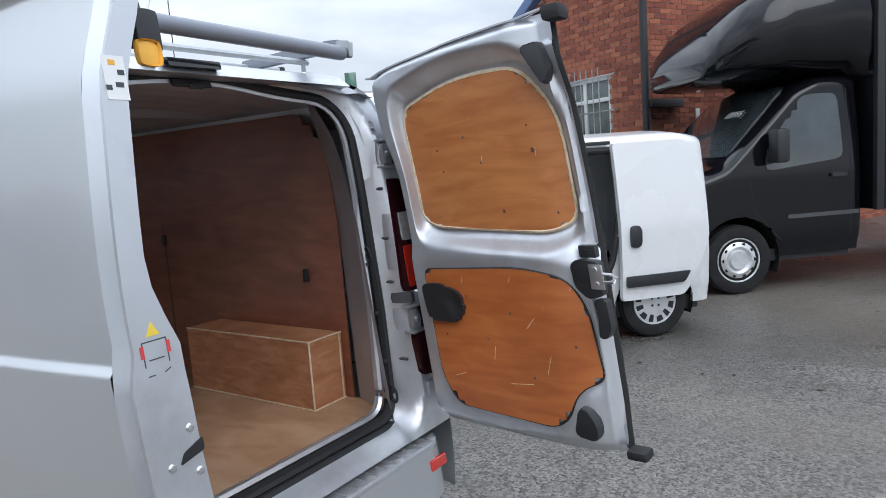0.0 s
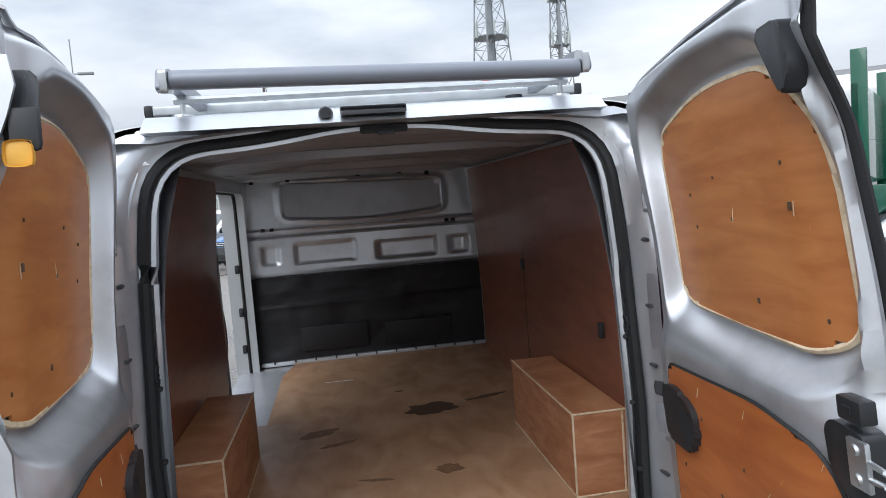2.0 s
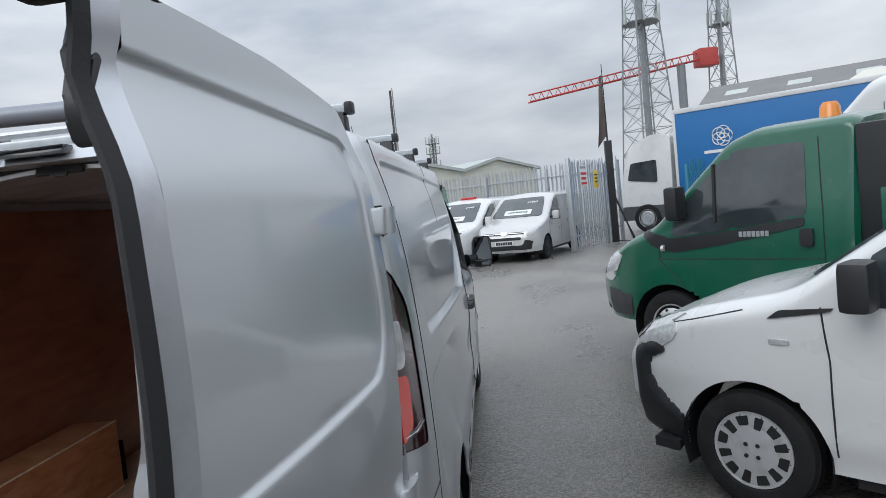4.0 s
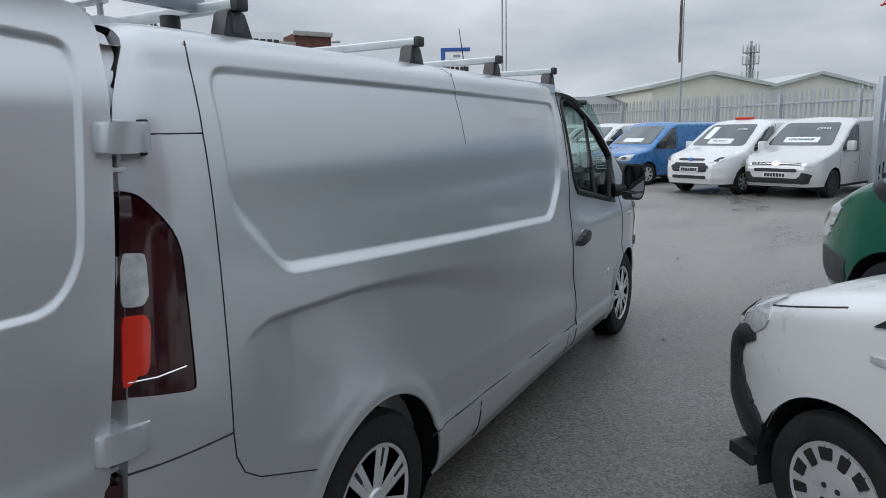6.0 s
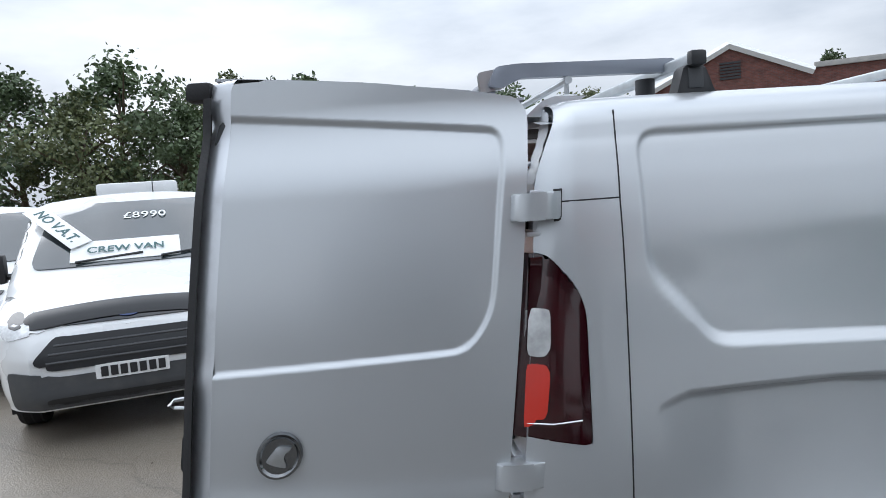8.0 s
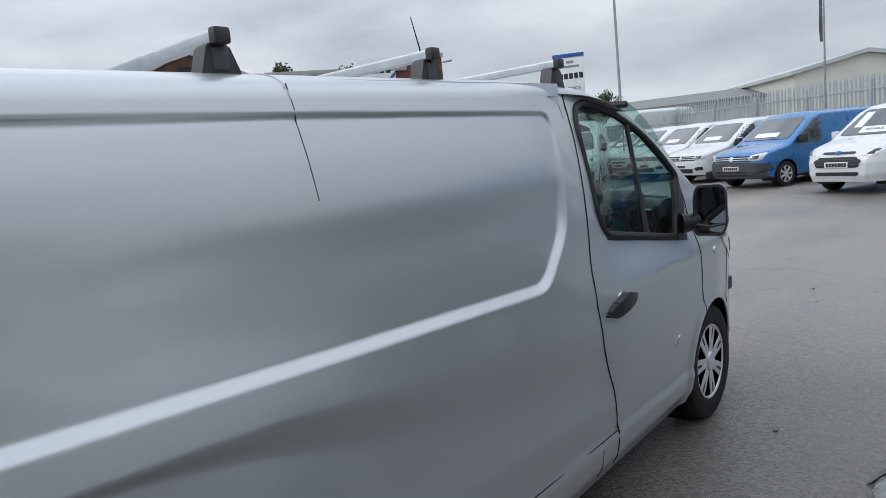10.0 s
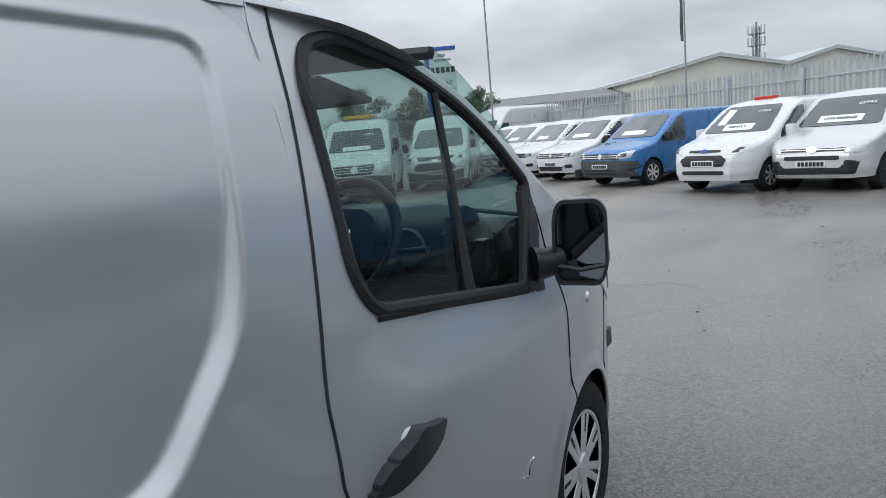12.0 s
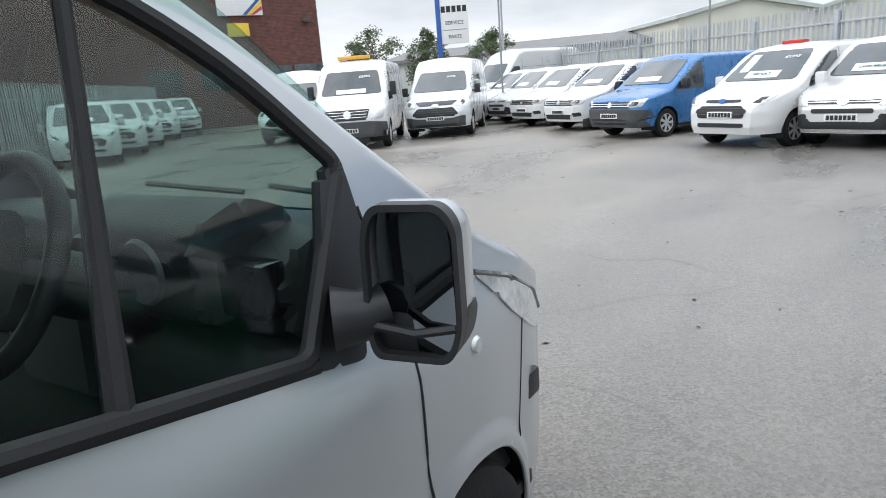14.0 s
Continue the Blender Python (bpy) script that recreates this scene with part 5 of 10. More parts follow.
        box(bm, ((n0 - 0.012) * s, -0.945, 1.248), ((n0 + 0.02) * s, -0.885, 1.288), 0.005)
        box(bm, ((n0 - 0.016) * s, -0.925, 1.262), ((n0 - 0.010) * s, -0.905, 1.276), 0.002)
        part("lock_plate", bm, "black_plastic", d)
        bm = bmesh.new()
        prism(bm, rounded([(-0.910, 0.985), (-0.938, 0.985), (-0.958, 1.02), (-0.955, 1.112), (-0.912, 1.112), (-0.918, 1.05)], 0.010), "x", (n0 - 0.012) * s, (n0 + 0.03) * s, 0.004)
        part("rod_cover", bm, "black_plastic", d)
    bm = bmesh.new()
    prism(bm, rounded([(-0.80, 1.935), (-0.885, 1.945), (-0.905, 1.86), (-0.875, 1.80), (-0.845, 1.85)], 0.02), "x", (door_inner(0.9, 1.87) - 0.03) * s, (door_inner(0.9, 1.87) + 0.012) * s, 0.008)
    part("top_bolt", bm, "black_plastic", d)
    bm = bmesh.new()
    prism(bm, rounded([(-0.775, 0.655), (-0.86, 0.645), (-0.865, 0.70), (-0.835, 0.75), (-0.805, 0.75)], 0.02), "x", (door_inner(0.85, 0.7) - 0.03) * s, (door_inner(0.85, 0.7) + 0.02) * s, 0.008)
    part("bottom_bolt", bm, "black_plastic", d)
    if s > 0:
        bm = bmesh.new()
        box(bm, ((door_outer(1, 1.94) - 0.08) * s, -0.985, 1.995), ((door_outer(1, 1.94) - 0.01) * s, -0.915, 2.045), 0.015)
        part("corner_cap", bm, "black_rubber", d)
        bm = bmesh.new()
        box(bm, ((door_outer(1, 0.6) - 0.08) * s, -0.995, 0.582), ((door_outer(1, 0.6) - 0.01) * s, -0.925, 0.612), 0.010)
        part("corner_cap", bm, "black_rubber", d)
    return d


RIGHT_DOOR = build_door(1, pose(0.915, 0.125, 0.0, 0, 0, -3.5) @ Matrix.Diagonal((1, 0.97, 1, 1)), "")
LEFT_DOOR = build_door(-1, pose(-0.915, 0.06, 0.0, 0, 0, 3.5) @ Matrix.Diagonal((1, 0.72, 1, 1)), "")


def on_door(d, s, pts, off=0.0):
    return [((door_outer(u, z) + off) * s, -u, z) for u, z in pts]


# badge, letters and the dealer's sticker on the driver's side door
bm_ = bmesh.new()
cu, cz = 0.665, 1.075
lathe(bm_, [(0.0, 0.004), (0.046, 0.005), (0.052, 0.010), (0.058, 0.009), (0.061, 0.0), (0.061, -0.008)], pose(door_outer(cu, cz), -cu, cz), 32)
part("badge", bm_, "dark_chrome", RIGHT_DOOR, "round chrome badge")
bm_ = bmesh.new()
prism(bm_, rounded([(-cu - 0.035, cz - 0.01), (-cu - 0.005, cz + 0.028), (-cu + 0.035, cz + 0.022), (-cu + 0.01, cz + 0.002), (-cu + 0.022, cz - 0.03), (-cu - 0.01, cz - 0.022)], 0.008), "x", door_outer(cu, cz) + 0.004, door_outer(cu, cz) + 0.012, 0.002)
part("badge_relief", bm_, "steel", RIGHT_DOOR)


def lettering(name, text, size, m, material, parent, depth=0.002, spacing=1.0, bold=0.0):
    """Raised letters in the built-in font, turned into a mesh."""
    cu_ = bpy.data.curves.new(name, "FONT")
    cu_.body, cu_.size, cu_.extrude, cu_.align_x, cu_.align_y = text, size, depth, "CENTER", "CENTER"
    cu_.space_character, cu_.offset, cu_.resolution_u = spacing, bold, 3
    tmp = bpy.data.objects.new(name, cu_)
    scene.collection.objects.link(tmp)
    dg = bpy.context.evaluated_depsgraph_get()
    me = bpy.data.meshes.new_from_object(tmp.evaluated_get(dg))
    bpy.data.objects.remove(tmp)
    me.materials.clear()
    me.materials.append(MATS[material])
    ob = new(name, me)
    ob.parent = parent
    ob.matrix_local = m
    return ob


def word_shape(name, count, width, height, m, material, parent):
    """A maker's word as a row of plain blocks."""
    bm = bmesh.new()
    step = width / count
    for k in range(count):
        x0 = -width / 2 + k * step
        box(bm, (x0 + step * 0.1, -height / 2, -0.003), (x0 + step * 0.86, height / 2, 0.003), 0.0)
    ob = part(name, bm, material, parent, smooth=False)
    ob.matrix_local = m
    return ob


def facing(x, y, z, yaw=0.0, lean=0.0):
    """The pose of writing that stands upright and faces the way yaw (0: towards -y)."""
    return pose(x, y, z, 0, 0, yaw) @ pose(0, 0, 0, 90 - lean, 0, 0)


lettering("engine_letters", "CDTI", 0.062, facing(door_outer(0.175, 0.86) + 0.010, -0.215, 0.86, 90), "black_gloss", RIGHT_DOOR, 0.004, 1.05, 0.0015)
bm_ = bmesh.new()
sx, sz = -0.263, 0.715
prism(bm_, rounded([(sx - 0.085, sz + 0.045), (sx + 0.03, sz + 0.05), (sx + 0.065, sz + 0.012), (sx + 0.09, sz - 0.005), (sx + 0.09, sz - 0.035), (sx - 0.09, sz - 0.035)], 0.008), "x", door_outer(0.19, 0.7) - 0.02, door_outer(0.19, 0.7) + 0.003)
for dx in (-0.05, 0.055):
    prism(bm_, [(sx + dx + 0.014 * math.cos(a), sz - 0.036 + 0.014 * math.sin(a)) for a in [2 * math.pi * i / 12 for i in range(12)]], "x", door_outer(0.19, 0.7) - 0.02, door_outer(0.19, 0.7) + 0.0032)
part("dealer_sticker", bm_, "sign_black", RIGHT_DOOR, "black van-shaped dealer sticker with yellow marks", smooth=False)
xo = door_outer(0.19, 0.7)
word_shape("sticker_word", 11, 0.13, 0.014, facing(xo + 0.005, sx, sz + 0.004, 90), "sign_white", RIGHT_DOOR)
for z_, w_, mt_ in ((0.03, 0.06, "sign_yellow"), (-0.014, 0.14, "sign_yellow"), (-0.024, 0.10, "sign_yellow")):
    bm_ = bmesh.new()
    box(bm_, (xo + 0.003, sx - w_ / 2, sz + z_ - 0.004), (xo + 0.005, sx + w_ / 2, sz + z_ + 0.004))
    part("sticker_bar", bm_, mt_, RIGHT_DOOR)
# stickers, handles and stop on the passenger-side door's free edge
bm_ = bmesh.new()
zs_ = steps(0.62, 1.96, 0.05)
rim_ = [(-door_outer(1.0, z), z) for z in zs_]
prism(bm_, rim_ + [(x + 0.045 + 0.055 * smoothstep(1.46, 1.24, z), z) for x, z in reversed(rim_)], "y", -0.930, -0.920)
part("edge_flange", bm_, "silver_inner", LEFT_DOOR)


def on_flange(u, z):
    return -door_outer(1.0, z) + u


bm_ = bmesh.new()
box(bm_, (on_flange(0.004, 1.75), -0.9320, 1.715), (on_flange(0.042, 1.75), -0.9290, 1.785))
part("edge_sticker", bm_, "sign_white", LEFT_DOOR, "small white instruction sticker")
for z_, x0_, x1_, mt_ in ((1.77, 0.008, 0.02, "orange_bits"), (1.755, 0.026, 0.038, "grey_plastic"), (1.735, 0.024, 0.038, "grey_plastic"), (1.73, 0.008, 0.018, "grey_plastic")):
    bm_ = bmesh.new()
    box(bm_, (on_flange(x0_, z_), -0.9328, z_), (on_flange(x1_, z_), -0.9315, z_ + 0.008))
    part("edge_sticker_mark", bm_, mt_, LEFT_DOOR)
fx_ = on_flange(0.038, 1.35)
bm_ = bmesh.new()
prism(bm_, [(fx_ - 0.012, 1.338), (fx_ + 0.012, 1.338), (fx_, 1.360)], "y", -0.9320, -0.9290)
part("warning_triangle", bm_, "sign_yellow", LEFT_DOOR)
bm_ = bmesh.new()
for x0_, z0_, x1_, z1_ in ((-0.022, 1.29, -0.022, 1.33), (-0.022, 1.33, 0.022, 1.33), (0.022, 1.33, 0.022, 1.29), (-0.014, 1.30, 0.014, 1.30), (-0.02, 1.275, -0.008, 1.275), (0.01, 1.275, 0.022, 1.28)):
    tube(bm_, [(fx_ + x0_, -0.9305, z0_), (fx_ + x1_, -0.9305, z1_)], 0.0011, 4)
part("warning_drawing", bm_, "grey_plastic", LEFT_DOOR)
for dx_ in (-0.024, 0.024):
    bm_ = bmesh.new()
    box(bm_, (fx_ + dx_ - 0.003, -0.9320, 1.305), (fx_ + dx_ + 0.003, -0.9295, 1.325))
    part("warning_mark", bm_, "sign_red", LEFT_DOOR)
bm_ = bmesh.new()
box(bm_, (on_flange(0.045, 1.85), -0.924, 1.80), (on_flange(0.095, 1.85), -0.90, 1.875), 0.012)
part("top_stop", bm_, "black_plastic", LEFT_DOOR)
bm_ = bmesh.new()
box(bm_, (on_flange(0.05, 1.82), -0.927, 1.775), (on_flange(0.095, 1.82), -0.92, 1.82), 0.012)
part("stop_buffer", bm_, "orange_bits", LEFT_DOOR, "yellow foam door buffer")
bx_ = on_flange(0.084, 1.13)
bm_ = bmesh.new()
prism(bm_, rounded([(bx_ - 0.03, 1.118), (bx_ + 0.02, 1.128), (bx_ + 0.02, 1.15), (bx_ - 0.02, 1.136)], 0.005), "y", -0.9325, -0.917)
part("latch_slot", bm_, "black_rubber", LEFT_DOOR)
for x_, z_ in ((0.0, 1.172), (-0.045, 1.120), (0.005, 1.096)):
    bm_ = bmesh.new()
    lathe(bm_, [(0.0, -0.006), (0.006, -0.005), (0.008, 0.0)], pose(bx_ + x_, -0.9300, z_, 0, 0, 90), 10)
    part("edge_bolt", bm_, "chrome", LEFT_DOOR)
# both leaves follow the rake of the tail
for leaf_ in (RIGHT_DOOR, LEFT_DOOR):
    for ob_ in leaf_.children:
        if ob_.location.length > 1e-6:
            ob_.location.y += 0.135 * (ob_.location.z - 1.5)
        else:
            for v_ in ob_.data.vertices:
                v_.co.y += 0.135 * (v_.co.z - 1.5)

# ---- roof rack ----
RACK = thing("roof_rack", "galvanised roof rack bars with grey rear loading roller", "roof rack")
for y, z in ((0.64, 2.035), (1.63, 2.03), (2.42, 2.02), (3.23, 2.015)):
    bm_ = bmesh.new()
    prism(bm_, rounded([(y - 0.018, z - 0.022), (y + 0.018, z - 0.022), (y + 0.018, z + 0.012), (y - 0.018, z + 0.012)], 0.008), "x", -0.745, 0.745)
    part("bar", bm_, "galvanised", RACK)
    for s_ in (1, -1):
        bm_ = bmesh.new()
        box(bm_, (0.735 * s_, y - 0.024, z - 0.026), (0.765 * s_, y + 0.024, z + 0.016), 0.01)
        part("end_cap", bm_, "black_plastic", RACK)
        bm_ = bmesh.new()
        prism(bm_, rounded([(y - 0.03, z - 0.02), (y + 0.03, z - 0.02), (y + 0.075, z - 0.135), (y - 0.065, z - 0.135)], 0.01), "x", 0.68 * s_, 0.735 * s_, 0.008)
        part("foot", bm_, "black_plastic", RACK)
        bm_ = bmesh.new()
        box(bm_, (0.725 * s_, y - 0.02, z - 0.085), (0.739 * s_, y + 0.025, z - 0.03), 0.003)
        part("foot_cover", bm_, "grey_plastic", RACK)
bm_ = bmesh.new()
lathe(bm_, [(0.0, -0.555), (0.024, -0.553), (0.026, -0.54), (0.026, 0.54), (0.024, 0.553), (0.0, 0.555)], pose(0, 0.09, 2.018, 0, 1.0, 0), 24)
part("roller", bm_, "roller_grey", RACK, "long grey loading roller")
for s_ in (1, -1):
    bm_ = bmesh.new()
    prism(bm_, rounded([(0.08, 2.005), (0.105, 2.062), (0.17, 2.068), (0.66, 2.062), (0.66, 2.022), (0.18, 2.026), (0.12, 2.0)], 0.012), "x", 0.562 * s_, 0.592 * s_, 0.004)
    part("arm", bm_, "roller_grey", RACK)
    bm_ = bmesh.new()
    prism(bm_, rounded([(0.06, 1.99), (0.055, 2.05), (0.12, 2.06), (0.13, 2.0)], 0.01), "x", 0.556 * s_, 0.575 * s_)
    part("roller_bracket", bm_, "steel", RACK)
    bm_ = bmesh.new()
    tube(bm_, [(0.577 * s_, 0.32, 1.955), (0.577 * s_, 0.32, 2.03)], 0.008, 8)
    lathe(bm_, [(0.0, -0.012), (0.028, -0.008), (0.03, 0.0)], pose(0.577 * s_, 0.32, 1.962, 0, 90, 0), 12)
    part("jack_foot", bm_, "steel", RACK)
bm_ = bmesh.new()
tube(bm_, [(-0.60, 0.32, 2.012), (0.60, 0.32, 2.012)], 0.012, 8)
part("cross_tube", bm_, "galvanised", RACK)
bm_ = bmesh.new()
lathe(bm_, [(0.0, -0.03), (0.03, -0.03), (0.03, 0.02), (0.0, 0.03)], pose(0.50, 0.60, 1.985, 0, 90, 0), 14)
part("knob", bm_, "black_plastic", RACK)

# ---- cab: door furniture, mirror, aerial ----
CABDOOR = thing("cab_door", "", "")
for key_ in ("label", "category"):
    if key_ in CABDOOR:
        del CABDOOR[key_]
CABDOOR.parent = VAN


def win_pt(p, off=0.0):
    return Vector((flank(p[0], p[1]) - off, p[0], p[1]))


bm_ = bmesh.new()
tube(bm_, [win_pt(p, 0.002) for p in WINDOW.a], 0.017, 8, closed=True)
part("window_rubber", bm_, "black_rubber", CABDOOR)
bm_ = bmesh.new()
GL = Outline([tuple(p) for p in WINDOW.a])
sheet(bm_, steps(GL.lo[0], GL.hi[0], 0.05), steps(GL.lo[1], GL.hi[1], 0.05), lambda y, z: (flank(y, z) - 0.010, y, z), GL)
o_ = part("window_glass", bm_, "clear_glass", CABDOOR, "clear side window")
o_.visible_shadow = False
bm_ = bmesh.new()
pA, pB = Vector((flank(3.82, 1.735) - 0.004, 3.82, 1.735)), Vector((flank(3.72, 1.20) - 0.004, 3.72, 1.20))
tube(bm_, [pA, pA.lerp(pB, 0.33), pA.lerp(pB, 0.66), pB], [0.011, 0.013, 0.016, 0.020], 8)
part("window_divider", bm_, "black_rubber", CABDOOR)
bm_ = bmesh.new()
ol_ = Outline(rounded([(4.16, 1.43), (4.225, 1.45), (4.24, 1.30), (4.16, 1.10), (4.03, 1.125), (4.10, 1.25)], 0.02))
sheet(bm_, steps(4.02, 4.25, 0.02), steps(1.1, 1.48, 0.02), lambda y, z: (flank(y, z) + 0.004, y, z), ol_, thick=(-0.02, 0, 0))
part("mirror_base", bm_, "black_plastic", CABDOOR)
bm_ = bmesh.new()
tube(bm_, [(flank(y, z) - 0.006, y, z) for y, z in ((3.30, 1.256), (3.6, 1.206), (3.9, 1.154), (4.05, 1.130))], 0.016, 8)
part("waist_rubber", bm_, "black_rubber", CABDOOR)
# handle
bm_ = bmesh.new()
ol_ = Outline(rounded([(3.13, 0.945), (3.20, 0.925), (3.40, 0.955), (3.44, 0.985), (3.36, 1.0), (3.31, 1.02), (3.27, 1.0), (3.2, 0.985)], 0.02))
sheet(bm_, steps(3.12, 3.45, 0.02), steps(0.92, 1.03, 0.015), lambda y, z: (flank(y, z) + 0.012 + 0.026 * math.sin(math.pi * min(1, max(0, (y - 3.12) / 0.33))), y, z), ol_, thick=(-0.05, 0, 0))
part("handle", bm_, "black_plastic", CABDOOR, "black plastic pull handle")
bm_ = bmesh.new()
lathe(bm_, [(0.0, 0.012), (0.03, 0.010), (0.042, 0.0), (0.044, -0.01)], pose(flank(3.30, 1.0), 3.30, 0.975), 18)
part("handle_cup", bm_, "silver_paint", CABDOOR)
bm_ = bmesh.new()
lathe(bm_, [(0.0, 0.008), (0.016, 0.007), (0.018, 0.0)], pose(flank(3.31, 0.93) + 0.002, 3.31, 0.925), 14)
part("lock_barrel", bm_, "steel", CABDOOR)
bm_ = bmesh.new()
tube(bm_, [(flank(3.90, 0.60) + 0.002, 3.86, 0.615), (flank(3.9, 0.6) + 0.002, 3.885, 0.60), (flank(3.9, 0.63) + 0.002, 3.90, 0.635), (flank(3.9, 0.63) + 0.002, 3.93, 0.645)], 0.004, 5)
part("paint_scuff", bm_, "chrome", CABDOOR)
# door mirror
MIR = pose(1.03, 4.165, 1.262, 0, 0, 14) @ Matrix.Diagonal((0.70, 0.95, 0.95, 1))
bm_ = bmesh.new()
prof = rounded([(-0.105, -0.135), (0.085, -0.14), (0.115, -0.08), (0.115, 0.10), (0.08, 0.135), (-0.09, 0.135), (-0.115, 0.08), (-0.12, -0.09)], 0.035, 5)
rings_ = []
for f_, yy in ((0.95, -0.035), (1.0, -0.02), (1.0, 0.02), (0.93, 0.06), (0.72, 0.10), (0.35, 0.125)):
    rings_.append([bm_.verts.new(MIR @ Vector((p[0] * f_ + 0.02 * (1 - f_), yy, p[1] * f_))) for p in prof])
for a_, b_ in zip(rings_, rings_[1:]):
    for i in range(len(prof)):
        face(bm_, (a_[i], a_[(i + 1) % len(prof)], b_[(i + 1) % len(prof)], b_[i]))
face(bm_, rings_[-1])
part("mirror_housing", bm_, "silver_paint", CABDOOR, "silver painted mirror shell")
bm_ = bmesh.new()
ring_o = [bm_.verts.new(MIR @ Vector((p[0] * 1.01, -0.045, p[1] * 1.01))) for p in prof]
ring_i = [bm_.verts.new(MIR @ Vector((p[0] * 0.90, -0.045, p[1] * 0.92))) for p in prof]
ring_d = [bm_.verts.new(MIR @ Vector((p[0] * 0.90, -0.026, p[1] * 0.92))) for p in prof]
ring_s = [bm_.verts.new(MIR @ Vector((p[0] * 1.012, -0.012, p[1] * 1.012))) for p in prof]
for ra, rb in ((ring_s, ring_o), (ring_o, ring_i), (ring_i, ring_d)):
    for i in range(len(prof)):
        face(bm_, (ra[i], ra[(i + 1) % len(prof)], rb[(i + 1) % len(prof)], rb[i]))
part("mirror_rim", bm_, "black_plastic", CABDOOR)
bm_ = bmesh.new()
TILT = MIR @ pose(0, -0.022, 0, 2, 0, -14)
face(bm_, [bm_.verts.new(TILT @ Vector((p[0] * 0.92, 0, p[1] * 0.94))) for p in prof])
part("mirror_glass", bm_, "mirror_glass", CABDOOR, "mirror glass")
bm_ = bmesh.new()
tube(bm_, [MIR @ Vector((-0.10, -0.0405, -0.075)), MIR @ Vector((0.0, -0.0405, -0.088)), MIR @ Vector((0.10, -0.0405, -0.075))], 0.008, 6)
part("mirror_split", bm_, "black_plastic", CABDOOR)
bm_ = bmesh.new()
ol_ = [p for p in prof if p[1] < -0.03]
prism(bm_, [(p[0] * 1.015, p[1] * 1.015) for p in ol_], "y", -0.015, 0.055, 0.01)
bmesh.ops.transform(bm_, matrix=MIR, verts=bm_.verts)
part("mirror_skirt", bm_, "black_plastic", CABDOOR)
bm_ = bmesh.new()
tube(bm_, [(0.90, 4.09, 1.20), (0.935, 4.12, 1.20), (0.965, 4.155, 1.21)], [0.055, 0.045, 0.04], 10)
part("mirror_arm", bm_, "black_plastic", CABDOOR)
bm_ = bmesh.new()
lathe(bm_, [(0.0, 0.010), (0.016, 0.008), (0.022, 0.0)], pose(flank(4.53, 0.985), 4.53, 0.985), 16)
part("side_repeater", bm_, "clear_lens", VAN)
AERIAL = bmesh.new()
tube(AERIAL, [(0.30, 2.93, 1.955), (0.30, 2.91, 1.99)], [0.018, 0.010], 8)
tube(AERIAL, [(0.30, 2.91, 1.99), (0.30, 2.83, 2.26)], [0.005, 0.002], 6)
part("aerial", AERIAL, "black_plastic", VAN, "thin black roof aerial")
# head lamp, bumper, front panel, grille
for s_ in (1, -1):
    bm_ = bmesh.new()
    ol_ = Outline(rounded([(4.60, 1.13), (4.78, 1.07), (4.98, 0.97), (5.08, 0.88), (5.02, 0.84), (4.90, 0.90), (4.76, 0.99)], 0.02))
    sheet(bm_, steps(4.55, 5.21, 0.03), steps(0.83, 1.2, 0.02), lambda y, z: (s_ * (flank(y, z) + 0.006), y, z), ol_, thick=(-0.03 * s_, 0, 0))
    part("head_lamp", bm_, "clear_lens", VAN, "clear head lamp")
    bm_ = bmesh.new()
    tube(bm_, [(s_ * (flank(y, z) + 0.004), y, z) for y, z in ((4.60, 1.135), (4.78, 1.075), (4.98, 0.975), (5.08, 0.885))], 0.008, 6)
    part("lamp_border", bm_, "black_gloss", VAN)
    bm_ = bmesh.new()
    box(bm_, (s_ * 0.80, 4.88, 0.66), (s_ * (flank(4.93, 0.70) + 0.008), 4.98, 0.74), 0.012)
    part("bumper_insert", bm_, "black_plastic", VAN)
bm_ = bmesh.new()
sheet(bm_, steps(-0.80, 0.80, 0.1), steps(0.24, 0.66, 0.06), lambda x, z: (x, 5.40 - 0.55 * (abs(x) / 0.8) ** 3, z), thick=(0, -0.03, 0))
part("front_bumper", bm_, "silver_paint", VAN)
# inner wheel housings and underside
for cy, cz, r in (R_ARCH, F_ARCH):
    for s_ in (1, -1):
        bm_ = bmesh.new()
        arc = [(cy + (r + 0.006) * math.cos(a), cz + (r + 0.006) * math.sin(a)) for a in [math.pi * (-0.22 + 1.44 * i / 24) for i in range(25)]]
        for (ya, za), (yb, zb) in zip(arc, arc[1:]):
            face(bm_, [bm_.verts.new(p) for p in ((s_ * (flank(ya, za) - 0.002), ya, za), (s_ * (flank(yb, zb) - 0.002), yb, zb), (s_ * 0.65, yb, zb), (s_ * 0.65, ya, za))])
        bmesh.ops.remove_doubles(bm_, verts=bm_.verts, dist=0.001)
        box(bm_, (s_ * 0.64, cy - r, 0.2), (s_ * 0.66, cy + r, cz + r))
        part("wheel_housing", bm_, "arch_liner", VAN)
        bm_ = bmesh.new()
        tube(bm_, [(s_ * (flank(y, z) - 0.006), y, z) for y, z in [(cy + r * math.cos(a), cz + r * math.sin(a)) for a in [math.pi * (-0.06 + 1.12 * i / 48) for i in range(49)]]], 0.007, 7)
        part("arch_lip", bm_, "silver_paint", VAN)
bm_ = bmesh.new()
box(bm_, (-0.85, 0.15, 0.26), (0.85, 0.52, 0.30))
box(bm_, (-0.85, 1.42, 0.24), (0.85, 4.02, 0.30))
box(bm_, (-0.60, 4.90, 0.24), (0.60, 5.2, 0.30))
part("underbody", bm_, "black_rubber", VAN)


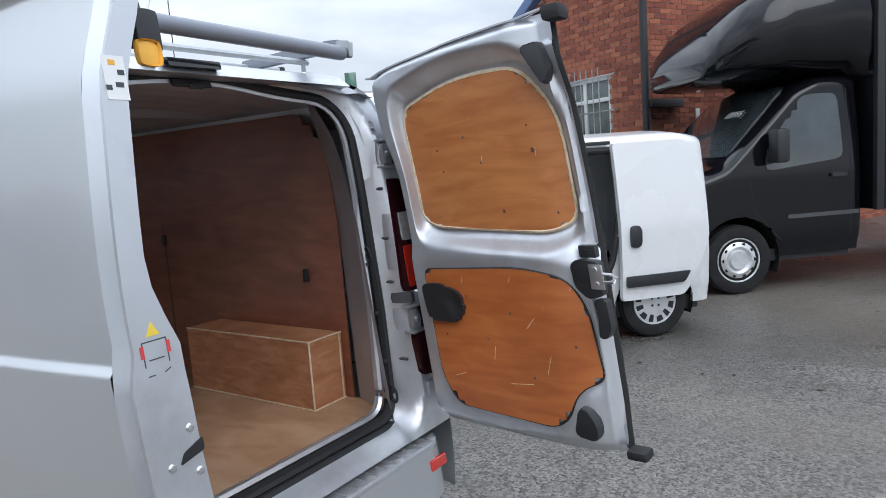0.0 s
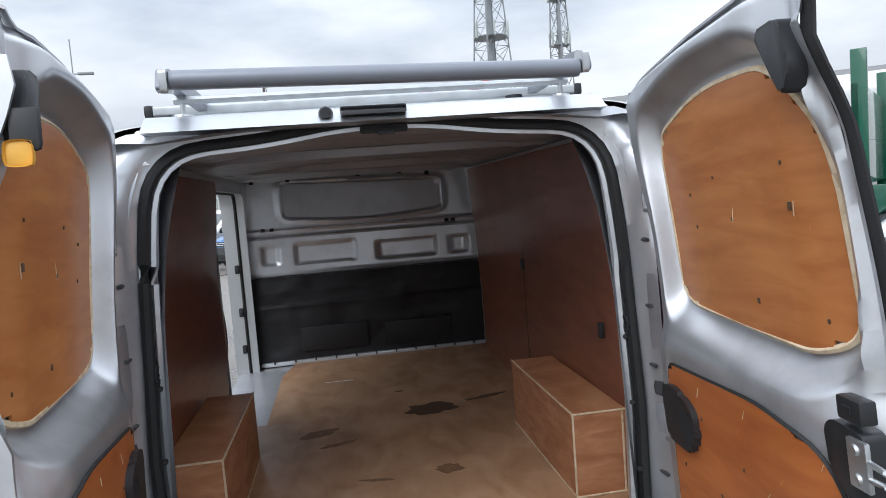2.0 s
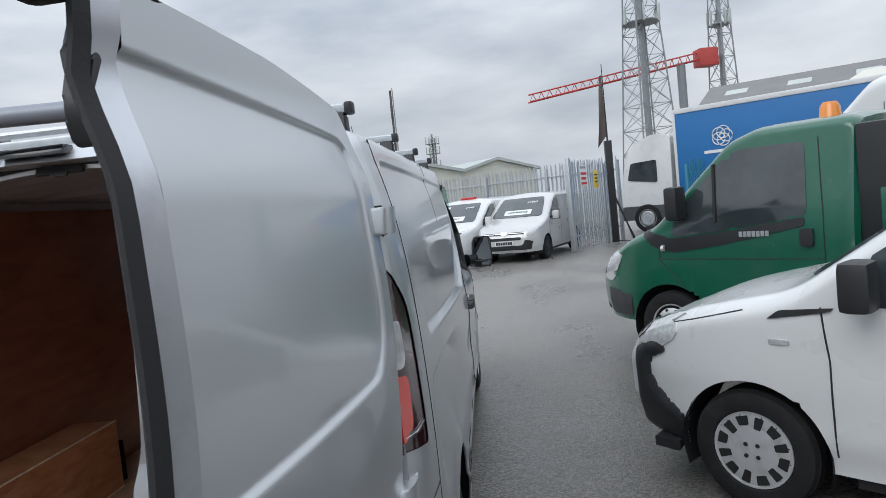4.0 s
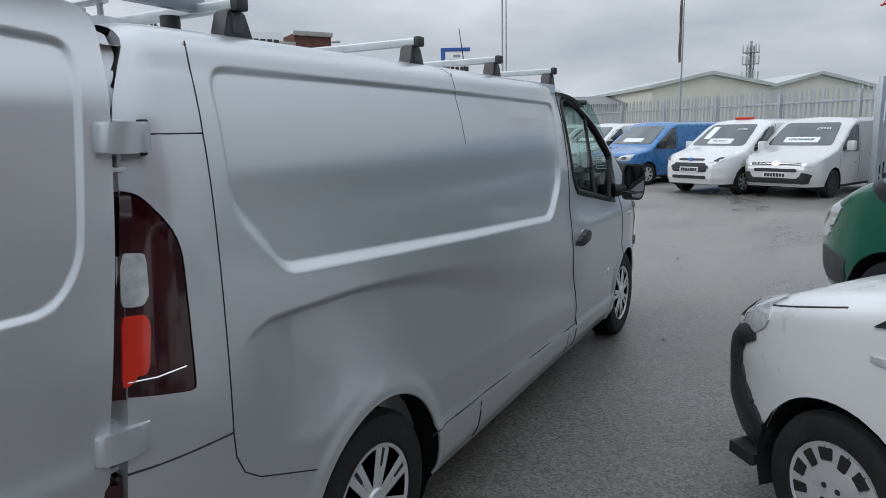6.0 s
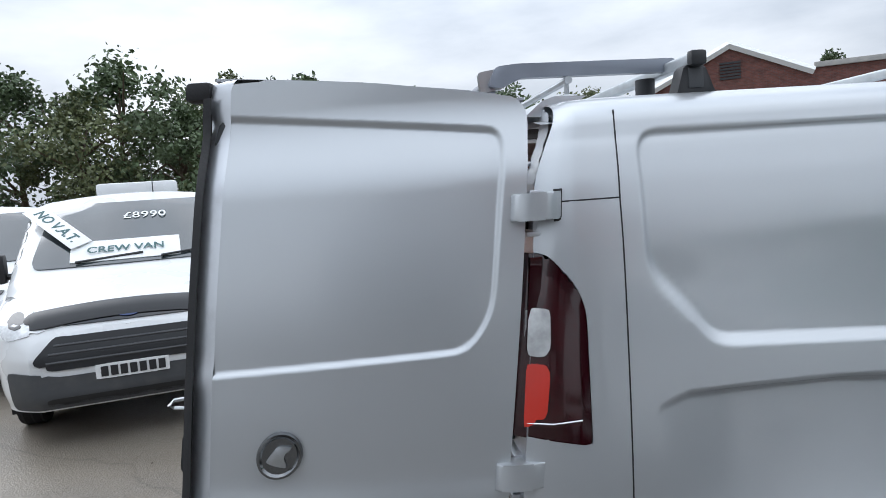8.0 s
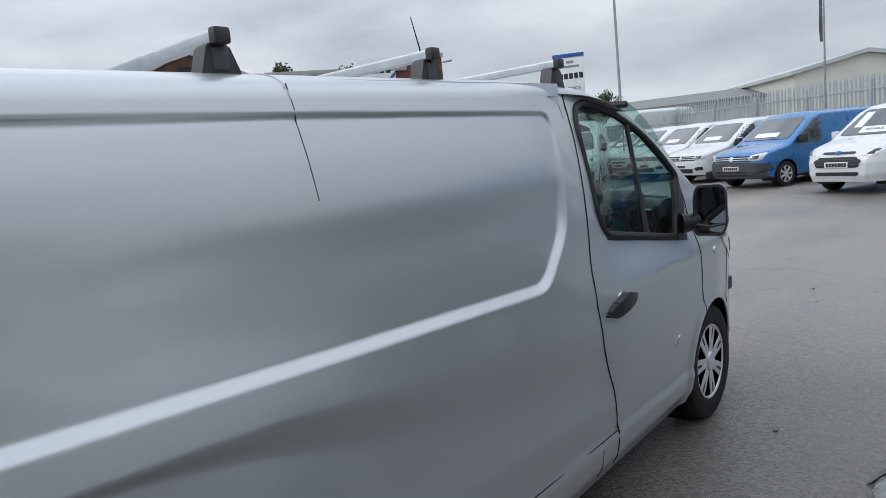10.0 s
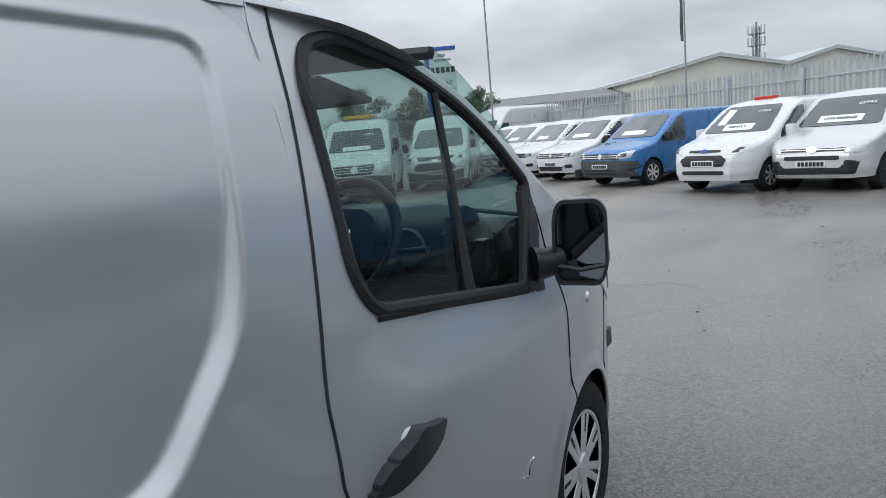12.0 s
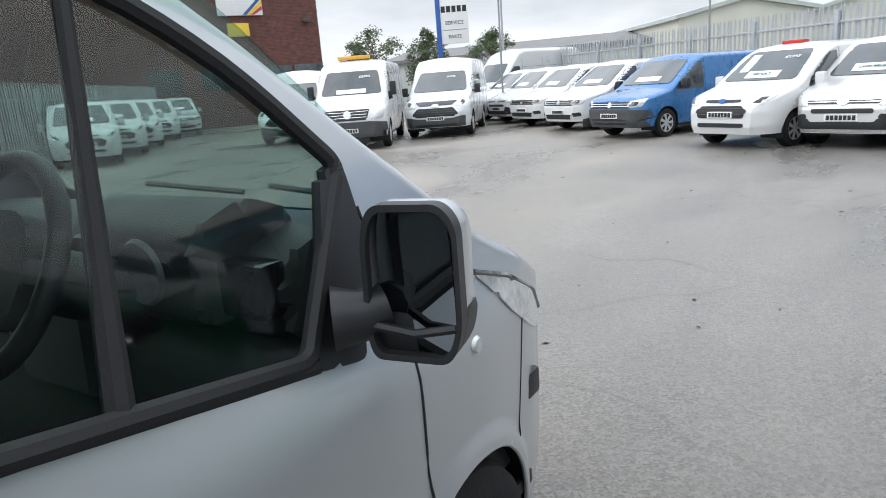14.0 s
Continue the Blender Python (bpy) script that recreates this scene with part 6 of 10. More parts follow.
def make_wheel(name, radius, width, style, parent, m, rim_mat="wheel_silver"):
    """A wheel whose outer face looks along local +x."""
    w = new(name)
    w.empty_display_size = 0.1
    w.parent = parent
    w.matrix_local = m
    rr = radius * 0.64
    bm = bmesh.new()
    lathe(bm, [(rr, 0.0), (rr + 0.012, 0.012), (radius * 0.86, 0.018), (radius * 0.955, 0.006), (radius * 0.99, -0.02), (radius, -0.05), (radius, -width + 0.04), (radius * 0.97, -width), (rr, -width)], None, 40)
    part("tyre", bm, "tyre_rubber", w)
    for k in (-0.35, 0.0, 0.35):
        bm = bmesh.new()
        lathe(bm, [(radius + 0.0015, -width / 2 + k * width - 0.006), (radius + 0.0015, -width / 2 + k * width + 0.006)], None, 40)
        part("tread_groove", bm, "black_rubber", w)
    bm = bmesh.new()
    lathe(bm, [(0.0, -0.075), (rr * 0.9, -0.075), (rr, -0.06), (rr, 0.0)], None, 32)
    part("rim_well", bm, "black_plastic", w)
    bm = bmesh.new()
    lathe(bm, [(rr * 0.90, -0.012), (rr * 0.955, 0.006), (rr * 1.0, 0.008), (rr * 1.02, -0.004), (rr * 1.02, -0.03), (rr * 0.9, -0.03)], None, 40)
    part("rim_lip", bm, rim_mat, w)
    if style == "cover8":
        for k in range(7):
            for d in (-1, 1):
                bm = bmesh.new()
                pts = [(0.045, d * 0.012 - 0.014), (0.045, d * 0.012 + 0.014), (rr * 0.94, d * 0.024 + 0.021), (rr * 0.94, d * 0.024 - 0.019)]
                prism(bm, pts, "x", -0.024, 0.004, 0.006)
                bmesh.ops.transform(bm, matrix=pose(0, 0, 0, k * 360 / 7, 0, 0), verts=bm.verts)
                part("spoke", bm, rim_mat, w)
            bm = bmesh.new()
            prism(bm, rounded([(rr * 0.62, -0.006), (rr * 0.62, 0.006), (rr * 0.92, 0.009), (rr * 0.92, -0.009)], 0.004, 3), "x", -0.006, 0.0045)
            bmesh.ops.transform(bm, matrix=pose(0, 0, 0, k * 360 / 7, 0, 0), verts=bm.verts)
            part("spoke_slot", bm, "black_rubber", w)
    elif style == "slots":
        bm = bmesh.new()
        lathe(bm, [(0.0, 0.012), (rr * 0.30, 0.014), (rr * 0.62, 0.006), (rr * 0.64, -0.02)], None, 40)
        part("cover_disc", bm, rim_mat, w)
        for k in range(12):
            bm = bmesh.new()
            a = 0.05 + 0.02 * (k % 2)
            prism(bm, [(rr * 0.58, -a * 0.55), (rr * 0.58, a * 0.55), (rr * 0.95, a * 0.78), (rr * 0.95, -a * 0.78)], "x", -0.025, 0.005, 0.006)
            bmesh.ops.transform(bm, matrix=pose(0, 0, 0, k * 30, 0, 0), verts=bm.verts)
            part("spoke", bm, rim_mat, w)
        for k in range(12):
            bm = bmesh.new()
            a = 0.022 + 0.010 * (k % 2)
            prism(bm, rounded([(rr * (0.66 if k % 2 else 0.58), -a * 0.75), (rr * (0.66 if k % 2 else 0.58), a * 0.75), (rr * 0.90, a), (rr * 0.90, -a)], 0.006, 3), "x", 0.0, 0.0095)
            bmesh.ops.transform(bm, matrix=pose(0, 0, 0, k * 30 + 15, 0, 0), verts=bm.verts)
            part("cover_slot", bm, "black_rubber", w)
        for k in range(4):
            bm = bmesh.new()
            lathe(bm, [(0.0, 0.017), (0.011, 0.017), (0.012, 0.008)], pose(0, 0.042 * math.cos(radians(45 + 90 * k)), 0.042 * math.sin(radians(45 + 90 * k))), 8)
            part("wheel_nut", bm, "black_plastic", w)
    elif style == "steel":
        bm = bmesh.new()
        lathe(bm, [(0.0, 0.02), (rr * 0.40, 0.024), (rr * 0.46, 0.0), (rr * 0.60, 0.018), (rr * 0.78, 0.008), (rr * 0.92, -0.02)], None, 40)
        part("wheel_disc", bm, rim_mat, w)
        for k in range(10):
            bm = bmesh.new()
            lathe(bm, [(0.0, 0.0), (0.018, 0.0)], None, 10)
            bmesh.ops.transform(bm, matrix=pose(0.0125, rr * 0.72 * math.cos(k * 0.628), rr * 0.72 * math.sin(k * 0.628)), verts=bm.verts)
            part("disc_hole", bm, "black_rubber", w)
    else:
        for k in range(7):
            bm = bmesh.new()
            prism(bm, [(0.03, -0.022), (0.03, 0.022), (rr * 0.94, 0.035), (rr * 0.94, -0.035)], "x", -0.02, 0.005, 0.004)
            bmesh.ops.transform(bm, matrix=pose(0, 0, 0, k * 360 / 7, 0, 0), verts=bm.verts)
            part("spoke", bm, rim_mat, w)
    bm = bmesh.new()
    lathe(bm, [(0.0, 0.014), (0.05, 0.012), (0.062, 0.0), (0.064, -0.02)], None, 20)
    part("hub_cap", bm, rim_mat if style != "black" else "black_plastic", w)
    return w


for y_, x_ in ((0.968, 0.915), (4.466, 0.880)):
    make_wheel("wheel", 0.336, 0.205, "cover8", VAN, pose(x_, y_, 0.336, 20, 0, 0))
    make_wheel("wheel", 0.336, 0.205, "cover8", VAN, pose(-x_, y_, 0.336, 0, 0, 180))

# ---- cab interior ----
bm_ = bmesh.new()
prism(bm_, rounded([(4.12, 0.50), (4.10, 0.98), (4.16, 1.10), (4.40, 1.14), (4.82, 1.125), (4.9, 0.5)], [0, 0.08, 0.08, 0.1, 0, 0]), "x", -0.84, 0.84, 0.02)
prism(bm_, rounded([(4.20, 1.08), (4.12, 1.16), (4.14, 1.27), (4.30, 1.315), (4.50, 1.295), (4.66, 1.20), (4.68, 1.08)], [0, 0.04, 0.05, 0.1, 0.08, 0.03, 0]), "x", -0.74, 0.74, 0.04)
part("dashboard", bm_, "dash_plastic", VAN, "dark moulded dashboard")
bm_ = bmesh.new()
prism(bm_, rounded([(4.03, 1.16), (4.04, 1.34), (4.18, 1.385), (4.32, 1.33), (4.30, 1.14)], 0.04), "x", 0.22, 0.62, 0.03)
part("instrument_hood", bm_, "dash_plastic", VAN)
bm_ = bmesh.new()
prism(bm_, rounded([(4.05, 0.92), (4.065, 1.22), (4.14, 1.27), (4.14, 0.92)], 0.02), "x", -0.12, 0.16, 0.012)
part("radio_console", bm_, "dash_grey", VAN)
for x, z in ((0.67, 1.22), (-0.22, 1.22)):
    bm_ = bmesh.new()
    box(bm_, (x - 0.065, 4.095, z - 0.055), (x + 0.065, 4.16, z + 0.055), 0.015)
    part("air_vent", bm_, "black_gloss", VAN)
SW = pose(0.40, 3.82, 1.325, 64, 0, 0)
bm_ = bmesh.new()
tube(bm_, [SW @ Vector((0.185 * math.cos(a), 0.185 * math.sin(a), 0)) for a in [2 * math.pi * i / 36 for i in range(36)]], 0.019, 10, closed=True)
part("steering_wheel", bm_, "black_plastic", VAN, "black steering wheel")
bm_ = bmesh.new()
prism(bm_, rounded([(-0.105, -0.10), (0.105, -0.10), (0.125, 0.03), (0.07, 0.095), (-0.07, 0.095), (-0.125, 0.03)], 0.03), "z", -0.045, 0.012, 0.014)
for a in (0, 180, 240, 300):
    box(bm_, (0.05, -0.02, -0.012), (0.18, 0.02, 0.008), 0.004, pose(0, 0, 0, 0, 0, a))
bmesh.ops.transform(bm_, matrix=SW, verts=bm_.verts)
part("wheel_boss", bm_, "dash_plastic", VAN)
bm_ = bmesh.new()
tube(bm_, [SW @ Vector((0.028 * math.cos(a), 0.034 * math.sin(a), 0.016)) for a in [2 * math.pi * i / 16 for i in range(16)]], 0.004, 6, closed=True)
part("wheel_emblem", bm_, "chrome", VAN)
for x_ in (0.31, 0.49):
    bm_ = bmesh.new()
    lathe(bm_, [(0.0, 0.004), (0.052, 0.004), (0.060, 0.010), (0.066, 0.0)], pose(x_, 4.028, 1.262, 0, 0, -90), 24)
    part("dial", bm_, "dash_grey", VAN)
for x_, dx in ((0.52, 0.11), (0.28, -0.11)):
    bm_ = bmesh.new()
    tube(bm_, [(x_, 3.91, 1.27), (x_ + dx, 3.87, 1.285), (x_ + dx * 1.35, 3.86, 1.288)], [0.008, 0.010, 0.012], 8)
    part("column_stalk", bm_, "dash_plastic", VAN)
bm_ = bmesh.new()
tube(bm_, [(0.40, 4.10, 1.17), (0.40, 3.86, 1.30)], [0.07, 0.06], 14)
part("column_shroud", bm_, "dash_plastic", VAN)
for x0_, x1_ in ((0.16, 0.68), (-0.78, 0.02)):
    bm_ = bmesh.new()
    box(bm_, (x0_, 3.33, 0.55), (x1_, 3.80, 0.74), 0.05)
    part("seat_cushion", bm_, "seat_cloth", VAN)
    bm_ = bmesh.new()
    prism(bm_, rounded([(3.28, 0.66), (3.42, 0.70), (3.34, 1.32), (3.20, 1.30)], 0.05), "x", x0_, x1_, 0.03)
    part("seat_back", bm_, "seat_cloth", VAN)
    bm_ = bmesh.new()
    box(bm_, ((x0_ + x1_) / 2 - 0.13, 3.20, 1.36), ((x0_ + x1_) / 2 + 0.13, 3.29, 1.54), 0.04)
    part("head_rest", bm_, "seat_cloth", VAN)
bm_ = bmesh.new()
box(bm_, (-0.86, 3.0, 0.40), (0.86, 4.9, 0.44))
part("cab_floor", bm_, "dash_plastic", VAN)
bm_ = bmesh.new()
sheet(bm_, steps(-0.78, 0.78, 0.12), steps(3.0, 3.76, 0.08), lambda x, y: (x, y, soft_table(ROOF, y, 0.09) - 0.05 - 0.03 * (x / 0.8) ** 2))
part("headlining", bm_, "headlining", VAN)
bm_ = bmesh.new()
sheet(bm_, steps(-0.86, 0.86, 0.2), steps(0.5, 1.92, 0.2), lambda x, z: (math.copysign(min(abs(x), flank(3.18, min(z, 1.85)) - 0.03), x), 3.17, min(z, 1.88)), thick=(0, 0.01, 0))
part("cab_back", bm_, "dash_grey", VAN)
bm_ = bmesh.new()
sheet(bm_, steps(3.05, 4.2, 0.08), steps(0.45, 1.14, 0.08), lambda y, z: (0.85, y, min(z, 1.25 - 0.16 * (y - 3.3))))
part("door_card", bm_, "dash_plastic", CABDOOR)
bm_ = bmesh.new()
box(bm_, (0.76, 3.35, 0.86), (0.86, 3.95, 0.94), 0.03)
part("arm_rest", bm_, "dash_grey", CABDOOR)
bm_ = bmesh.new()
prism(bm_, rounded([(3.56, 1.775), (3.78, 1.72), (3.785, 1.735), (3.565, 1.79)], 0.004), "x", 0.18, 0.58)
part("sun_visor", bm_, "dash_grey", VAN)
for x in (0.05, 0.60):
    bm_ = bmesh.new()
    tube(bm_, [Vector(screen_point(x, 4.66)) + Vector((0, 0.02, 0.02)), Vector(screen_point(x - 0.35, 4.60)) + Vector((0, 0, 0.02))], 0.009, 6)
    part("wiper", bm_, "black_plastic", VAN)

# ---- other vehicles ----
from mathutils.bvhtree import BVHTree


class Shape:
    """A vehicle's outline: lengths run back from the nose, which is at local y = 0; it faces local +y."""

    def __init__(self, length, half, top, nose=0.55, waist=1.0, lean=0.13, sill=0.26, tail=0.12, crown=0.05, round_top=0.16, nose_pow=2.6, front=()):
        self.length, self.half, self.top, self.nose, self.waist, self.lean = length, half, top, nose, waist, lean
        self.sill, self.tail, self.crown, self.round_top, self.nose_pow = sill, tail, crown, round_top, nose_pow
        self.front = front

    def width(self, d):
        w = 1.0
        if d < self.nose:
            t = 1 - d / self.nose
            w = 1 - 0.30 * t ** self.nose_pow
        e = self.length - d
        if e < self.tail:
            w *= 1 - 0.05 * (1 - e / self.tail) ** 2
        return self.half * w

    def ring(self, d, n_side=26, n_top=14):
        """Points from the sill up the right side to the middle of the top."""
        zt = soft_table(self.top, d, 0.05)
        w = self.width(d)
        r = min(self.round_top, 0.45 * (zt - self.sill), 0.35 * zt)
        zs = zt - r
        pts = []
        for i in range(n_side + 1):
            z = self.sill + (zs - self.sill) * i / n_side
            x = w - self.lean * max(0.0, z - self.waist) ** 1.25 - 0.035 * smoothstep(self.sill + 0.2, self.sill, z) - 0.012 * smoothstep(0.7, 0.45, z)
            pts.append((x, z))
        xs = pts[-1][0]
        e = min(r * 1.15, xs * 0.45)
        for i in range(1, n_top + 1):
            t = i / n_top
            if t <= 0.5:
                a = t / 0.5 * math.pi / 2
                pts.append((xs - e * (1 - math.cos(a)), zs + (r - self.crown) * math.sin(a)))
            else:
                u = (t - 0.5) / 0.5
                pts.append(((xs - e) * (1 - u), zt - self.crown * (1 - u) ** 2))
        return pts

    def setback(self, d, z):
        """How far the front lies back at a height, so that the nose is not a flat wall."""
        if d > 1.1 or not self.front:
            return 0.0
        return lerp_table(self.front, z) * (1 - d / 1.1) ** 2


def body_mesh(shape, arches, cell=0.05):
    """The vehicle's closed body with its wheel arches cut out. Returns the bmesh."""
    bm = bmesh.new()
    ds = [0.0, 0.015, 0.04, 0.08] + steps(0.12, shape.length - 0.06, cell) + [shape.length - 0.03, shape.length]
    rings, state = [], []
    for d in ds:
        row, st = [], []
        half_ring = shape.ring(d)
        for side in (1, -1):
            seq = half_ring if side > 0 else half_ring[:-1][::-1]
            for x, z in seq:
                y = -d - shape.setback(d, z)
                s, q = 2, (y, z)
                if x > shape.half * 0.5 and z < 1.1:
                    for cd, cz, r in arches:
                        dist = math.hypot(y + cd, z - cz)
                        if dist < r:
                            if dist > r - cell * 0.9:
                                k = r / dist
                                s, q = 1, (-cd + (y + cd) * k, cz + (z - cz) * k)
                            else:
                                s = 0
                        elif dist < r + cell * 0.25:
                            k = r / dist
                            s, q = 1, (-cd + (y + cd) * k, cz + (z - cz) * k)
                row.append(bm.verts.new((x * side, q[0], q[1])) if s else None)
                st.append(s)
        rings.append(row)
        state.append(st)
    m = len(rings[0])
    for i in range(len(ds) - 1):
        for j in range(m - 1):
            c = [(i, j), (i + 1, j), (i + 1, j + 1), (i, j + 1)]
            if any(state[a][b] == 0 for a, b in c):
                continue
            vs = [rings[a][b] for a, b in c]
            if all(state[a][b] == 1 for a, b in c):
                my, mz = sum(v.co.y for v in vs) / 4, sum(v.co.z for v in vs) / 4
                if any(math.hypot(my + cd, mz - cz) < r for cd, cz, r in arches):
                    continue
            face(bm, vs)
    for row in (rings[0], rings[-1]):
        for j in range(m // 2):
            a, b, c, d = row[j], row[j + 1], row[m - 2 - j], row[m - 1 - j]
            if b is c or b is d:
                continue
            face(bm, (a, b, c, d) if b is not c else (a, b, d))
    loose = [v for v in bm.verts if not v.link_faces]
    bmesh.ops.delete(bm, geom=loose, context="VERTS")
    return bm


def onto(tree, view, a, b):
    """The surface point and normal met from the front (a: x, b: z), the side (a: y, b: z; view "+x" or "-x") or above (a: x, b: y)."""
    if view == "front":
        hit = tree.ray_cast(Vector((a, 3, b)), Vector((0, -1, 0)))
        alt = Vector((a, 0, b))
    elif view == "back":
        hit = tree.ray_cast(Vector((a, -20, b)), Vector((0, 1, 0)))
        alt = Vector((a, -5, b))
    elif view == "+x":
        hit = tree.ray_cast(Vector((3, a, b)), Vector((-1, 0, 0)))
        alt = Vector((0.8, a, b))
    elif view == "-x":
        hit = tree.ray_cast(Vector((-3, a, b)), Vector((1, 0, 0)))
        alt = Vector((-0.8, a, b))
    else:
        hit = tree.ray_cast(Vector((a, b, 6)), Vector((0, 0, -1)))
        alt = Vector((a, b, 1))
    if hit[0] is None:
        return alt, Vector((0, 0, 1))
    n = hit[1]
    out = {"front": Vector((0, 1, 0)), "back": Vector((0, -1, 0)), "+x": Vector((1, 0, 0)), "-x": Vector((-1, 0, 0))}.get(view, Vector((0, 0, 1)))
    if n.dot(out) < 0:
        n = -n
    return hit[0], n


def patch(tree, view, poly, name, material, parent, off=0.006, cell=0.06, thick=0.02, label="", bulge=0.0):
    """A piece that follows the body: glass, lamp, grille, trim or plate."""
    ol = Outline(poly)
    bm = bmesh.new()
    nu = max(2, round((ol.hi[0] - ol.lo[0]) / cell))
    nv = max(2, round((ol.hi[1] - ol.lo[1]) / cell))
    us = [ol.lo[0] + (ol.hi[0] - ol.lo[0]) * i / nu for i in range(nu + 1)]
    vs = [ol.lo[1] + (ol.hi[1] - ol.lo[1]) * i / nv for i in range(nv + 1)]
    normals = {}

    def place(u, v):
        p, n = onto(tree, view, u, v)
        lift = off
        if bulge:
            lift += bulge * smoothstep(0.0, 0.04, -ol(u, v))
        q = p + n * lift
        normals[round(u, 5), round(v, 5)] = n
        return q

    sheet(bm, us, vs, place, ol, thick=lambda u, v: -normals[round(u, 5), round(v, 5)] * (thick + off))
    if not bm.faces:
        bm.free()
        return None
    return part(name, bm, material, parent, label, angle=50)


def strip(tree, view, pts, name, material, parent, r=0.006, off=0.0):
    bm = bmesh.new()
    fine = []
    for (a, b), (c, d) in zip(pts, pts[1:]):
        n = max(1, round(math.hypot(c - a, d - b) / 0.06))
        fine += [(a + (c - a) * i / n, b + (d - b) * i / n) for i in range(n)]
    fine.append(pts[-1])
    co = []
    for a, b in fine:
        p, n = onto(tree, view, a, b)
        co.append(p + n * off)
    tube(bm, co, r, 6)
    return part(name, bm, material, parent)


def mirror_poly(poly):
    return [(-x, z) for x, z in poly][::-1]


def bars(tree, x, z, w, h, n, parent, material="sign_black", name="mark", view="front", gap=0.25, off=0.012, cell=0.2):
    """A row of plain bars in place of characters."""
    step = w / n
    for i in range(n):
        a = x - w / 2 + i * step + step * gap / 2
        patch(tree, view, rect(a, z - h / 2, a + step * (1 - gap), z + h / 2), name, material, parent, off, cell, 0.004)


def vehicle(name, label, category, m, shape, paint, arches, wheel_r, wheel_style, spec, group=""):
    """A van from its outline and a table of its pieces; spec keys: screen, side, grilles, lamps, bumper, plate, extras."""
    v = thing(name, label, category, m, group)
    bm = body_mesh(shape, arches, spec.get("cell", 0.055))
    tree = BVHTree.FromBMesh(bm)
    part("body", bm, paint, v, angle=32)
    L = shape.length
    if "screen" in spec:
        patch(tree, "front", spec["screen"], "windscreen", spec.get("glass", "window_dark"), v, 0.012, 0.05, 0.02)
    for view in ("+x", "-x"):
        for poly in spec.get("side", ()):
            patch(tree, view, poly, "side_window", "window_dark", v, 0.006, 0.07)
        for poly, mt in spec.get("side_trim", ()):
            patch(tree, view, poly, "side_trim", mt, v, 0.008, 0.035)
        for line in spec.get("seams", ()):
            strip(tree, view, line, "shut_line", "black_rubber", v, 0.005, -0.001)
        for poly in spec.get("handles", ()):
            patch(tree, view, poly, "door_handle", spec.get("handle_mat", "black_plastic"), v, 0.03, 0.05)
        if "mirror" in spec:
            y, z = spec["mirror"]
            s = 1 if view == "+x" else -1
            p, n = onto(tree, view, y, z)
            bm = bmesh.new()
            box(bm, (p.x + s * 0.05, y - 0.06, z - 0.06), (p.x + s * 0.22, y + 0.07, z + spec.get("mirror_h", 0.16)), 0.035)
            part("door_mirror", bm, spec.get("mirror_mat", "black_plastic"), v)
            bm = bmesh.new()
            tube(bm, [p, p + Vector((s * 0.10, 0.0, 0.0))], 0.03, 6)
            part("mirror_stalk", bm, "black_plastic", v)
    for poly, mt in spec.get("front", ()):
        patch(tree, "front", poly, "front_trim", mt, v, 0.012, 0.04, 0.02)
        if min(p[0] for p in poly) > 0.02:
            patch(tree, "front", mirror_poly(poly), "front_trim", mt, v, 0.006, 0.06, 0.02)
    for poly in spec.get("lamps", ()):
        patch(tree, "front", poly, "head_lamp", "clear_lens", v, 0.008, 0.05, 0.03, bulge=0.012)
        patch(tree, "front", mirror_poly(poly), "head_lamp", "clear_lens", v, 0.008, 0.05, 0.03, bulge=0.012)
    for poly in spec.get("lamp_cores", ()):
        patch(tree, "front", poly, "lamp_core", "black_gloss", v, 0.022, 0.05, 0.01)
        patch(tree, "front", mirror_poly(poly), "lamp_core", "black_gloss", v, 0.022, 0.05, 0.01)
    for x0, x1, z, mt in spec.get("slats", ()):
        strip(tree, "front", [(x0, z), ((x0 + x1) / 2, z), (x1, z)], "grille_slat", mt, v, 0.011, 0.010)
    if "plate" in spec:
        x, z = spec["plate"]
        patch(tree, "front", rect(x - 0.26, z - 0.056, x + 0.26, z + 0.056, 0.01), "number_plate", "sign_white", v, 0.022, 0.1, 0.03)
        bars(tree, x - 0.005, z, 0.47, 0.075, 7, v, "sign_black", "plate_mark", off=0.030)
    if "badge" in spec:
        x, z, w, h, mt = spec["badge"]
        patch(tree, "front", [(x + w * math.cos(a), z + h * math.sin(a)) for a in [2 * math.pi * i / 20 for i in range(20)]], "badge", mt, v, 0.02, 0.04, 0.02)
    for kind, x, z, w, h, text in spec.get("signs", ()):
        sg = patch(tree, "front", rect(x - w / 2, z - h / 2, x + w / 2, z + h / 2, 0.01), "screen_sign", "sign_white", v, 0.020, 0.1, 0.006)
        p, n = onto(tree, "front", x, z)
        lean = math.degrees(math.atan2(n.z, n.y))
        mt = "sign_text"
        if text:
            q = p + n * 0.030
            lettering("sign_word", text, h * 0.74, pose(q.x, q.y, q.z, 0, 0, 180) @ pose(0, 0, 0, 90 - lean, 0, 0), mt, v, 0.001, 1.0, 0.002)
    for x, z, size, text in spec.get("prices", ()):
        p, n = onto(tree, "front", x, z)
        lean = math.degrees(math.atan2(n.z, n.y))
        q = p + n * 0.020
        lettering("screen_price", text, size, pose(q.x, q.y, q.z, 0, 0, 180) @ pose(0, 0, 0, 90 - lean, 0, 0), "sign_white", v, 0.001, 1.05, 0.001)
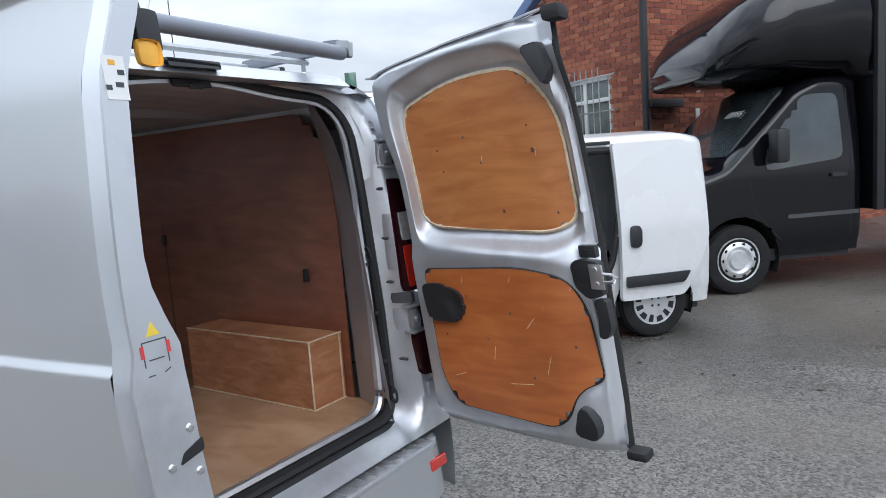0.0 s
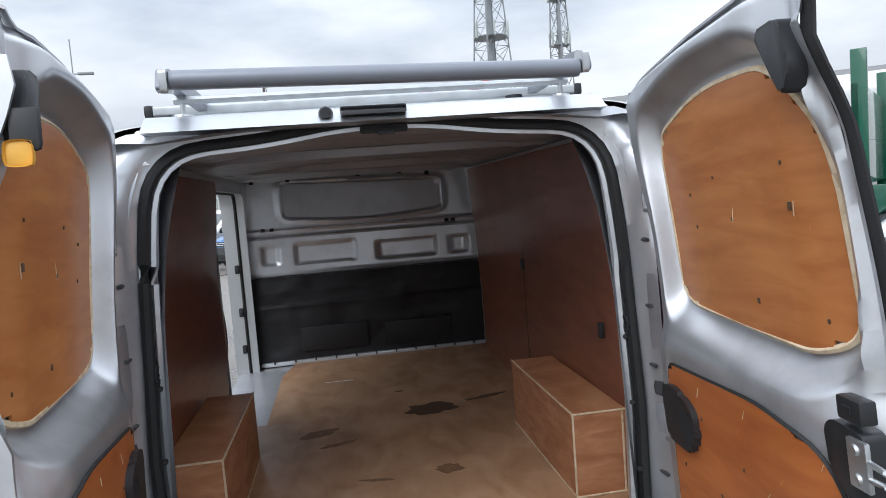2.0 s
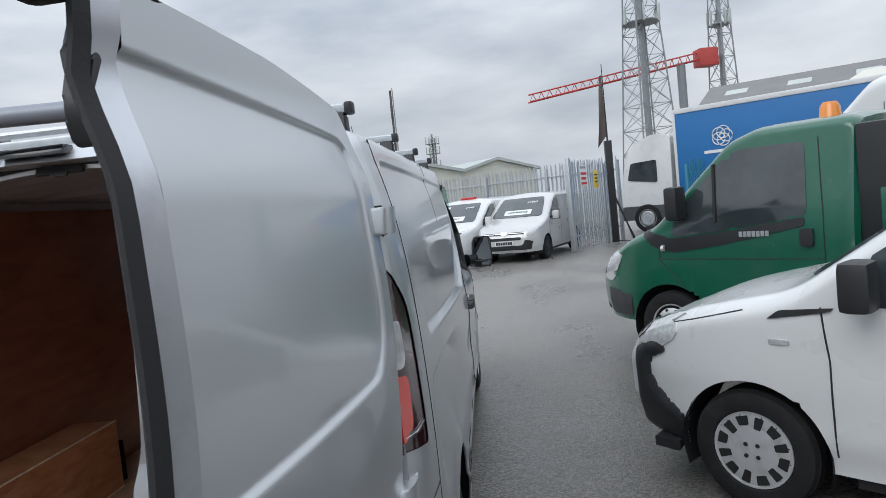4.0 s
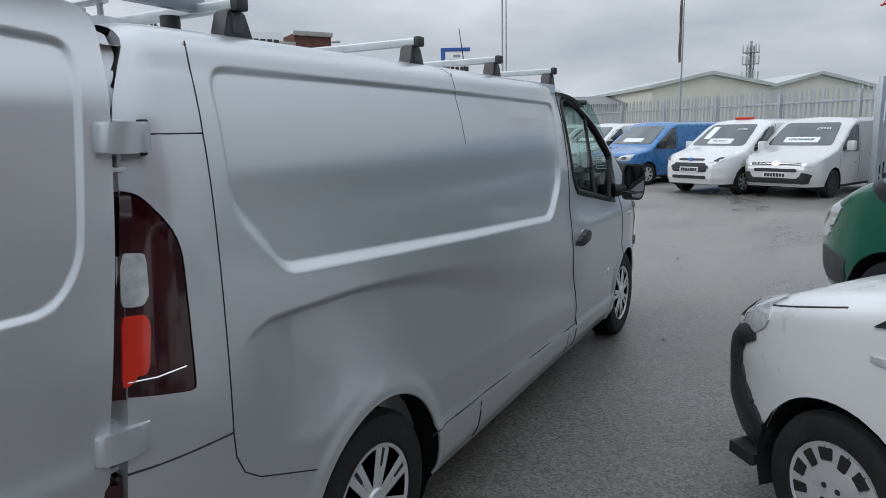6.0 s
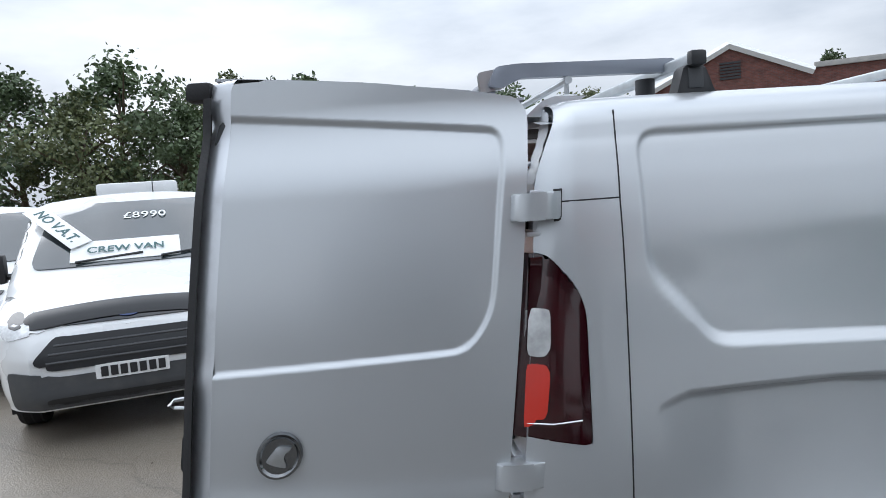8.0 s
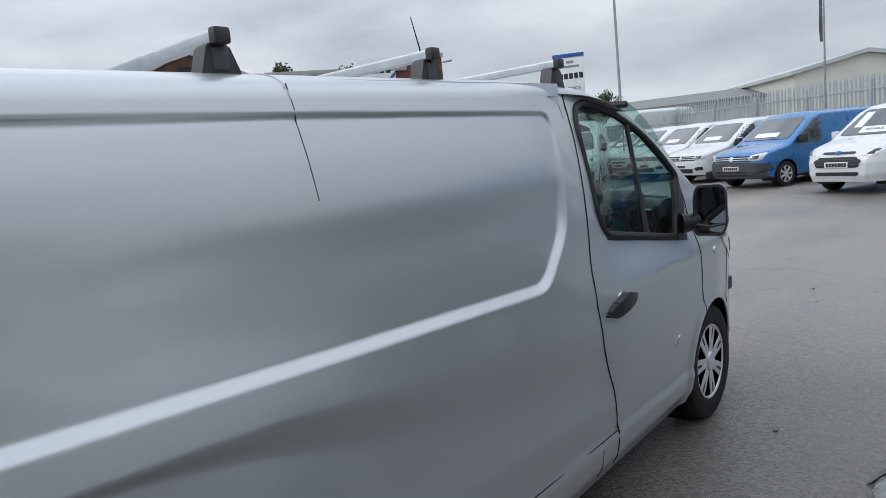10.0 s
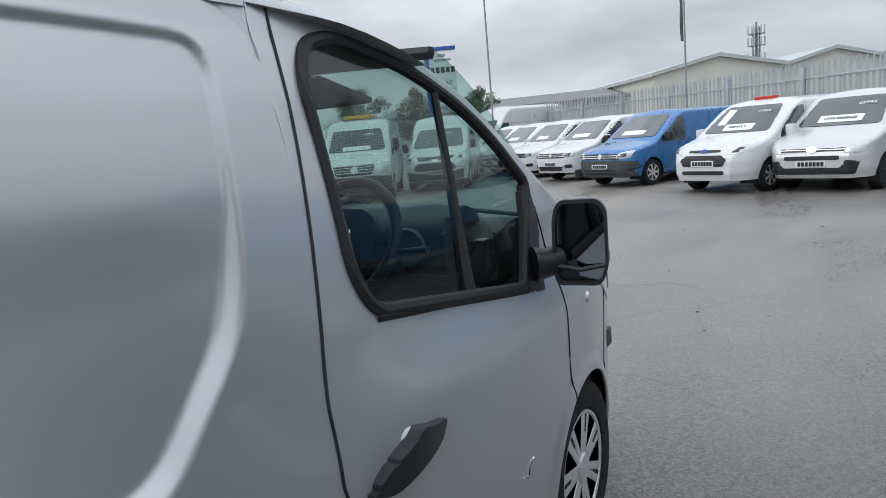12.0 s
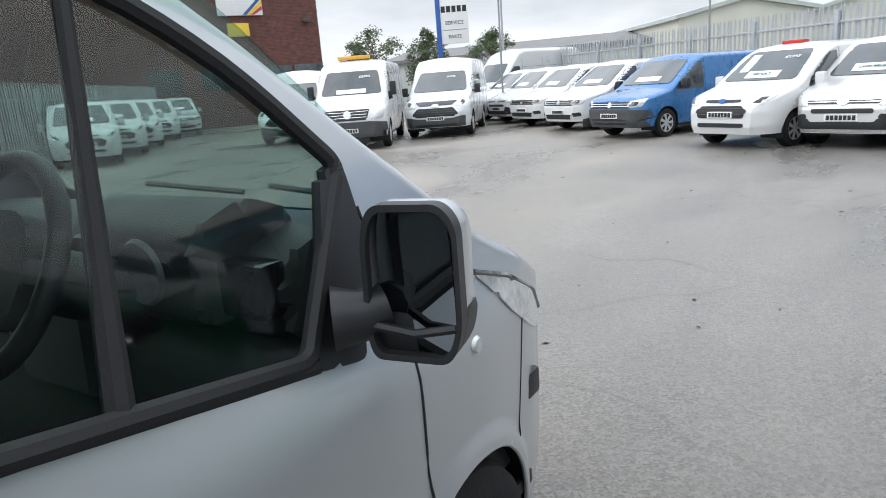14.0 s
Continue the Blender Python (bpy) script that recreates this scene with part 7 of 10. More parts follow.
    for s in (1, -1):
        for k, (cd, cz, r) in enumerate(arches):
            wx = shape.width(cd) - 0.03
            make_wheel("wheel", wheel_r, 0.19, wheel_style, v, pose(wx * s, -cd, wheel_r, 0, 0, 0 if s > 0 else 180), spec.get("rim", "wheel_silver"))
            bm = bmesh.new()
            arc = [(-cd + (r + 0.004) * math.cos(a), cz + (r + 0.004) * math.sin(a)) for a in [math.pi * (-0.12 + 1.24 * i / 16) for i in range(17)]]
            for (ya, za), (yb, zb) in zip(arc, arc[1:]):
                face(bm, [bm.verts.new(q) for q in ((s * (shape.half - 0.02), ya, za), (s * (shape.half - 0.02), yb, zb), (s * 0.45, yb, zb), (s * 0.45, ya, za))])
            bmesh.ops.remove_doubles(bm, verts=bm.verts, dist=0.002)
            part("wheel_housing", bm, "black_rubber", v)
    bm = bmesh.new()
    hw = shape.half - 0.08
    prism(bm, [(-hw, -L + 0.1), (hw, -L + 0.1), (hw, -1.25), (hw * 0.50, -0.95), (hw * 0.28, -0.55), (-hw * 0.28, -0.55), (-hw * 0.50, -0.95), (-hw, -1.25)], "z", shape.sill - 0.06, shape.sill + 0.06)
    part("underbody", bm, "black_rubber", v)
    return v, tree


def heading(x, y, yaw):
    return pose(x, y, 0, 0, 0, yaw)


def screen_poly(w0, w1, z0, z1, r=0.06):
    return rounded([(-w0, z0), (w0, z0), (w1, z1), (-w1, z1)], r, 5)


# small white van beside the panel van, its side door slid open
SMALL = Shape(3.88, 0.84, [(0.0, 0.80), (0.06, 0.90), (0.45, 1.04), (0.95, 1.14), (1.05, 1.18), (1.75, 1.67), (2.05, 1.76), (3.64, 1.765), (3.88, 1.72)], nose=0.75, waist=0.95, lean=0.16, sill=0.26, crown=0.04, round_top=0.14, nose_pow=2.2,
             front=[(0.25, 0.05), (0.45, 0.0), (0.65, 0.0), (0.95, 0.10)])
NY = 47
NH = Vector((-math.sin(radians(NY)), math.cos(radians(NY)), 0))
NL = Vector((-NH.y, NH.x, 0))
n_axle = Vector((2.38, 1.86, 0)) - NL * 0.78
n_nose = n_axle + NH * 0.80
n_arches = [(0.80, 0.30, 0.365), (3.34, 0.30, 0.355)]
small_bumper = rounded([(-0.54, 0.40), (-0.46, 0.37), (0.46, 0.37), (0.54, 0.40), (0.54, 0.66), (0.50, 0.69), (0.38, 0.60), (-0.38, 0.60), (-0.50, 0.69), (-0.54, 0.66)], 0.03)
small, n_tree = vehicle("small_van", "white compact van with its side door slid open", "van", heading(n_nose.x, n_nose.y, NY), SMALL, "white_paint", n_arches, 0.305, "slots", {
    "cell": 0.04, "screen": screen_poly(0.66, 0.56, 1.16, 1.60),
    "side": [rounded([(-1.30, 1.06), (-1.28, 1.22), (-1.78, 1.56), (-2.10, 1.58), (-2.10, 1.04)], 0.05)],
    "handles": [rounded([(-2.07, 0.84), (-2.15, 0.84), (-2.15, 0.99), (-2.07, 0.99)], 0.03)],
    "front": [(small_bumper, "black_plastic"), (rect(-0.36, 0.66, 0.36, 0.74, 0.02), "black_gloss")],
    "lamps": [rounded([(0.36, 0.76), (0.72, 0.72), (0.80, 0.86), (0.74, 0.98), (0.50, 0.90)], 0.03)],
    "lamp_cores": [[(0.60 + 0.05 * math.cos(a), 0.82 + 0.05 * math.sin(a)) for a in [2 * math.pi * i / 14 for i in range(14)]]],
    "side_trim": [(rounded([(-0.92, 0.985), (-1.20, 1.03), (-1.22, 1.05), (-0.98, 1.03)], 0.01), "black_plastic"),
                  (rounded([(-0.925, 0.865), (-1.02, 0.865), (-1.02, 0.89), (-0.925, 0.89)], 0.008), "clear_lens")],
    "seams": [[(-1.16, 1.05), (-1.19, 0.80), (-1.19, 0.35)], [(-2.20, 1.55), (-2.20, 0.32)], [(-0.80, 1.02), (-0.30, 0.90), (-0.16, 0.78)]],
    "mirror": (-1.36, 1.12), "plate": (0.0, 0.44), "badge": (0.0, 0.82, 0.05, 0.045, "chrome")})
for view_ in ("+x", "-x"):
    patch(n_tree, view_, rounded([(-0.07, 0.27), (-0.40, 0.25), (-0.455, 0.40), (-0.36, 0.47), (-0.25, 0.55), (-0.20, 0.63), (-0.22, 0.70), (-0.34, 0.76), (-0.30, 0.80), (-0.16, 0.79), (-0.07, 0.72)], 0.025, 5), "bumper_corner", "black_plastic", small, 0.012, 0.022, 0.04, "dark grey plastic bumper corner", 0.02)
# its open load doorway: dark inside, seat, floor, and the door leaf slid back
NX = -0.842
bm_ = bmesh.new()
ol_ = Outline(rounded([(-2.28, 0.46), (-2.78, 0.46), (-2.94, 0.64), (-3.02, 1.02), (-3.08, 1.20), (-3.08, 1.60), (-2.28, 1.60)], [0.08, 0.12, 0.1, 0.1, 0.05, 0.06, 0.06], 5))
tube(bm_, [tuple(onto(n_tree, "-x", p[0], p[1])[0] + Vector((-0.008, 0, 0))) for p in ol_.a], 0.030, 8, closed=True)
part("doorway_seal", bm_, "black_rubber", small)
for ob_ in small.children:
    if ob_.name.startswith("body"):
        bm_ = bmesh.new()
        bm_.from_mesh(ob_.data)
        cut_ = [f for f in bm_.faces if f.calc_center_median().x < -0.5 and ol_(f.calc_center_median().y, f.calc_center_median().z) < -0.01]
        bmesh.ops.delete(bm_, geom=cut_, context="FACES")
        bm_.to_mesh(ob_.data)
        bm_.free()
bm_ = bmesh.new()
box(bm_, (-0.80, -3.76, 0.44), (0.76, -1.90, 0.48))
part("load_floor", bm_, "bare_panel", small, "pale load floor")
bm_ = bmesh.new()
sheet(bm_, steps(-3.7, -1.9, 0.1), steps(0.48, 1.68, 0.1), lambda y, z: (0.72 - 0.10 * max(0, z - 1.0), y, z), thick=(0.02, 0, 0))
part("inner_side", bm_, "bare_panel", small, "off-white inner side panel")
bm_ = bmesh.new()
prism(bm_, rounded([(-2.62, 1.10), (-3.16, 1.10), (-3.16, 1.26), (-2.66, 1.22)], 0.015), "x", 0.64, 0.70, 0.006)
part("inner_recess", bm_, "black_plastic", small)
bm_ = bmesh.new()
box(bm_, (0.40, -3.55, 0.48), (0.74, -2.85, 0.80), 0.08)
part("inner_arch", bm_, "bare_panel", small)
bm_ = bmesh.new()
box(bm_, (-0.78, -2.14, 0.48), (0.76, -2.10, 1.68))
part("partition", bm_, "bare_panel", small)
bm_ = bmesh.new()
box(bm_, (-0.50, -2.62, 0.48), (0.05, -2.18, 0.84), 0.09)
part("seat_base", bm_, "black_rubber", small)
# catch, striker and buffer on the rear post of the doorway
bm_ = bmesh.new()
box(bm_, (NX - 0.012, -3.06, 1.02), (NX + 0.03, -3.02, 1.07), 0.006)
part("door_catch", bm_, "black_plastic", small)
bm_ = bmesh.new()
tube(bm_, [(NX - 0.005, -3.03, 0.90), (NX - 0.03, -3.02, 0.905), (NX - 0.03, -2.99, 0.905)], 0.008, 7)
lathe(bm_, [(0.0, 0.012), (0.016, 0.010), (0.02, 0.0)], pose(NX, -3.025, 0.90, 0, 0, 180), 12)
part("striker", bm_, "steel", small)
bm_ = bmesh.new()
box(bm_, (NX - 0.014, -2.945, 0.54), (NX + 0.02, -2.91, 0.62), 0.008)
part("door_buffer", bm_, "black_plastic", small)
bm_ = bmesh.new()
ol_ = Outline(rounded([(-3.00, 0.36), (-3.56, 0.36), (-3.63, 0.44), (-3.74, 0.70), (-3.80, 0.80), (-3.77, 1.54), (-3.66, 1.65), (-3.00, 1.65)], [0.02, 0.03, 0.06, 0.12, 0.06, 0.1, 0.06, 0.02], 4))


def slid_x(y, z):
    return NX - 0.085 + 0.16 * max(0.0, z - 0.95) ** 1.25 + 0.02 * smoothstep(0.6, 0.35, z)


sheet(bm_, steps(-3.82, -2.88, 0.04), steps(0.35, 1.66, 0.04), lambda y, z: (slid_x(y, z), y, z), ol_, thick=(0.05, 0, 0))
leaf = part("slid_door", bm_, "white_paint", small, "white sliding door slid right back")
bm_ = bmesh.new()
prism(bm_, rounded([(-3.03, 0.475), (-3.55, 0.475), (-3.61, 0.565), (-3.03, 0.565)], 0.012), "x", NX - 0.105, NX - 0.075, 0.005)
part("rub_strip", bm_, "black_plastic", leaf)
bm_ = bmesh.new()
prism(bm_, rounded([(-3.075, 0.80), (-3.17, 0.80), (-3.17, 0.98), (-3.075, 0.98)], 0.042, 6), "x", NX - 0.115, NX - 0.07, 0.012)
part("door_handle", bm_, "black_plastic", leaf)
bm_ = bmesh.new()
box(bm_, (NX - 0.02, -2.92, 0.385), (NX + 0.01, -1.90, 0.42), 0.006)
part("slide_rail", bm_, "black_plastic", small)
bm_ = bmesh.new()
box(bm_, (NX + 0.045, -3.00, 1.645), (NX + 0.085, -2.05, 1.675), 0.006)
part("top_rail", bm_, "black_plastic", small)
# green tipper with a dropside body
TIPPER = Shape(2.58, 0.96, [(0.0, 0.92), (0.08, 1.06), (0.55, 1.24), (0.78, 1.32), (0.86, 1.37), (1.55, 2.03), (1.80, 2.11), (2.52, 2.11), (2.58, 2.06)], nose=0.7, waist=1.15, lean=0.14, sill=0.36, crown=0.04, round_top=0.14, nose_pow=2.3, tail=0.05,
             front=[(0.3, 0.05), (0.5, 0.0), (0.75, 0.0), (1.05, 0.12)])
TY = 43
TH = Vector((-math.sin(radians(TY)), math.cos(radians(TY)), 0))
TL = Vector((-TH.y, TH.x, 0))
t_axle = Vector((2.76, 4.84, 0)) - TL * 0.90
t_nose = t_axle + TH * 0.95
tipper, t_tree = vehicle("tipper_truck", "dark green tipper truck with an amber roof beacon", "truck", heading(t_nose.x, t_nose.y, TY), TIPPER, "green_paint", [(0.95, 0.33, 0.41)], 0.335, "steel", {
    "cell": 0.045, "screen": screen_poly(0.78, 0.66, 1.40, 1.94),
    "side": [rounded([(-1.02, 1.18), (-1.06, 1.38), (-1.52, 1.84), (-1.66, 1.90), (-2.20, 1.90), (-2.22, 1.32), (-1.5, 1.22)], 0.05)],
    "front": [(rect(-0.62, 0.70, 0.62, 0.94, 0.05), "black_plastic"), (rounded([(-0.64, 0.40), (0.64, 0.40), (0.64, 0.68), (0.56, 0.70), (-0.56, 0.70), (-0.64, 0.68)], 0.04), "grey_plastic")],
    "lamps": [rounded([(0.58, 0.76), (0.86, 0.74), (0.92, 1.02), (0.74, 1.06)], 0.04)],
    "side_trim": [(rounded([(-0.14, 0.40), (-0.50, 0.40), (-0.53, 0.62), (-0.16, 0.68)], 0.03), "grey_plastic"), (rounded([(-0.64, 1.28), (-1.02, 1.17), (-1.5, 1.21), (-2.20, 1.31), (-2.20, 1.24), (-1.5, 1.10), (-1.05, 1.04), (-0.80, 1.10)], 0.02), "black_plastic")],
    "seams": [[(-0.86, 1.20), (-0.90, 0.95), (-1.12, 0.72), (-1.30, 0.45)], [(-2.30, 1.92), (-2.34, 1.3), (-2.34, 0.45)], [(-0.86, 0.98), (-2.34, 0.98)]],
    "handles": [rounded([(-2.17, 1.08), (-2.27, 1.08), (-2.27, 1.22), (-2.17, 1.22)], 0.02)],
    "mirror": (-1.16, 1.40), "mirror_h": 0.24, "plate": (0.0, 0.54), "badge": (0.0, 0.98, 0.09, 0.04, "chrome"), "rim": "wheel_silver"})
p_, n_ = onto(t_tree, "-x", -1.56, 1.25)
word_shape("door_word", 7, 0.26, 0.045, pose(p_.x - 0.022, -1.80, 1.19, 0, 0, -90) @ pose(0, 0, 0, 90, 0, 0), "galvanised", tipper)
bm_ = bmesh.new()
tube(bm_, [tuple(onto(t_tree, "-x", y, z)[0] + Vector((-0.012, 0, 0))) for y, z in ((-1.44, 1.80), (-1.46, 1.30))], 0.016, 6)
part("window_divider", bm_, "black_rubber", tipper)
bm_ = bmesh.new()
lathe(bm_, [(0.0, 0.17), (0.05, 0.165), (0.075, 0.13), (0.085, 0.02), (0.095, 0.0), (0.095, -0.04)], pose(-0.45, -2.24, 2.04, 0, -90, 0), 20)
part("beacon", bm_, "amber_lens", tipper, "amber roof beacon")
bm_ = bmesh.new()
tube(bm_, [tuple(onto(t_tree, "-x", -0.92, 1.08)[0] + Vector((-0.01, 0, 0))), tuple(onto(t_tree, "-x", -0.95, 1.08)[0] + Vector((-0.012, 0, 0)))], 0.03, 8)
part("side_repeater", bm_, "clear_lens", tipper)
bm_ = bmesh.new()
box(bm_, (-0.9, -2.95, 0.95), (0.9, -2.57, 1.98), 0.03)
part("cab_rear", bm_, "black_plastic", tipper)
bm_ = bmesh.new()
box(bm_, (-0.42, -5.65, 0.62), (-0.30, -2.0, 0.80))
box(bm_, (0.30, -5.65, 0.62), (0.42, -2.0, 0.80))
part("chassis", bm_, "black_rubber", tipper)
bm_ = bmesh.new()
box(bm_, (-1.02, -5.75, 1.0), (1.02, -3.0, 1.10), 0.01)
part("tipper_floor", bm_, "green_paint", tipper)
for s_ in (1, -1):
    bm_ = bmesh.new()
    box(bm_, (s_ * 0.98, -5.75, 1.10), (s_ * 1.03, -3.0, 1.50), 0.01)
    part("drop_side", bm_, "green_paint", tipper)
    for k in range(4):
        bm_ = bmesh.new()
        box(bm_, (s_ * 1.0, -5.70 + k * 0.95, 1.05), (s_ * 1.06, -5.62 + k * 0.95, 1.50), 0.01)
        part("side_post", bm_, "green_paint", tipper)
    bm_ = bmesh.new()
    box(bm_, (s_ * 0.965, -3.14, 1.50), (s_ * 1.02, -3.02, 2.62), 0.01)
    part("head_post", bm_, "green_paint", tipper)
    make_wheel("wheel", 0.335, 0.30, "steel", tipper, pose(0.93 * s_, -4.35, 0.335, 0, 0, 0 if s_ > 0 else 180))
bm_ = bmesh.new()
box(bm_, (-1.02, -3.08, 1.5), (1.02, -3.02, 2.35), 0.01)
part("head_board", bm_, "green_paint", tipper)

# tall white van beyond the tipper
HIGH = Shape(5.9, 1.0, [(0.0, 0.95), (0.08, 1.08), (0.6, 1.28), (0.85, 1.36), (1.6, 2.2), (2.0, 2.62), (2.4, 2.74), (5.75, 2.74), (5.9, 2.66)], nose=0.6, waist=1.2, lean=0.07, sill=0.35, crown=0.06, round_top=0.2)
VAN_BITS = {
    "screen": screen_poly(0.80, 0.68, 1.40, 2.12), "side": [rounded([(-1.10, 1.22), (-1.14, 1.42), (-1.60, 1.98), (-2.0, 1.98), (-2.0, 1.24)], 0.06)],
    "front": [(rect(-0.55, 0.80, 0.55, 1.0, 0.05), "black_plastic"), (rounded([(-0.98, 0.35), (0.98, 0.35), (0.98, 0.66), (0.6, 0.72), (-0.6, 0.72), (-0.98, 0.66)], 0.05), "grey_plastic")],
    "lamps": [rounded([(0.60, 0.86), (0.86, 0.82), (0.93, 1.08), (0.74, 1.12)], 0.04)],
    "seams": [[(-2.15, 2.3), (-2.15, 0.5)], [(-3.4, 2.3), (-3.4, 0.5)], [(-2.2, 1.95), (-5.6, 1.95)]],
    "mirror": (-1.2, 1.42), "mirror_h": 0.28, "plate": (0.0, 0.56)}
vehicle("tall_van", "tall white high-roof panel van", "van", heading(4.42, 8.05, 46), HIGH, "white_paint", [(0.95, 0.34, 0.42), (4.6, 0.34, 0.42)], 0.345, "steel", VAN_BITS)

# black box van with an over-cab pod
LUT = Shape(2.25, 0.98, [(0.0, 0.95), (0.08, 1.08), (0.6, 1.26), (0.85, 1.34), (1.6, 2.05), (1.85, 2.15), (2.25, 2.15)], nose=0.65, waist=1.15, lean=0.12, sill=0.36, crown=0.05, round_top=0.16, tail=0.05)
LY = 40
LH = Vector((-math.sin(radians(LY)), math.cos(radians(LY)), 0))
LL = Vector((-LH.y, LH.x, 0))
l_nose = Vector((6.12, -0.20, 0)) - LL * 0.99 + LH * 1.01
lut, l_tree = vehicle("box_van", "glossy black box van with a moulded over-cab pod", "truck", heading(l_nose.x, l_nose.y, LY) @ Matrix.Scale(1.06, 4), LUT, "black_paint", [(0.95, 0.35, 0.42)], 0.345, "steel", {
    "cell": 0.05, "screen": screen_poly(0.80, 0.68, 1.36, 2.02),
    "side": [rounded([(-1.22, 1.20), (-1.26, 1.42), (-1.66, 1.92), (-2.02, 1.92), (-2.04, 1.28)], 0.08)],
    "front": [(rect(-0.55, 0.80, 0.55, 1.0, 0.05), "black_plastic")],
    "lamps": [rounded([(0.60, 0.86), (0.86, 0.82), (0.93, 1.08), (0.74, 1.12)], 0.04)],
    "seams": [[(-1.05, 1.2), (-1.12, 0.8), (-1.4, 0.5)], [(-2.12, 1.95), (-2.12, 0.5)]],
    "side_trim": [(rounded([(-1.45, 0.72), (-2.2, 0.72), (-2.2, 0.76), (-1.45, 0.76)], 0.01), "grey_plastic")],
    "handles": [rounded([(-1.90, 1.10), (-2.06, 1.10), (-2.06, 1.14), (-1.90, 1.14)], 0.015)],
    "mirror": (-1.30, 1.34), "mirror_h": 0.26, "plate": (0.0, 0.56), "prices": [(-0.28, 1.78, 0.12, "£8995")]})
bm_ = bmesh.new()
pod = []
for d_, z0_, z1_, w_ in ((0.80, 2.16, 2.34, 0.70), (0.88, 2.12, 2.56, 0.88), (1.1, 2.10, 2.86, 1.0), (1.5, 2.10, 3.12, 1.06), (2.1, 2.06, 3.28, 1.08), (2.3, 1.9, 3.30, 1.08)):
    row = []
    for k in range(20):
        a = 2 * math.pi * k / 20
        c, s = math.cos(a), math.sin(a)
        ex = 0.55
        x = w_ * (abs(c) ** ex) * (1 if c >= 0 else -1)
        z = (z0_ + z1_) / 2 + (z1_ - z0_) / 2 * (abs(s) ** ex) * (1 if s >= 0 else -1)
        row.append(bm_.verts.new((x, -d_, z)))
    pod.append(row)
for a_, b_ in zip(pod, pod[1:]):
    for k in range(20):
        face(bm_, (a_[k], a_[(k + 1) % 20], b_[(k + 1) % 20], b_[k]))
face(bm_, pod[0])
part("roof_pod", bm_, "black_paint", lut, "black moulded over-cab pod")
bm_ = bmesh.new()
box(bm_, (-1.10, -6.3, 0.75), (1.10, -2.3, 3.32), 0.02)
part("load_box", bm_, "black_paint", lut)
for y_ in (-2.32, -6.28):
    for s_ in (1, -1):
        bm_ = bmesh.new()
        box(bm_, (s_ * 1.06, y_ - 0.04, 0.75), (s_ * 1.125, y_ + 0.04, 3.32), 0.012)
        part("corner_post", bm_, "black_plastic", lut)
for s_ in (1, -1):
    make_wheel("wheel", 0.345, 0.2, "steel", lut, pose(0.95 * s_, -4.6, 0.345, 0, 0, 0 if s_ > 0 else 180))

# white crew van whose front faces the panel van's rear, with sale signs behind its screen
CREW = Shape(4.97, 0.985, [(0.0, 0.86), (0.05, 0.98), (0.35, 1.10), (0.85, 1.24), (0.95, 1.28), (1.85, 1.86), (2.2, 1.97), (4.8, 1.97), (4.97, 1.9)], nose=0.55, waist=1.1, lean=0.12, sill=0.30, crown=0.05, round_top=0.16, nose_pow=2.8,
              front=[(0.25, 0.08), (0.4, 0.0), (0.7, 0.0), (1.0, 0.10), (1.2, 0.14)])
HIGH_BITS = {
    "cell": 0.05, "screen": screen_poly(0.82, 0.70, 1.30, 1.86, 0.10),
    "side": [rounded([(-1.12, 1.18), (-1.2, 1.36), (-1.80, 1.74), (-2.05, 1.78), (-2.05, 1.16)], 0.05), rounded([(-2.2, 1.16), (-3.4, 1.16), (-3.4, 1.78), (-2.2, 1.78)], 0.06)],
    "front": [(rounded([(-0.84, 0.32), (0.84, 0.32), (0.86, 0.62), (0.66, 0.60), (0.5, 0.56), (-0.5, 0.56), (-0.66, 0.60), (-0.86, 0.62)], 0.04), "grey_plastic"),
              (rounded([(-0.56, 0.61), (0.56, 0.61), (0.68, 0.68), (0.52, 0.85), (-0.52, 0.85), (-0.68, 0.68)], 0.04), "black_plastic"),
              (rounded([(-0.48, 0.92), (0.48, 0.92), (0.62, 1.03), (-0.62, 1.03)], 0.03), "black_gloss"),
              (rect(-0.60, 0.345, 0.60, 0.40, 0.015), "black_plastic")],
    "lamps": [rounded([(0.56, 0.90), (0.86, 0.84), (0.94, 0.98), (0.93, 1.14), (0.72, 1.08)], 0.04)],
    "lamp_cores": [[(0.78 + 0.06 * math.cos(a), 0.97 + 0.06 * math.sin(a)) for a in [2 * math.pi * i / 14 for i in range(14)]]],
    "slats": [(-0.58, 0.58, 0.67, "grey_plastic"), (-0.56, 0.56, 0.73, "grey_plastic"), (-0.52, 0.52, 0.79, "grey_plastic")],
    "seams": [[(-1.15, 1.15), (-1.18, 0.6)], [(-2.12, 1.8), (-2.12, 0.45)]],
    "mirror": (-1.28, 1.26), "mirror_h": 0.2, "mirror_mat": "black_plastic", "plate": (0.0, 0.56), "badge": (0.0, 0.975, 0.10, 0.04, "badge_blue")}
crew_spec = dict(HIGH_BITS)
crew_spec["signs"] = [("strip", 0.04, 1.41, 0.92, 0.17, "CREW VAN")]
crew_spec["prices"] = [(-0.12, 1.71, 0.15, "£8990")]
wg, wg_tree = vehicle("crew_van", "white crew van with sale signs in its windscreen", "van", heading(-2.82, -2.13, -76), CREW, "white_paint", [(0.98, 0.34, 0.41), (3.9, 0.34, 0.41)], 0.34, "steel", crew_spec)
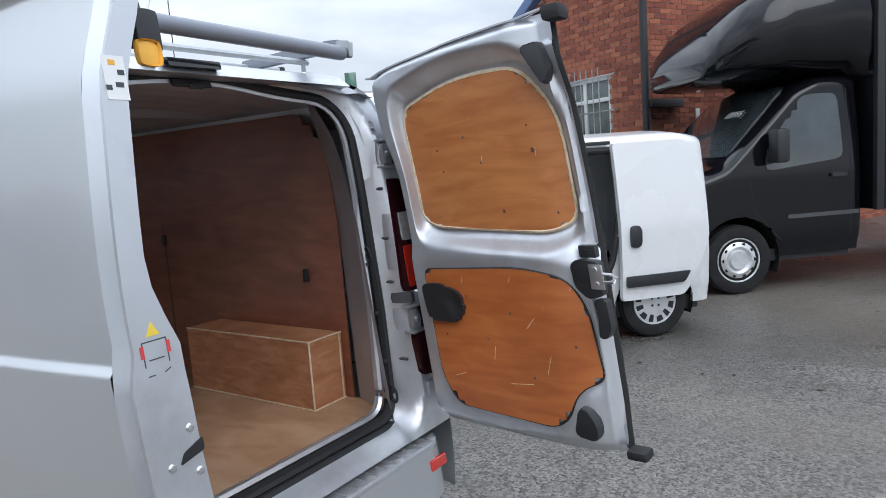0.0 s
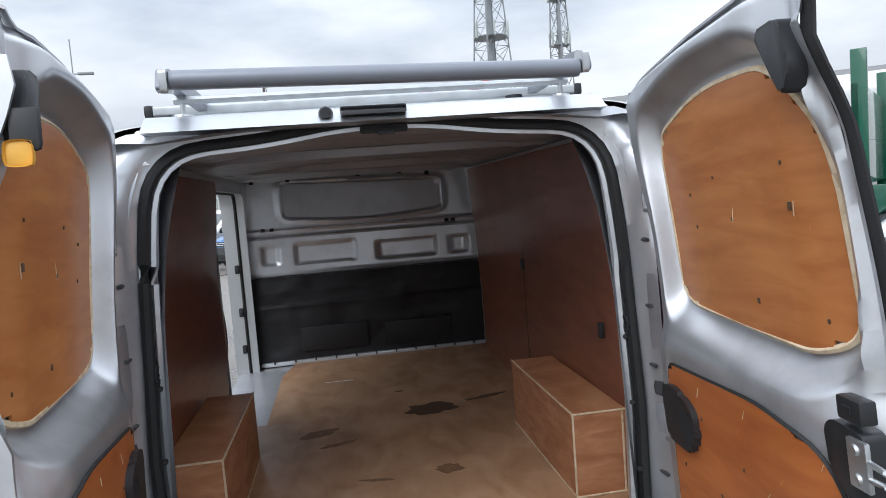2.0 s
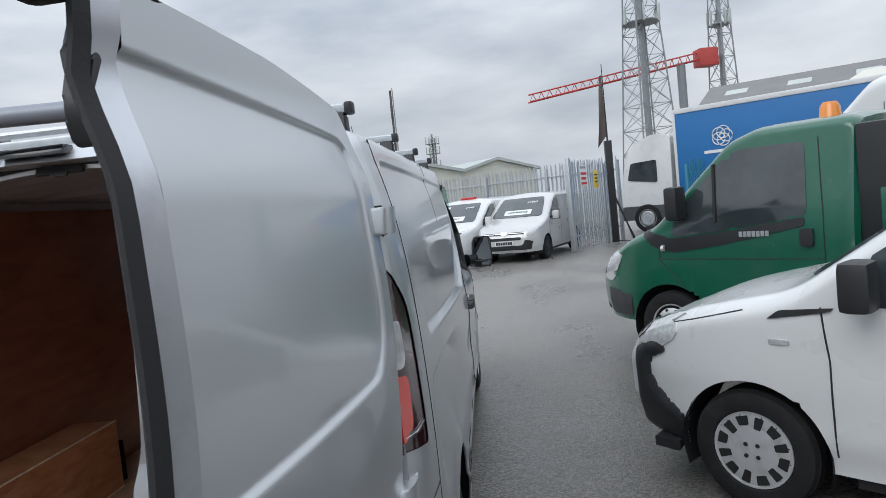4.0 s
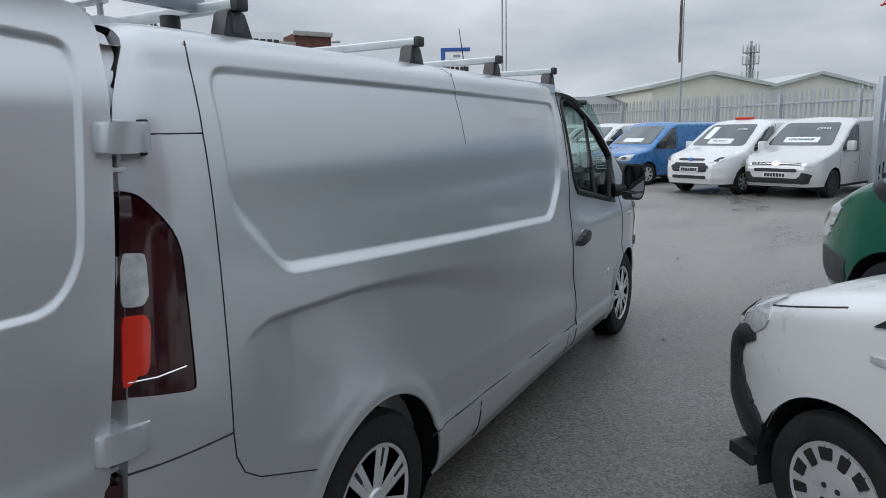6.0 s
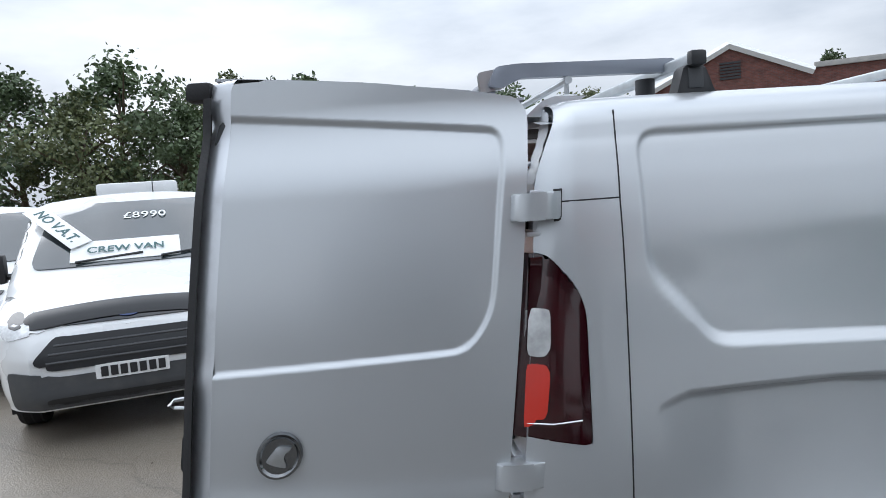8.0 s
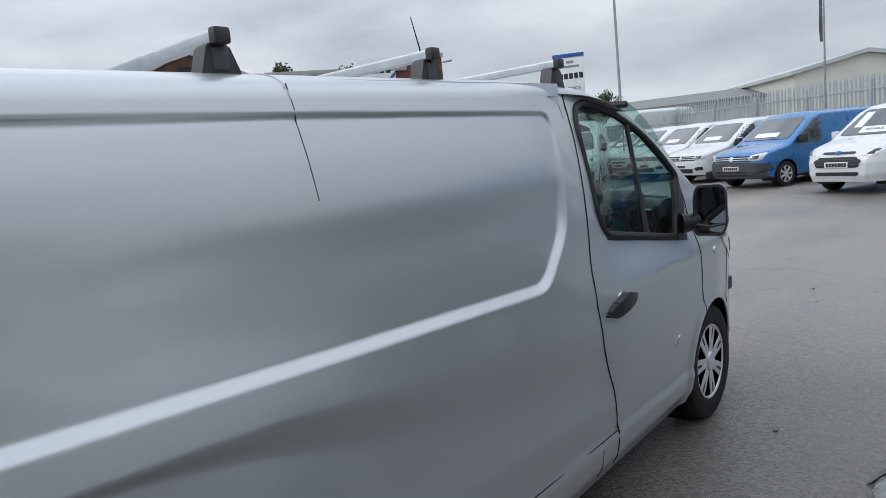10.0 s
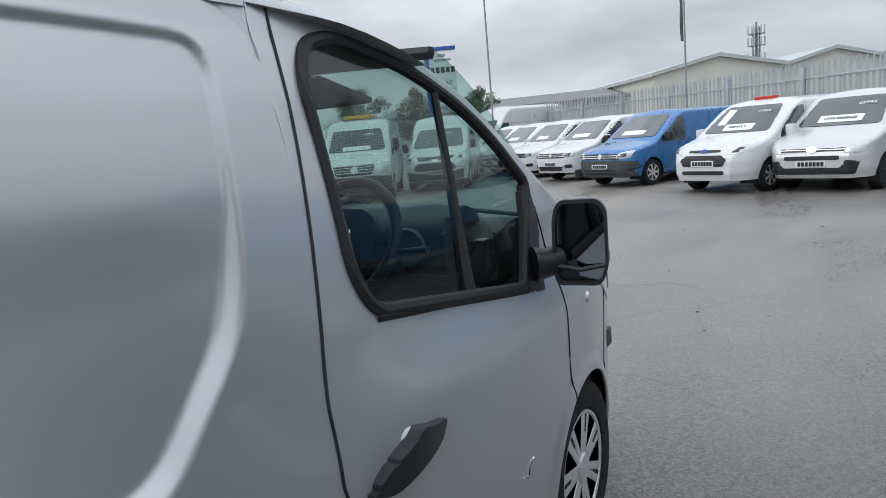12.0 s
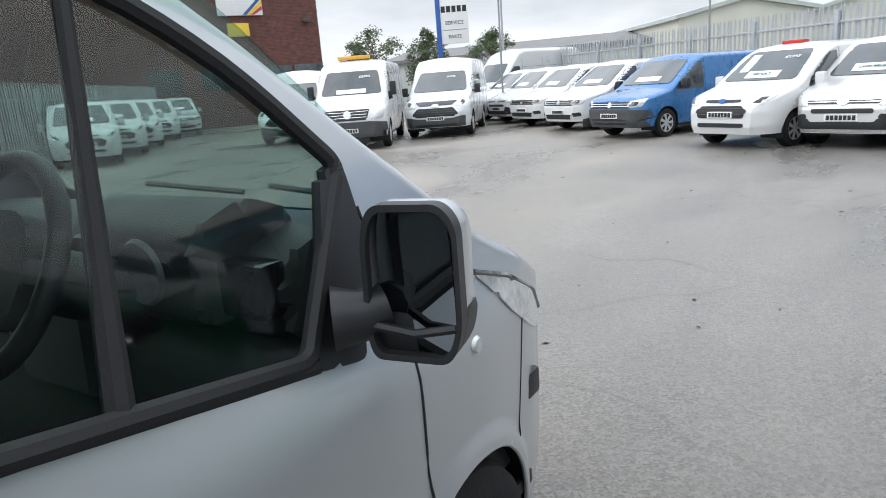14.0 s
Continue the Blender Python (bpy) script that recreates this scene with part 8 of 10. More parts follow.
# tilted sign behind the screen
p_, n_ = onto(wg_tree, "front", 0.63, 1.62)
q_ = p_ + n_ * 0.045
lean_ = math.degrees(math.atan2(n_.z, n_.y))
bm_ = bmesh.new()
box(bm_, (-0.40, -0.10, -0.003), (0.40, 0.10, 0.003), 0.002)
sg_ = part("tilted_sign", bm_, "sign_white", wg)
sg_.matrix_local = pose(q_.x, q_.y, q_.z, 0, 0, 180) @ pose(0, 0, 0, 90 - lean_, 0, 0) @ pose(0, 0, 0.012, 0, 0, -56)
lettering("tilted_word", "NO V.A.T.", 0.145, pose(0, 0, 0.006), "sign_text", sg_, 0.001, 1.0, 0.002)
patch(wg_tree, "top", rounded([(-0.68, -0.12), (0.68, -0.12), (0.74, -0.22), (0.70, -0.30), (-0.70, -0.30), (-0.74, -0.22)], 0.03), "bonnet_guard", "black_plastic", wg, 0.02, 0.05, 0.02, "dark plastic bonnet guard", 0.02)
for x0_ in (0.45, -0.25):
    bm_ = bmesh.new()
    a_, na_ = onto(wg_tree, "front", x0_, 1.32)
    b_, nb_ = onto(wg_tree, "front", x0_ - 0.55, 1.36)
    tube(bm_, [a_ + na_ * 0.03, b_ + nb_ * 0.03], 0.011, 6)
    part("wiper", bm_, "black_plastic", wg)
bm_ = bmesh.new()
p_, n_ = onto(wg_tree, "top", -0.2, -2.2)
tube(bm_, [p_, p_ + Vector((0.0, -0.16, 0.42))], [0.006, 0.002], 6)
part("aerial", bm_, "black_plastic", wg)
bm_ = bmesh.new()
box(bm_, (-0.45, -3.6, 1.96), (0.40, -2.7, 2.10), 0.04)
part("roof_vent", bm_, "white_paint", wg)
vehicle("parked_van", "dark navy van parked beside the crew van", "van", heading(-4.2, 0.35, -78), CREW, "navy_paint", [(0.98, 0.34, 0.41), (3.9, 0.34, 0.41)], 0.34, "steel", HIGH_BITS)
vehicle("parked_van", "white van parked in the row behind", "van", heading(-4.6, -4.6, -76), CREW, "white_paint", [(0.98, 0.34, 0.41), (3.9, 0.34, 0.41)], 0.34, "steel", HIGH_BITS)

# ---- the row of vans for sale along the fence ----
ROUND = Shape(4.38, 0.905, [(0.0, 0.82), (0.05, 0.92), (0.4, 1.02), (0.9, 1.14), (1.0, 1.18), (1.75, 1.68), (2.1, 1.80), (4.2, 1.80), (4.38, 1.72)], nose=0.6, waist=1.0, lean=0.12, sill=0.27, crown=0.05, round_top=0.14, nose_pow=2.5, front=[(0.25, 0.06), (0.4, 0.0), (0.65, 0.0), (0.95, 0.10)])
SQUARE = Shape(4.41, 0.897, [(0.0, 0.84), (0.05, 0.92), (0.4, 0.99), (0.95, 1.09), (1.05, 1.13), (1.85, 1.66), (2.15, 1.80), (4.2, 1.80), (4.41, 1.72)], nose=0.5, waist=1.0, lean=0.13, sill=0.27, crown=0.04, round_top=0.13, nose_pow=2.8, front=[(0.25, 0.06), (0.4, 0.0), (0.65, 0.0), (0.95, 0.08)])
SMALL_ARCH = [(0.90, 0.31, 0.37), (3.58, 0.31, 0.37)]


def small_front(style):
    lo = {"side": [rounded([(-1.18, 1.02), (-1.28, 1.20), (-1.80, 1.58), (-2.08, 1.62), (-2.08, 1.0)], 0.05)],
          "seams": [[(-1.12, 1.0), (-1.14, 0.45)], [(-2.14, 1.65), (-2.14, 0.4)], [(-3.1, 1.65), (-3.1, 0.4)]],
          "screen": screen_poly(0.74, 0.62, 1.16, 1.66, 0.08), "mirror": (-1.34, 1.10), "mirror_h": 0.16}
    if style == "double_bar":
        lo.update({"front": [(rounded([(-0.70, 0.345), (0.70, 0.345), (0.76, 0.56), (0.58, 0.60), (0.5, 0.46), (-0.5, 0.46), (-0.58, 0.60), (-0.76, 0.56)], 0.03), "black_plastic"), (rect(-0.48, 0.60, 0.48, 0.67, 0.03), "black_plastic"), (rect(-0.56, 0.75, 0.56, 0.80, 0.015), "black_plastic"), (rect(-0.60, 0.30, 0.60, 0.33, 0.01), "chrome")],
                   "lamps": [rounded([(0.52, 0.72), (0.80, 0.70), (0.86, 0.92), (0.62, 0.86)], 0.04)], "slats": [(-0.56, 0.56, 0.775, "chrome")], "badge": (0.0, 0.78, 0.09, 0.055, "chrome"), "plate": (0.0, 0.53), "mirror_mat": "pearl_paint"})
    elif style == "hexagon":
        lo.update({"front": [(rounded([(-0.46, 0.56), (0.46, 0.56), (0.54, 0.68), (0.42, 0.77), (-0.42, 0.77), (-0.54, 0.68)], 0.04), "black_plastic"), (rect(-0.36, 0.83, 0.36, 0.87, 0.015), "black_plastic"), (rect(-0.48, 0.40, 0.48, 0.47, 0.03), "black_plastic")],
                   "lamps": [rounded([(0.50, 0.79), (0.74, 0.78), (0.87, 0.94), (0.84, 1.0), (0.66, 0.92)], 0.03)], "slats": [(-0.44, 0.44, 0.62, "grey_plastic"), (-0.46, 0.46, 0.72, "grey_plastic")], "badge": (0.0, 0.85, 0.08, 0.032, "sign_blue"), "plate": (0.0, 0.615), "mirror_mat": "white_paint",
                   "lamp_cores": [rounded([(0.60, 0.81), (0.72, 0.81), (0.78, 0.90), (0.68, 0.89)], 0.02)]})
    else:
        dark = style == "twin_slot_dark"
        lo.update({"front": [(rounded([(-0.62, 0.70), (0.62, 0.70), (0.62, 0.83), (-0.62, 0.83)], 0.02), "black_plastic"), (rounded([(-0.5, 0.34), (0.5, 0.34), (0.56, 0.46), (-0.56, 0.46)], 0.02), "black_plastic")]
                   + ([(rounded([(-0.88, 0.28), (0.88, 0.28), (0.89, 0.64), (0.6, 0.68), (-0.6, 0.68), (-0.89, 0.64)], 0.04), "grey_plastic")] if dark else [(rounded([(0.58, 0.40), (0.80, 0.42), (0.78, 0.52), (0.60, 0.50)], 0.02), "black_plastic")]),
                   "lamps": [rounded([(0.50, 0.70), (0.82, 0.72), (0.87, 0.90), (0.56, 0.84)], 0.03)], "slats": [(-0.60, 0.60, 0.74, "chrome"), (-0.60, 0.60, 0.79, "chrome")], "badge": (0.0, 0.77, 0.065, 0.065, "chrome"), "plate": (0.0, 0.53), "mirror_mat": "black_plastic" if dark else "white_paint",
                   "lamp_cores": [rounded([(0.58, 0.74), (0.74, 0.75), (0.77, 0.83), (0.62, 0.82)], 0.02)]})
    return lo


def row_van(x, y, yaw, shape, paint, style, label, signs=(), prices=(), rim="wheel_silver"):
    """Parked with its number plate at the given place."""
    sp = small_front(style)
    sp["signs"], sp["prices"], sp["rim"] = list(signs), list(prices), rim
    h = Vector((-math.sin(radians(yaw)), math.cos(radians(yaw)), 0))
    return vehicle("parked_van", label, "van", heading(x + h.x * 0.03, y + h.y * 0.03, yaw), shape, paint, SMALL_ARCH, 0.315, "plain", sp, "vans for sale along the fence")


row_van(1.30, 16.05, 157, ROUND, "pearl_paint", "double_bar", "silver-white compact van with a low mileage sign", [("s", -0.02, 1.27, 0.78, 0.12, "LOW MILEAGE")], [(-0.34, 1.52, 0.12, "£5995")], "black_plastic")
cn, cn_tree = row_van(-0.60, 16.4, 152, ROUND, "white_paint", "hexagon", "white compact van with a no vat sign and roof beacon", [("s", -0.05, 1.25, 0.66, 0.12, "NO V.A.T."), ("s", 0.42, 1.45, 0.20, 0.30, "")], [(-0.36, 1.53, 0.11, "£1995")])
bm_ = bmesh.new()
box(bm_, (-0.22, -2.25, 1.78), (0.22, -2.05, 1.85), 0.02)
part("roof_beacon", bm_, "red_lens", cn)
row_van(-3.33, 18.5, 152, SQUARE, "blue_paint", "twin_slot_dark", "blue compact van with a dark unpainted bumper", [("s", 0.0, 1.26, 0.72, 0.10, "")])
row_van(-5.55, 20.9, 150, SQUARE, "white_paint", "twin_slot", "white compact van with a painted bumper", [("s", 0.0, 1.26, 0.70, 0.10, "")])
row_van(-7.5, 22.7, 150, SQUARE, "white_paint", "twin_slot", "white compact van with a roof ladder rack behind it", [("s", 0.0, 1.26, 0.60, 0.10, "")])
row_van(-9.25, 24.4, 148, ROUND, "white_paint", "double_bar", "white compact van parked far down the row", [("s", 0.0, 1.27, 0.60, 0.10, "")])
row_van(-10.9, 25.9, 148, ROUND, "white_paint", "double_bar", "white compact van at the end of the row", [("s", 0.0, 1.27, 0.60, 0.10, "")])
bits_ = dict(VAN_BITS)
vehicle("parked_van", "tall silver-white panel van behind the row", "van", heading(-12.6, 28.6, 160), HIGH, "pearl_paint", [(0.95, 0.34, 0.42), (4.6, 0.34, 0.42)], 0.345, "steel", bits_)
HIGH_CREW = Shape(5.34, 0.985, [(0.0, 0.86), (0.05, 0.98), (0.35, 1.10), (0.85, 1.24), (0.95, 1.28), (1.85, 1.88), (2.05, 2.14), (2.35, 2.30), (5.1, 2.32), (5.34, 2.2)], nose=0.55, waist=1.1, lean=0.10, sill=0.30, crown=0.05, round_top=0.2, nose_pow=2.8, front=CREW.front)
bits_ = dict(HIGH_BITS)
bits_["badge"] = (0.0, 0.915, 0.11, 0.04, "chrome")
bits_["prices"] = [(-0.3, 1.70, 0.10, "£5995")]
vehicle("parked_van", "white high-roof van facing across the yard", "van", heading(-8.85, 19.75, -158), HIGH_CREW, "white_paint", [(0.98, 0.34, 0.41), (3.9, 0.34, 0.41)], 0.34, "steel", bits_)
TALL = Shape(5.9, 0.995, [(0.0, 0.98), (0.05, 1.10), (0.4, 1.22), (0.85, 1.34), (0.95, 1.38), (1.6, 2.05), (1.85, 2.28), (2.2, 2.36), (5.8, 2.36), (5.9, 2.3)], nose=0.5, waist=1.2, lean=0.09, sill=0.34, crown=0.05, round_top=0.18, nose_pow=2.8, front=[(0.25, 0.06), (0.4, 0.0), (0.8, 0.0), (1.1, 0.08)])
bits_ = {"screen": screen_poly(0.82, 0.70, 1.42, 2.02, 0.08), "side": VAN_BITS["side"], "seams": VAN_BITS["seams"], "mirror": (-1.2, 1.40), "mirror_h": 0.3, "plate": (0.0, 0.52),
         "front": [(rounded([(-0.97, 0.34), (0.97, 0.34), (0.98, 0.70), (0.6, 0.74), (-0.6, 0.74), (-0.98, 0.70)], 0.04), "grey_plastic"), (rounded([(-0.50, 0.78), (0.50, 0.78), (0.58, 1.04), (-0.58, 1.04)], 0.05), "black_plastic")],
         "lamps": [rounded([(0.60, 0.80), (0.90, 0.80), (0.94, 1.08), (0.72, 1.10)], 0.04)], "slats": [(-0.5, 0.5, 0.85, "chrome"), (-0.52, 0.52, 0.92, "chrome"), (-0.54, 0.54, 0.99, "chrome")], "badge": (0.0, 0.92, 0.10, 0.10, "chrome"),
         "signs": [("s", 0.0, 1.49, 0.80, 0.11, "")], "prices": [(-0.35, 1.86, 0.12, "£6995")]}
sp_, sp_tree = vehicle("parked_van", "white panel van with a chrome grille and amber light bar", "van", heading(-9.6, 16.75, -150), TALL, "white_paint", [(1.0, 0.34, 0.42), (4.65, 0.34, 0.42)], 0.345, "steel", bits_)
bm_ = bmesh.new()
box(bm_, (-0.45, -2.3, 2.36), (0.45, -2.05, 2.46), 0.03)
part("light_bar", bm_, "orange_bits", sp_)
vehicle("parked_van", "white high-roof van behind the others", "van", heading(-13.6, 18.6, -150), HIGH_CREW, "white_paint", [(0.98, 0.34, 0.41), (3.9, 0.34, 0.41)], 0.34, "steel", HIGH_BITS)
for x_, y_, sh_, style_ in ((-16.4, 13.8, ROUND, "hexagon"), (-18.5, 16.1, ROUND, "hexagon"), (-20.7, 18.3, SQUARE, "hexagon"), (-23.5, 21.2, ROUND, "hexagon"), (-26.1, 24.4, SQUARE, "twin_slot")):
    row_van(x_, y_, -120, sh_, "white_paint", style_, "white compact van in the row across the yard", [("s", 0.0, 1.27, 0.62, 0.10, "")])
for x_, y_ in ((-10.3, 32.6), (-12.0, 33.8)):
    row_van(x_, y_, 165, ROUND, "white_paint", "double_bar", "white compact van seen through the open side door")

# ---- palisade fence and gate ----
def palisade(name, label, a, b, height, material, category="fence"):
    """Steel palisade: two rails, posts, pointed pales."""
    a, b = Vector(a), Vector(b)
    run = (b - a).length
    d = (b - a).normalized()
    yaw = math.degrees(math.atan2(d.y, d.x))
    f = thing(name, label, category, pose(a.x, a.y, 0, 0, 0, yaw), kind="")
    pale = bmesh.new()
    prism(pale, [(-0.034, 0.06), (0.034, 0.06), (0.034, height - 0.14), (0.014, height - 0.02), (0.0, height), (-0.014, height - 0.02), (-0.034, height - 0.14)], "y", -0.012, 0.0)
    first = part("pale", pale, material, f, smooth=False)
    n = int(run / 0.155)
    first.matrix_local = pose(0.08, -0.03, 0)
    for i in range(1, min(n, 290)):
        o = new("pale", first.data)
        o.parent = f
        o.matrix_local = pose(0.08 + i * 0.155, -0.03, 0, 0, ((i * 37) % 7 - 3) * 0.25, 0)
    for z in (0.45, height - 0.45):
        bm = bmesh.new()
        box(bm, (0, -0.028, z - 0.03), (run, 0.02, z + 0.03), 0.006)
        part("rail", bm, material, f)
    for k in range(int(run / 2.75) + 1):
        bm = bmesh.new()
        box(bm, (k * 2.75 - 0.05, 0.0, 0), (k * 2.75 + 0.05, 0.09, height - 0.15), 0.006)
        part("post", bm, material, f)
    return f


palisade("palisade_fence", "galvanised steel palisade fence behind the row", (5.2, 20.6, 0), (-24.0, 43.5, 0), 2.75, "galvanised")
palisade("palisade_fence", "galvanised steel palisade fence behind the vans across the yard", (-16.7, 11.9, 0), (-28.8, 25.1, 0), 2.4, "galvanised")
palisade("palisade_fence", "blue painted palisade fence beyond the gate", (7.5, 21.0, 0), (16.0, 28.5, 0), 2.4, "teal_paint")
gate = palisade("yard_gate", "open galvanised palisade gate with warning signs", (3.25, 17.35, 0), (4.72, 19.95, 0), 2.62, "galvanised", "gate")
bm_ = bmesh.new()
box(bm_, (-0.06, -0.05, 0.05), (0.05, 0.05, 2.66), 0.008)
part("gate_stile", bm_, "galvanised", gate)
for x_, z_, w_, h_, mt_ in ((0.95, 2.14, 0.52, 0.62, "sign_white"), (1.90, 2.02, 0.34, 0.52, "sign_yellow")):
    bm_ = bmesh.new()
    box(bm_, (x_ - w_ / 2, -0.052, z_ - h_ / 2), (x_ + w_ / 2, -0.044, z_ + h_ / 2), 0.002)
    part("warning_sign", bm_, mt_, gate)
lettering("sign_word", "BEWARE", 0.10, pose(0.95, -0.054, 2.37, 90, 0, 0), "sign_black", gate, 0.001)
for z_, w_ in ((2.20, 0.42), (2.06, 0.36), (1.92, 0.42)):
    bm_ = bmesh.new()
    box(bm_, (0.95 - w_ / 2, -0.056, z_ - 0.035), (0.95 + w_ / 2, -0.053, z_ + 0.035))
    part("sign_bar", bm_, "sign_red", gate)
for z_ in (2.15, 2.05, 1.95):
    bm_ = bmesh.new()
    box(bm_, (1.79, -0.056, z_ - 0.02), (2.01, -0.053, z_ + 0.02))
    part("sign_bar", bm_, "sign_black", gate)
gp = thing("gate_post", "black steel gate post with a dark feather flag", "post", pose(4.85, 20.1, 0))
bm_ = bmesh.new()
box(bm_, (-0.11, -0.11, 0), (0.11, 0.11, 3.2), 0.015)
part("post", bm_, "black_plastic", gp)
bm_ = bmesh.new()
tube(bm_, [(0, 0.1, 0), (0.55, -0.35, 0), (0.02, 0.0, 1.6)], 0.05, 6)
part("post_prop", bm_, "black_plastic", gp)
bm_ = bmesh.new()
tube(bm_, [(0, 0, 3.1), (0, 0, 5.6)], [0.03, 0.012], 6)
part("flag_pole", bm_, "black_plastic", gp)
bm_ = bmesh.new()
sheet(bm_, steps(0, 1, 0.1), steps(0, 1, 0.1), lambda u, v: (-0.02 - 0.28 * u * (1 - 0.75 * v), 0.06 * math.sin(6 * v + 3 * u) * u, 3.35 + 1.9 * v - 0.35 * u * (1 - v)), thick=(0, 0.006, 0))
mat("flag_brown", (0.10, 0.085, 0.075), 0.85, var=0.2)
part("flag", bm_, "flag_brown", gp)


def street_lamp(x, y, h, yaw, arm=1.1):
    s = thing("street_lamp", "slim grey steel street lamp", "street lamp", pose(x, y, 0, 0, 0, yaw))
    bm = bmesh.new()
    tube(bm, [(0, 0, 0), (0, 0, 1.6), (0, 0, 1.65), (0, 0, h)], [0.09, 0.09, 0.055, 0.04], 8)
    part("column", bm, "mast_steel", s)
    bm = bmesh.new()
    tube(bm, [(0, 0, h - 0.02), (arm * 0.5, 0, h + 0.05), (arm, 0, h + 0.06)], 0.03, 6)
    part("bracket", bm, "mast_steel", s)
    bm = bmesh.new()
    box(bm, (arm - 0.05, -0.12, h), (arm + 0.62, 0.12, h + 0.12), 0.04)
    part("lantern", bm, "mast_steel", s)


street_lamp(-12.5, 31.6, 8.5, 0)
street_lamp(-30.0, 38.5, 8.0, 0)


def flag_pole(x, y, h, label, flagged=True):
    s = thing("flag_pole", label, "flag pole", pose(x, y, 0))
    bm = bmesh.new()
    tube(bm, [(0, 0, 0), (0, 0, h)], [0.04, 0.02], 8)
    part("pole", bm, "mast_steel", s)
    if flagged:
        bm = bmesh.new()
        sheet(bm, steps(0, 1, 0.2), steps(0, 1, 0.05), lambda u, v: (-0.04 - 0.10 * u, 0.05 * math.sin(14 * v) * u, h - 0.1 - 2.6 * v), thick=(0, 0.005, 0))
        part("flag", bm, "flag_brown", s)


flag_pole(-2.63, 26.0, 6.7, "slim pole with a furled dark flag")
flag_pole(-9.6, 25.6, 8.6, "tall plain grey pole", False)


# ---- buildings ----
def wall_uv(bm):
    uv = bm.loops.layers.uv.verify()
    for f in bm.faces:
        n = f.normal
        for l in f.loops:
            c = l.vert.co
            l[uv].uv = (c.x, c.z) if abs(n.y) >= abs(n.x) else (c.y, c.z)


def brick_part(name, bm, material, parent):
    bm.normal_update()
    wall_uv(bm)
    return part(name, bm, material, parent, smooth=False)


def bricks(parent, axis, a1, top, hole, near):
    """Courses of real bricks on a wall face; those inside near are separate pieces, the rest one joined mesh."""
    rnd = random.Random(7)
    verts, faces_, shapes, singles = [], [], {}, []

    def box_of(length):
        l2 = length / 2
        c = [(-l2, -0.009, -0.0325), (l2, -0.009, -0.0325), (l2, 0.0, -0.0325), (-l2, 0.0, -0.0325), (-l2, -0.009, 0.0325), (l2, -0.009, 0.0325), (l2, 0.0, 0.0325), (-l2, 0.0, 0.0325)]
        return c, [(0, 1, 5, 4), (1, 2, 6, 5), (3, 0, 4, 7), (4, 5, 6, 7), (0, 3, 2, 1)]
    row = 0
    while 0.0375 + row * 0.075 < 6.0:
        z = 0.0375 + row * 0.075
        a = -0.1125 if row % 2 else 0.0
        while a < a1:
            lo, hi = max(a, 0.0) + 0.005, min(a + 0.225, a1) - 0.005
            a += 0.225
            if hi - lo < 0.05 or z + 0.035 > top((lo + hi) / 2):
                continue
            if lo < hole[1] and hi > hole[0] and hole[2] - 0.03 < z < hole[3] + 0.03:
                if lo < hole[0] - 0.05:
                    hi = hole[0]
                elif hi > hole[1] + 0.05:
                    lo = hole[1]
                else:
                    continue
            mid, length = (lo + hi) / 2, round(hi - lo, 3)
            m = pose(mid, 0, z) if axis == "x" else pose(0, mid, z, 0, 0, -90)
            m = m @ pose(0, rnd.uniform(-0.002, 0.002), 0)
            if near[0] < mid < near[1] and near[2] < z < near[3] and len(singles) < 150:
                if length not in shapes:
                    me = bpy.data.meshes.new("brick")
                    me.from_pydata(*[box_of(length)[0], [], box_of(length)[1]])
                    me.materials.append(MATS["brick_piece"])
                    shapes[length] = me
                ob = new("brick", shapes[length])
                ob.parent, ob.matrix_local = parent, m
                singles.append(ob)
            else:
                c, f = box_of(length)
                k = len(verts)
                verts += [tuple(m @ Vector(p)) for p in c]
                faces_ += [tuple(i + k for i in q) for q in f]
        row += 1
    me = bpy.data.meshes.new("bricks")
    me.from_pydata(verts, [], faces_)
    me.materials.append(MATS["brick_piece"])
    ob = new("bricks", me)
    ob.parent = parent
    tagged(ob, kind="stuff")


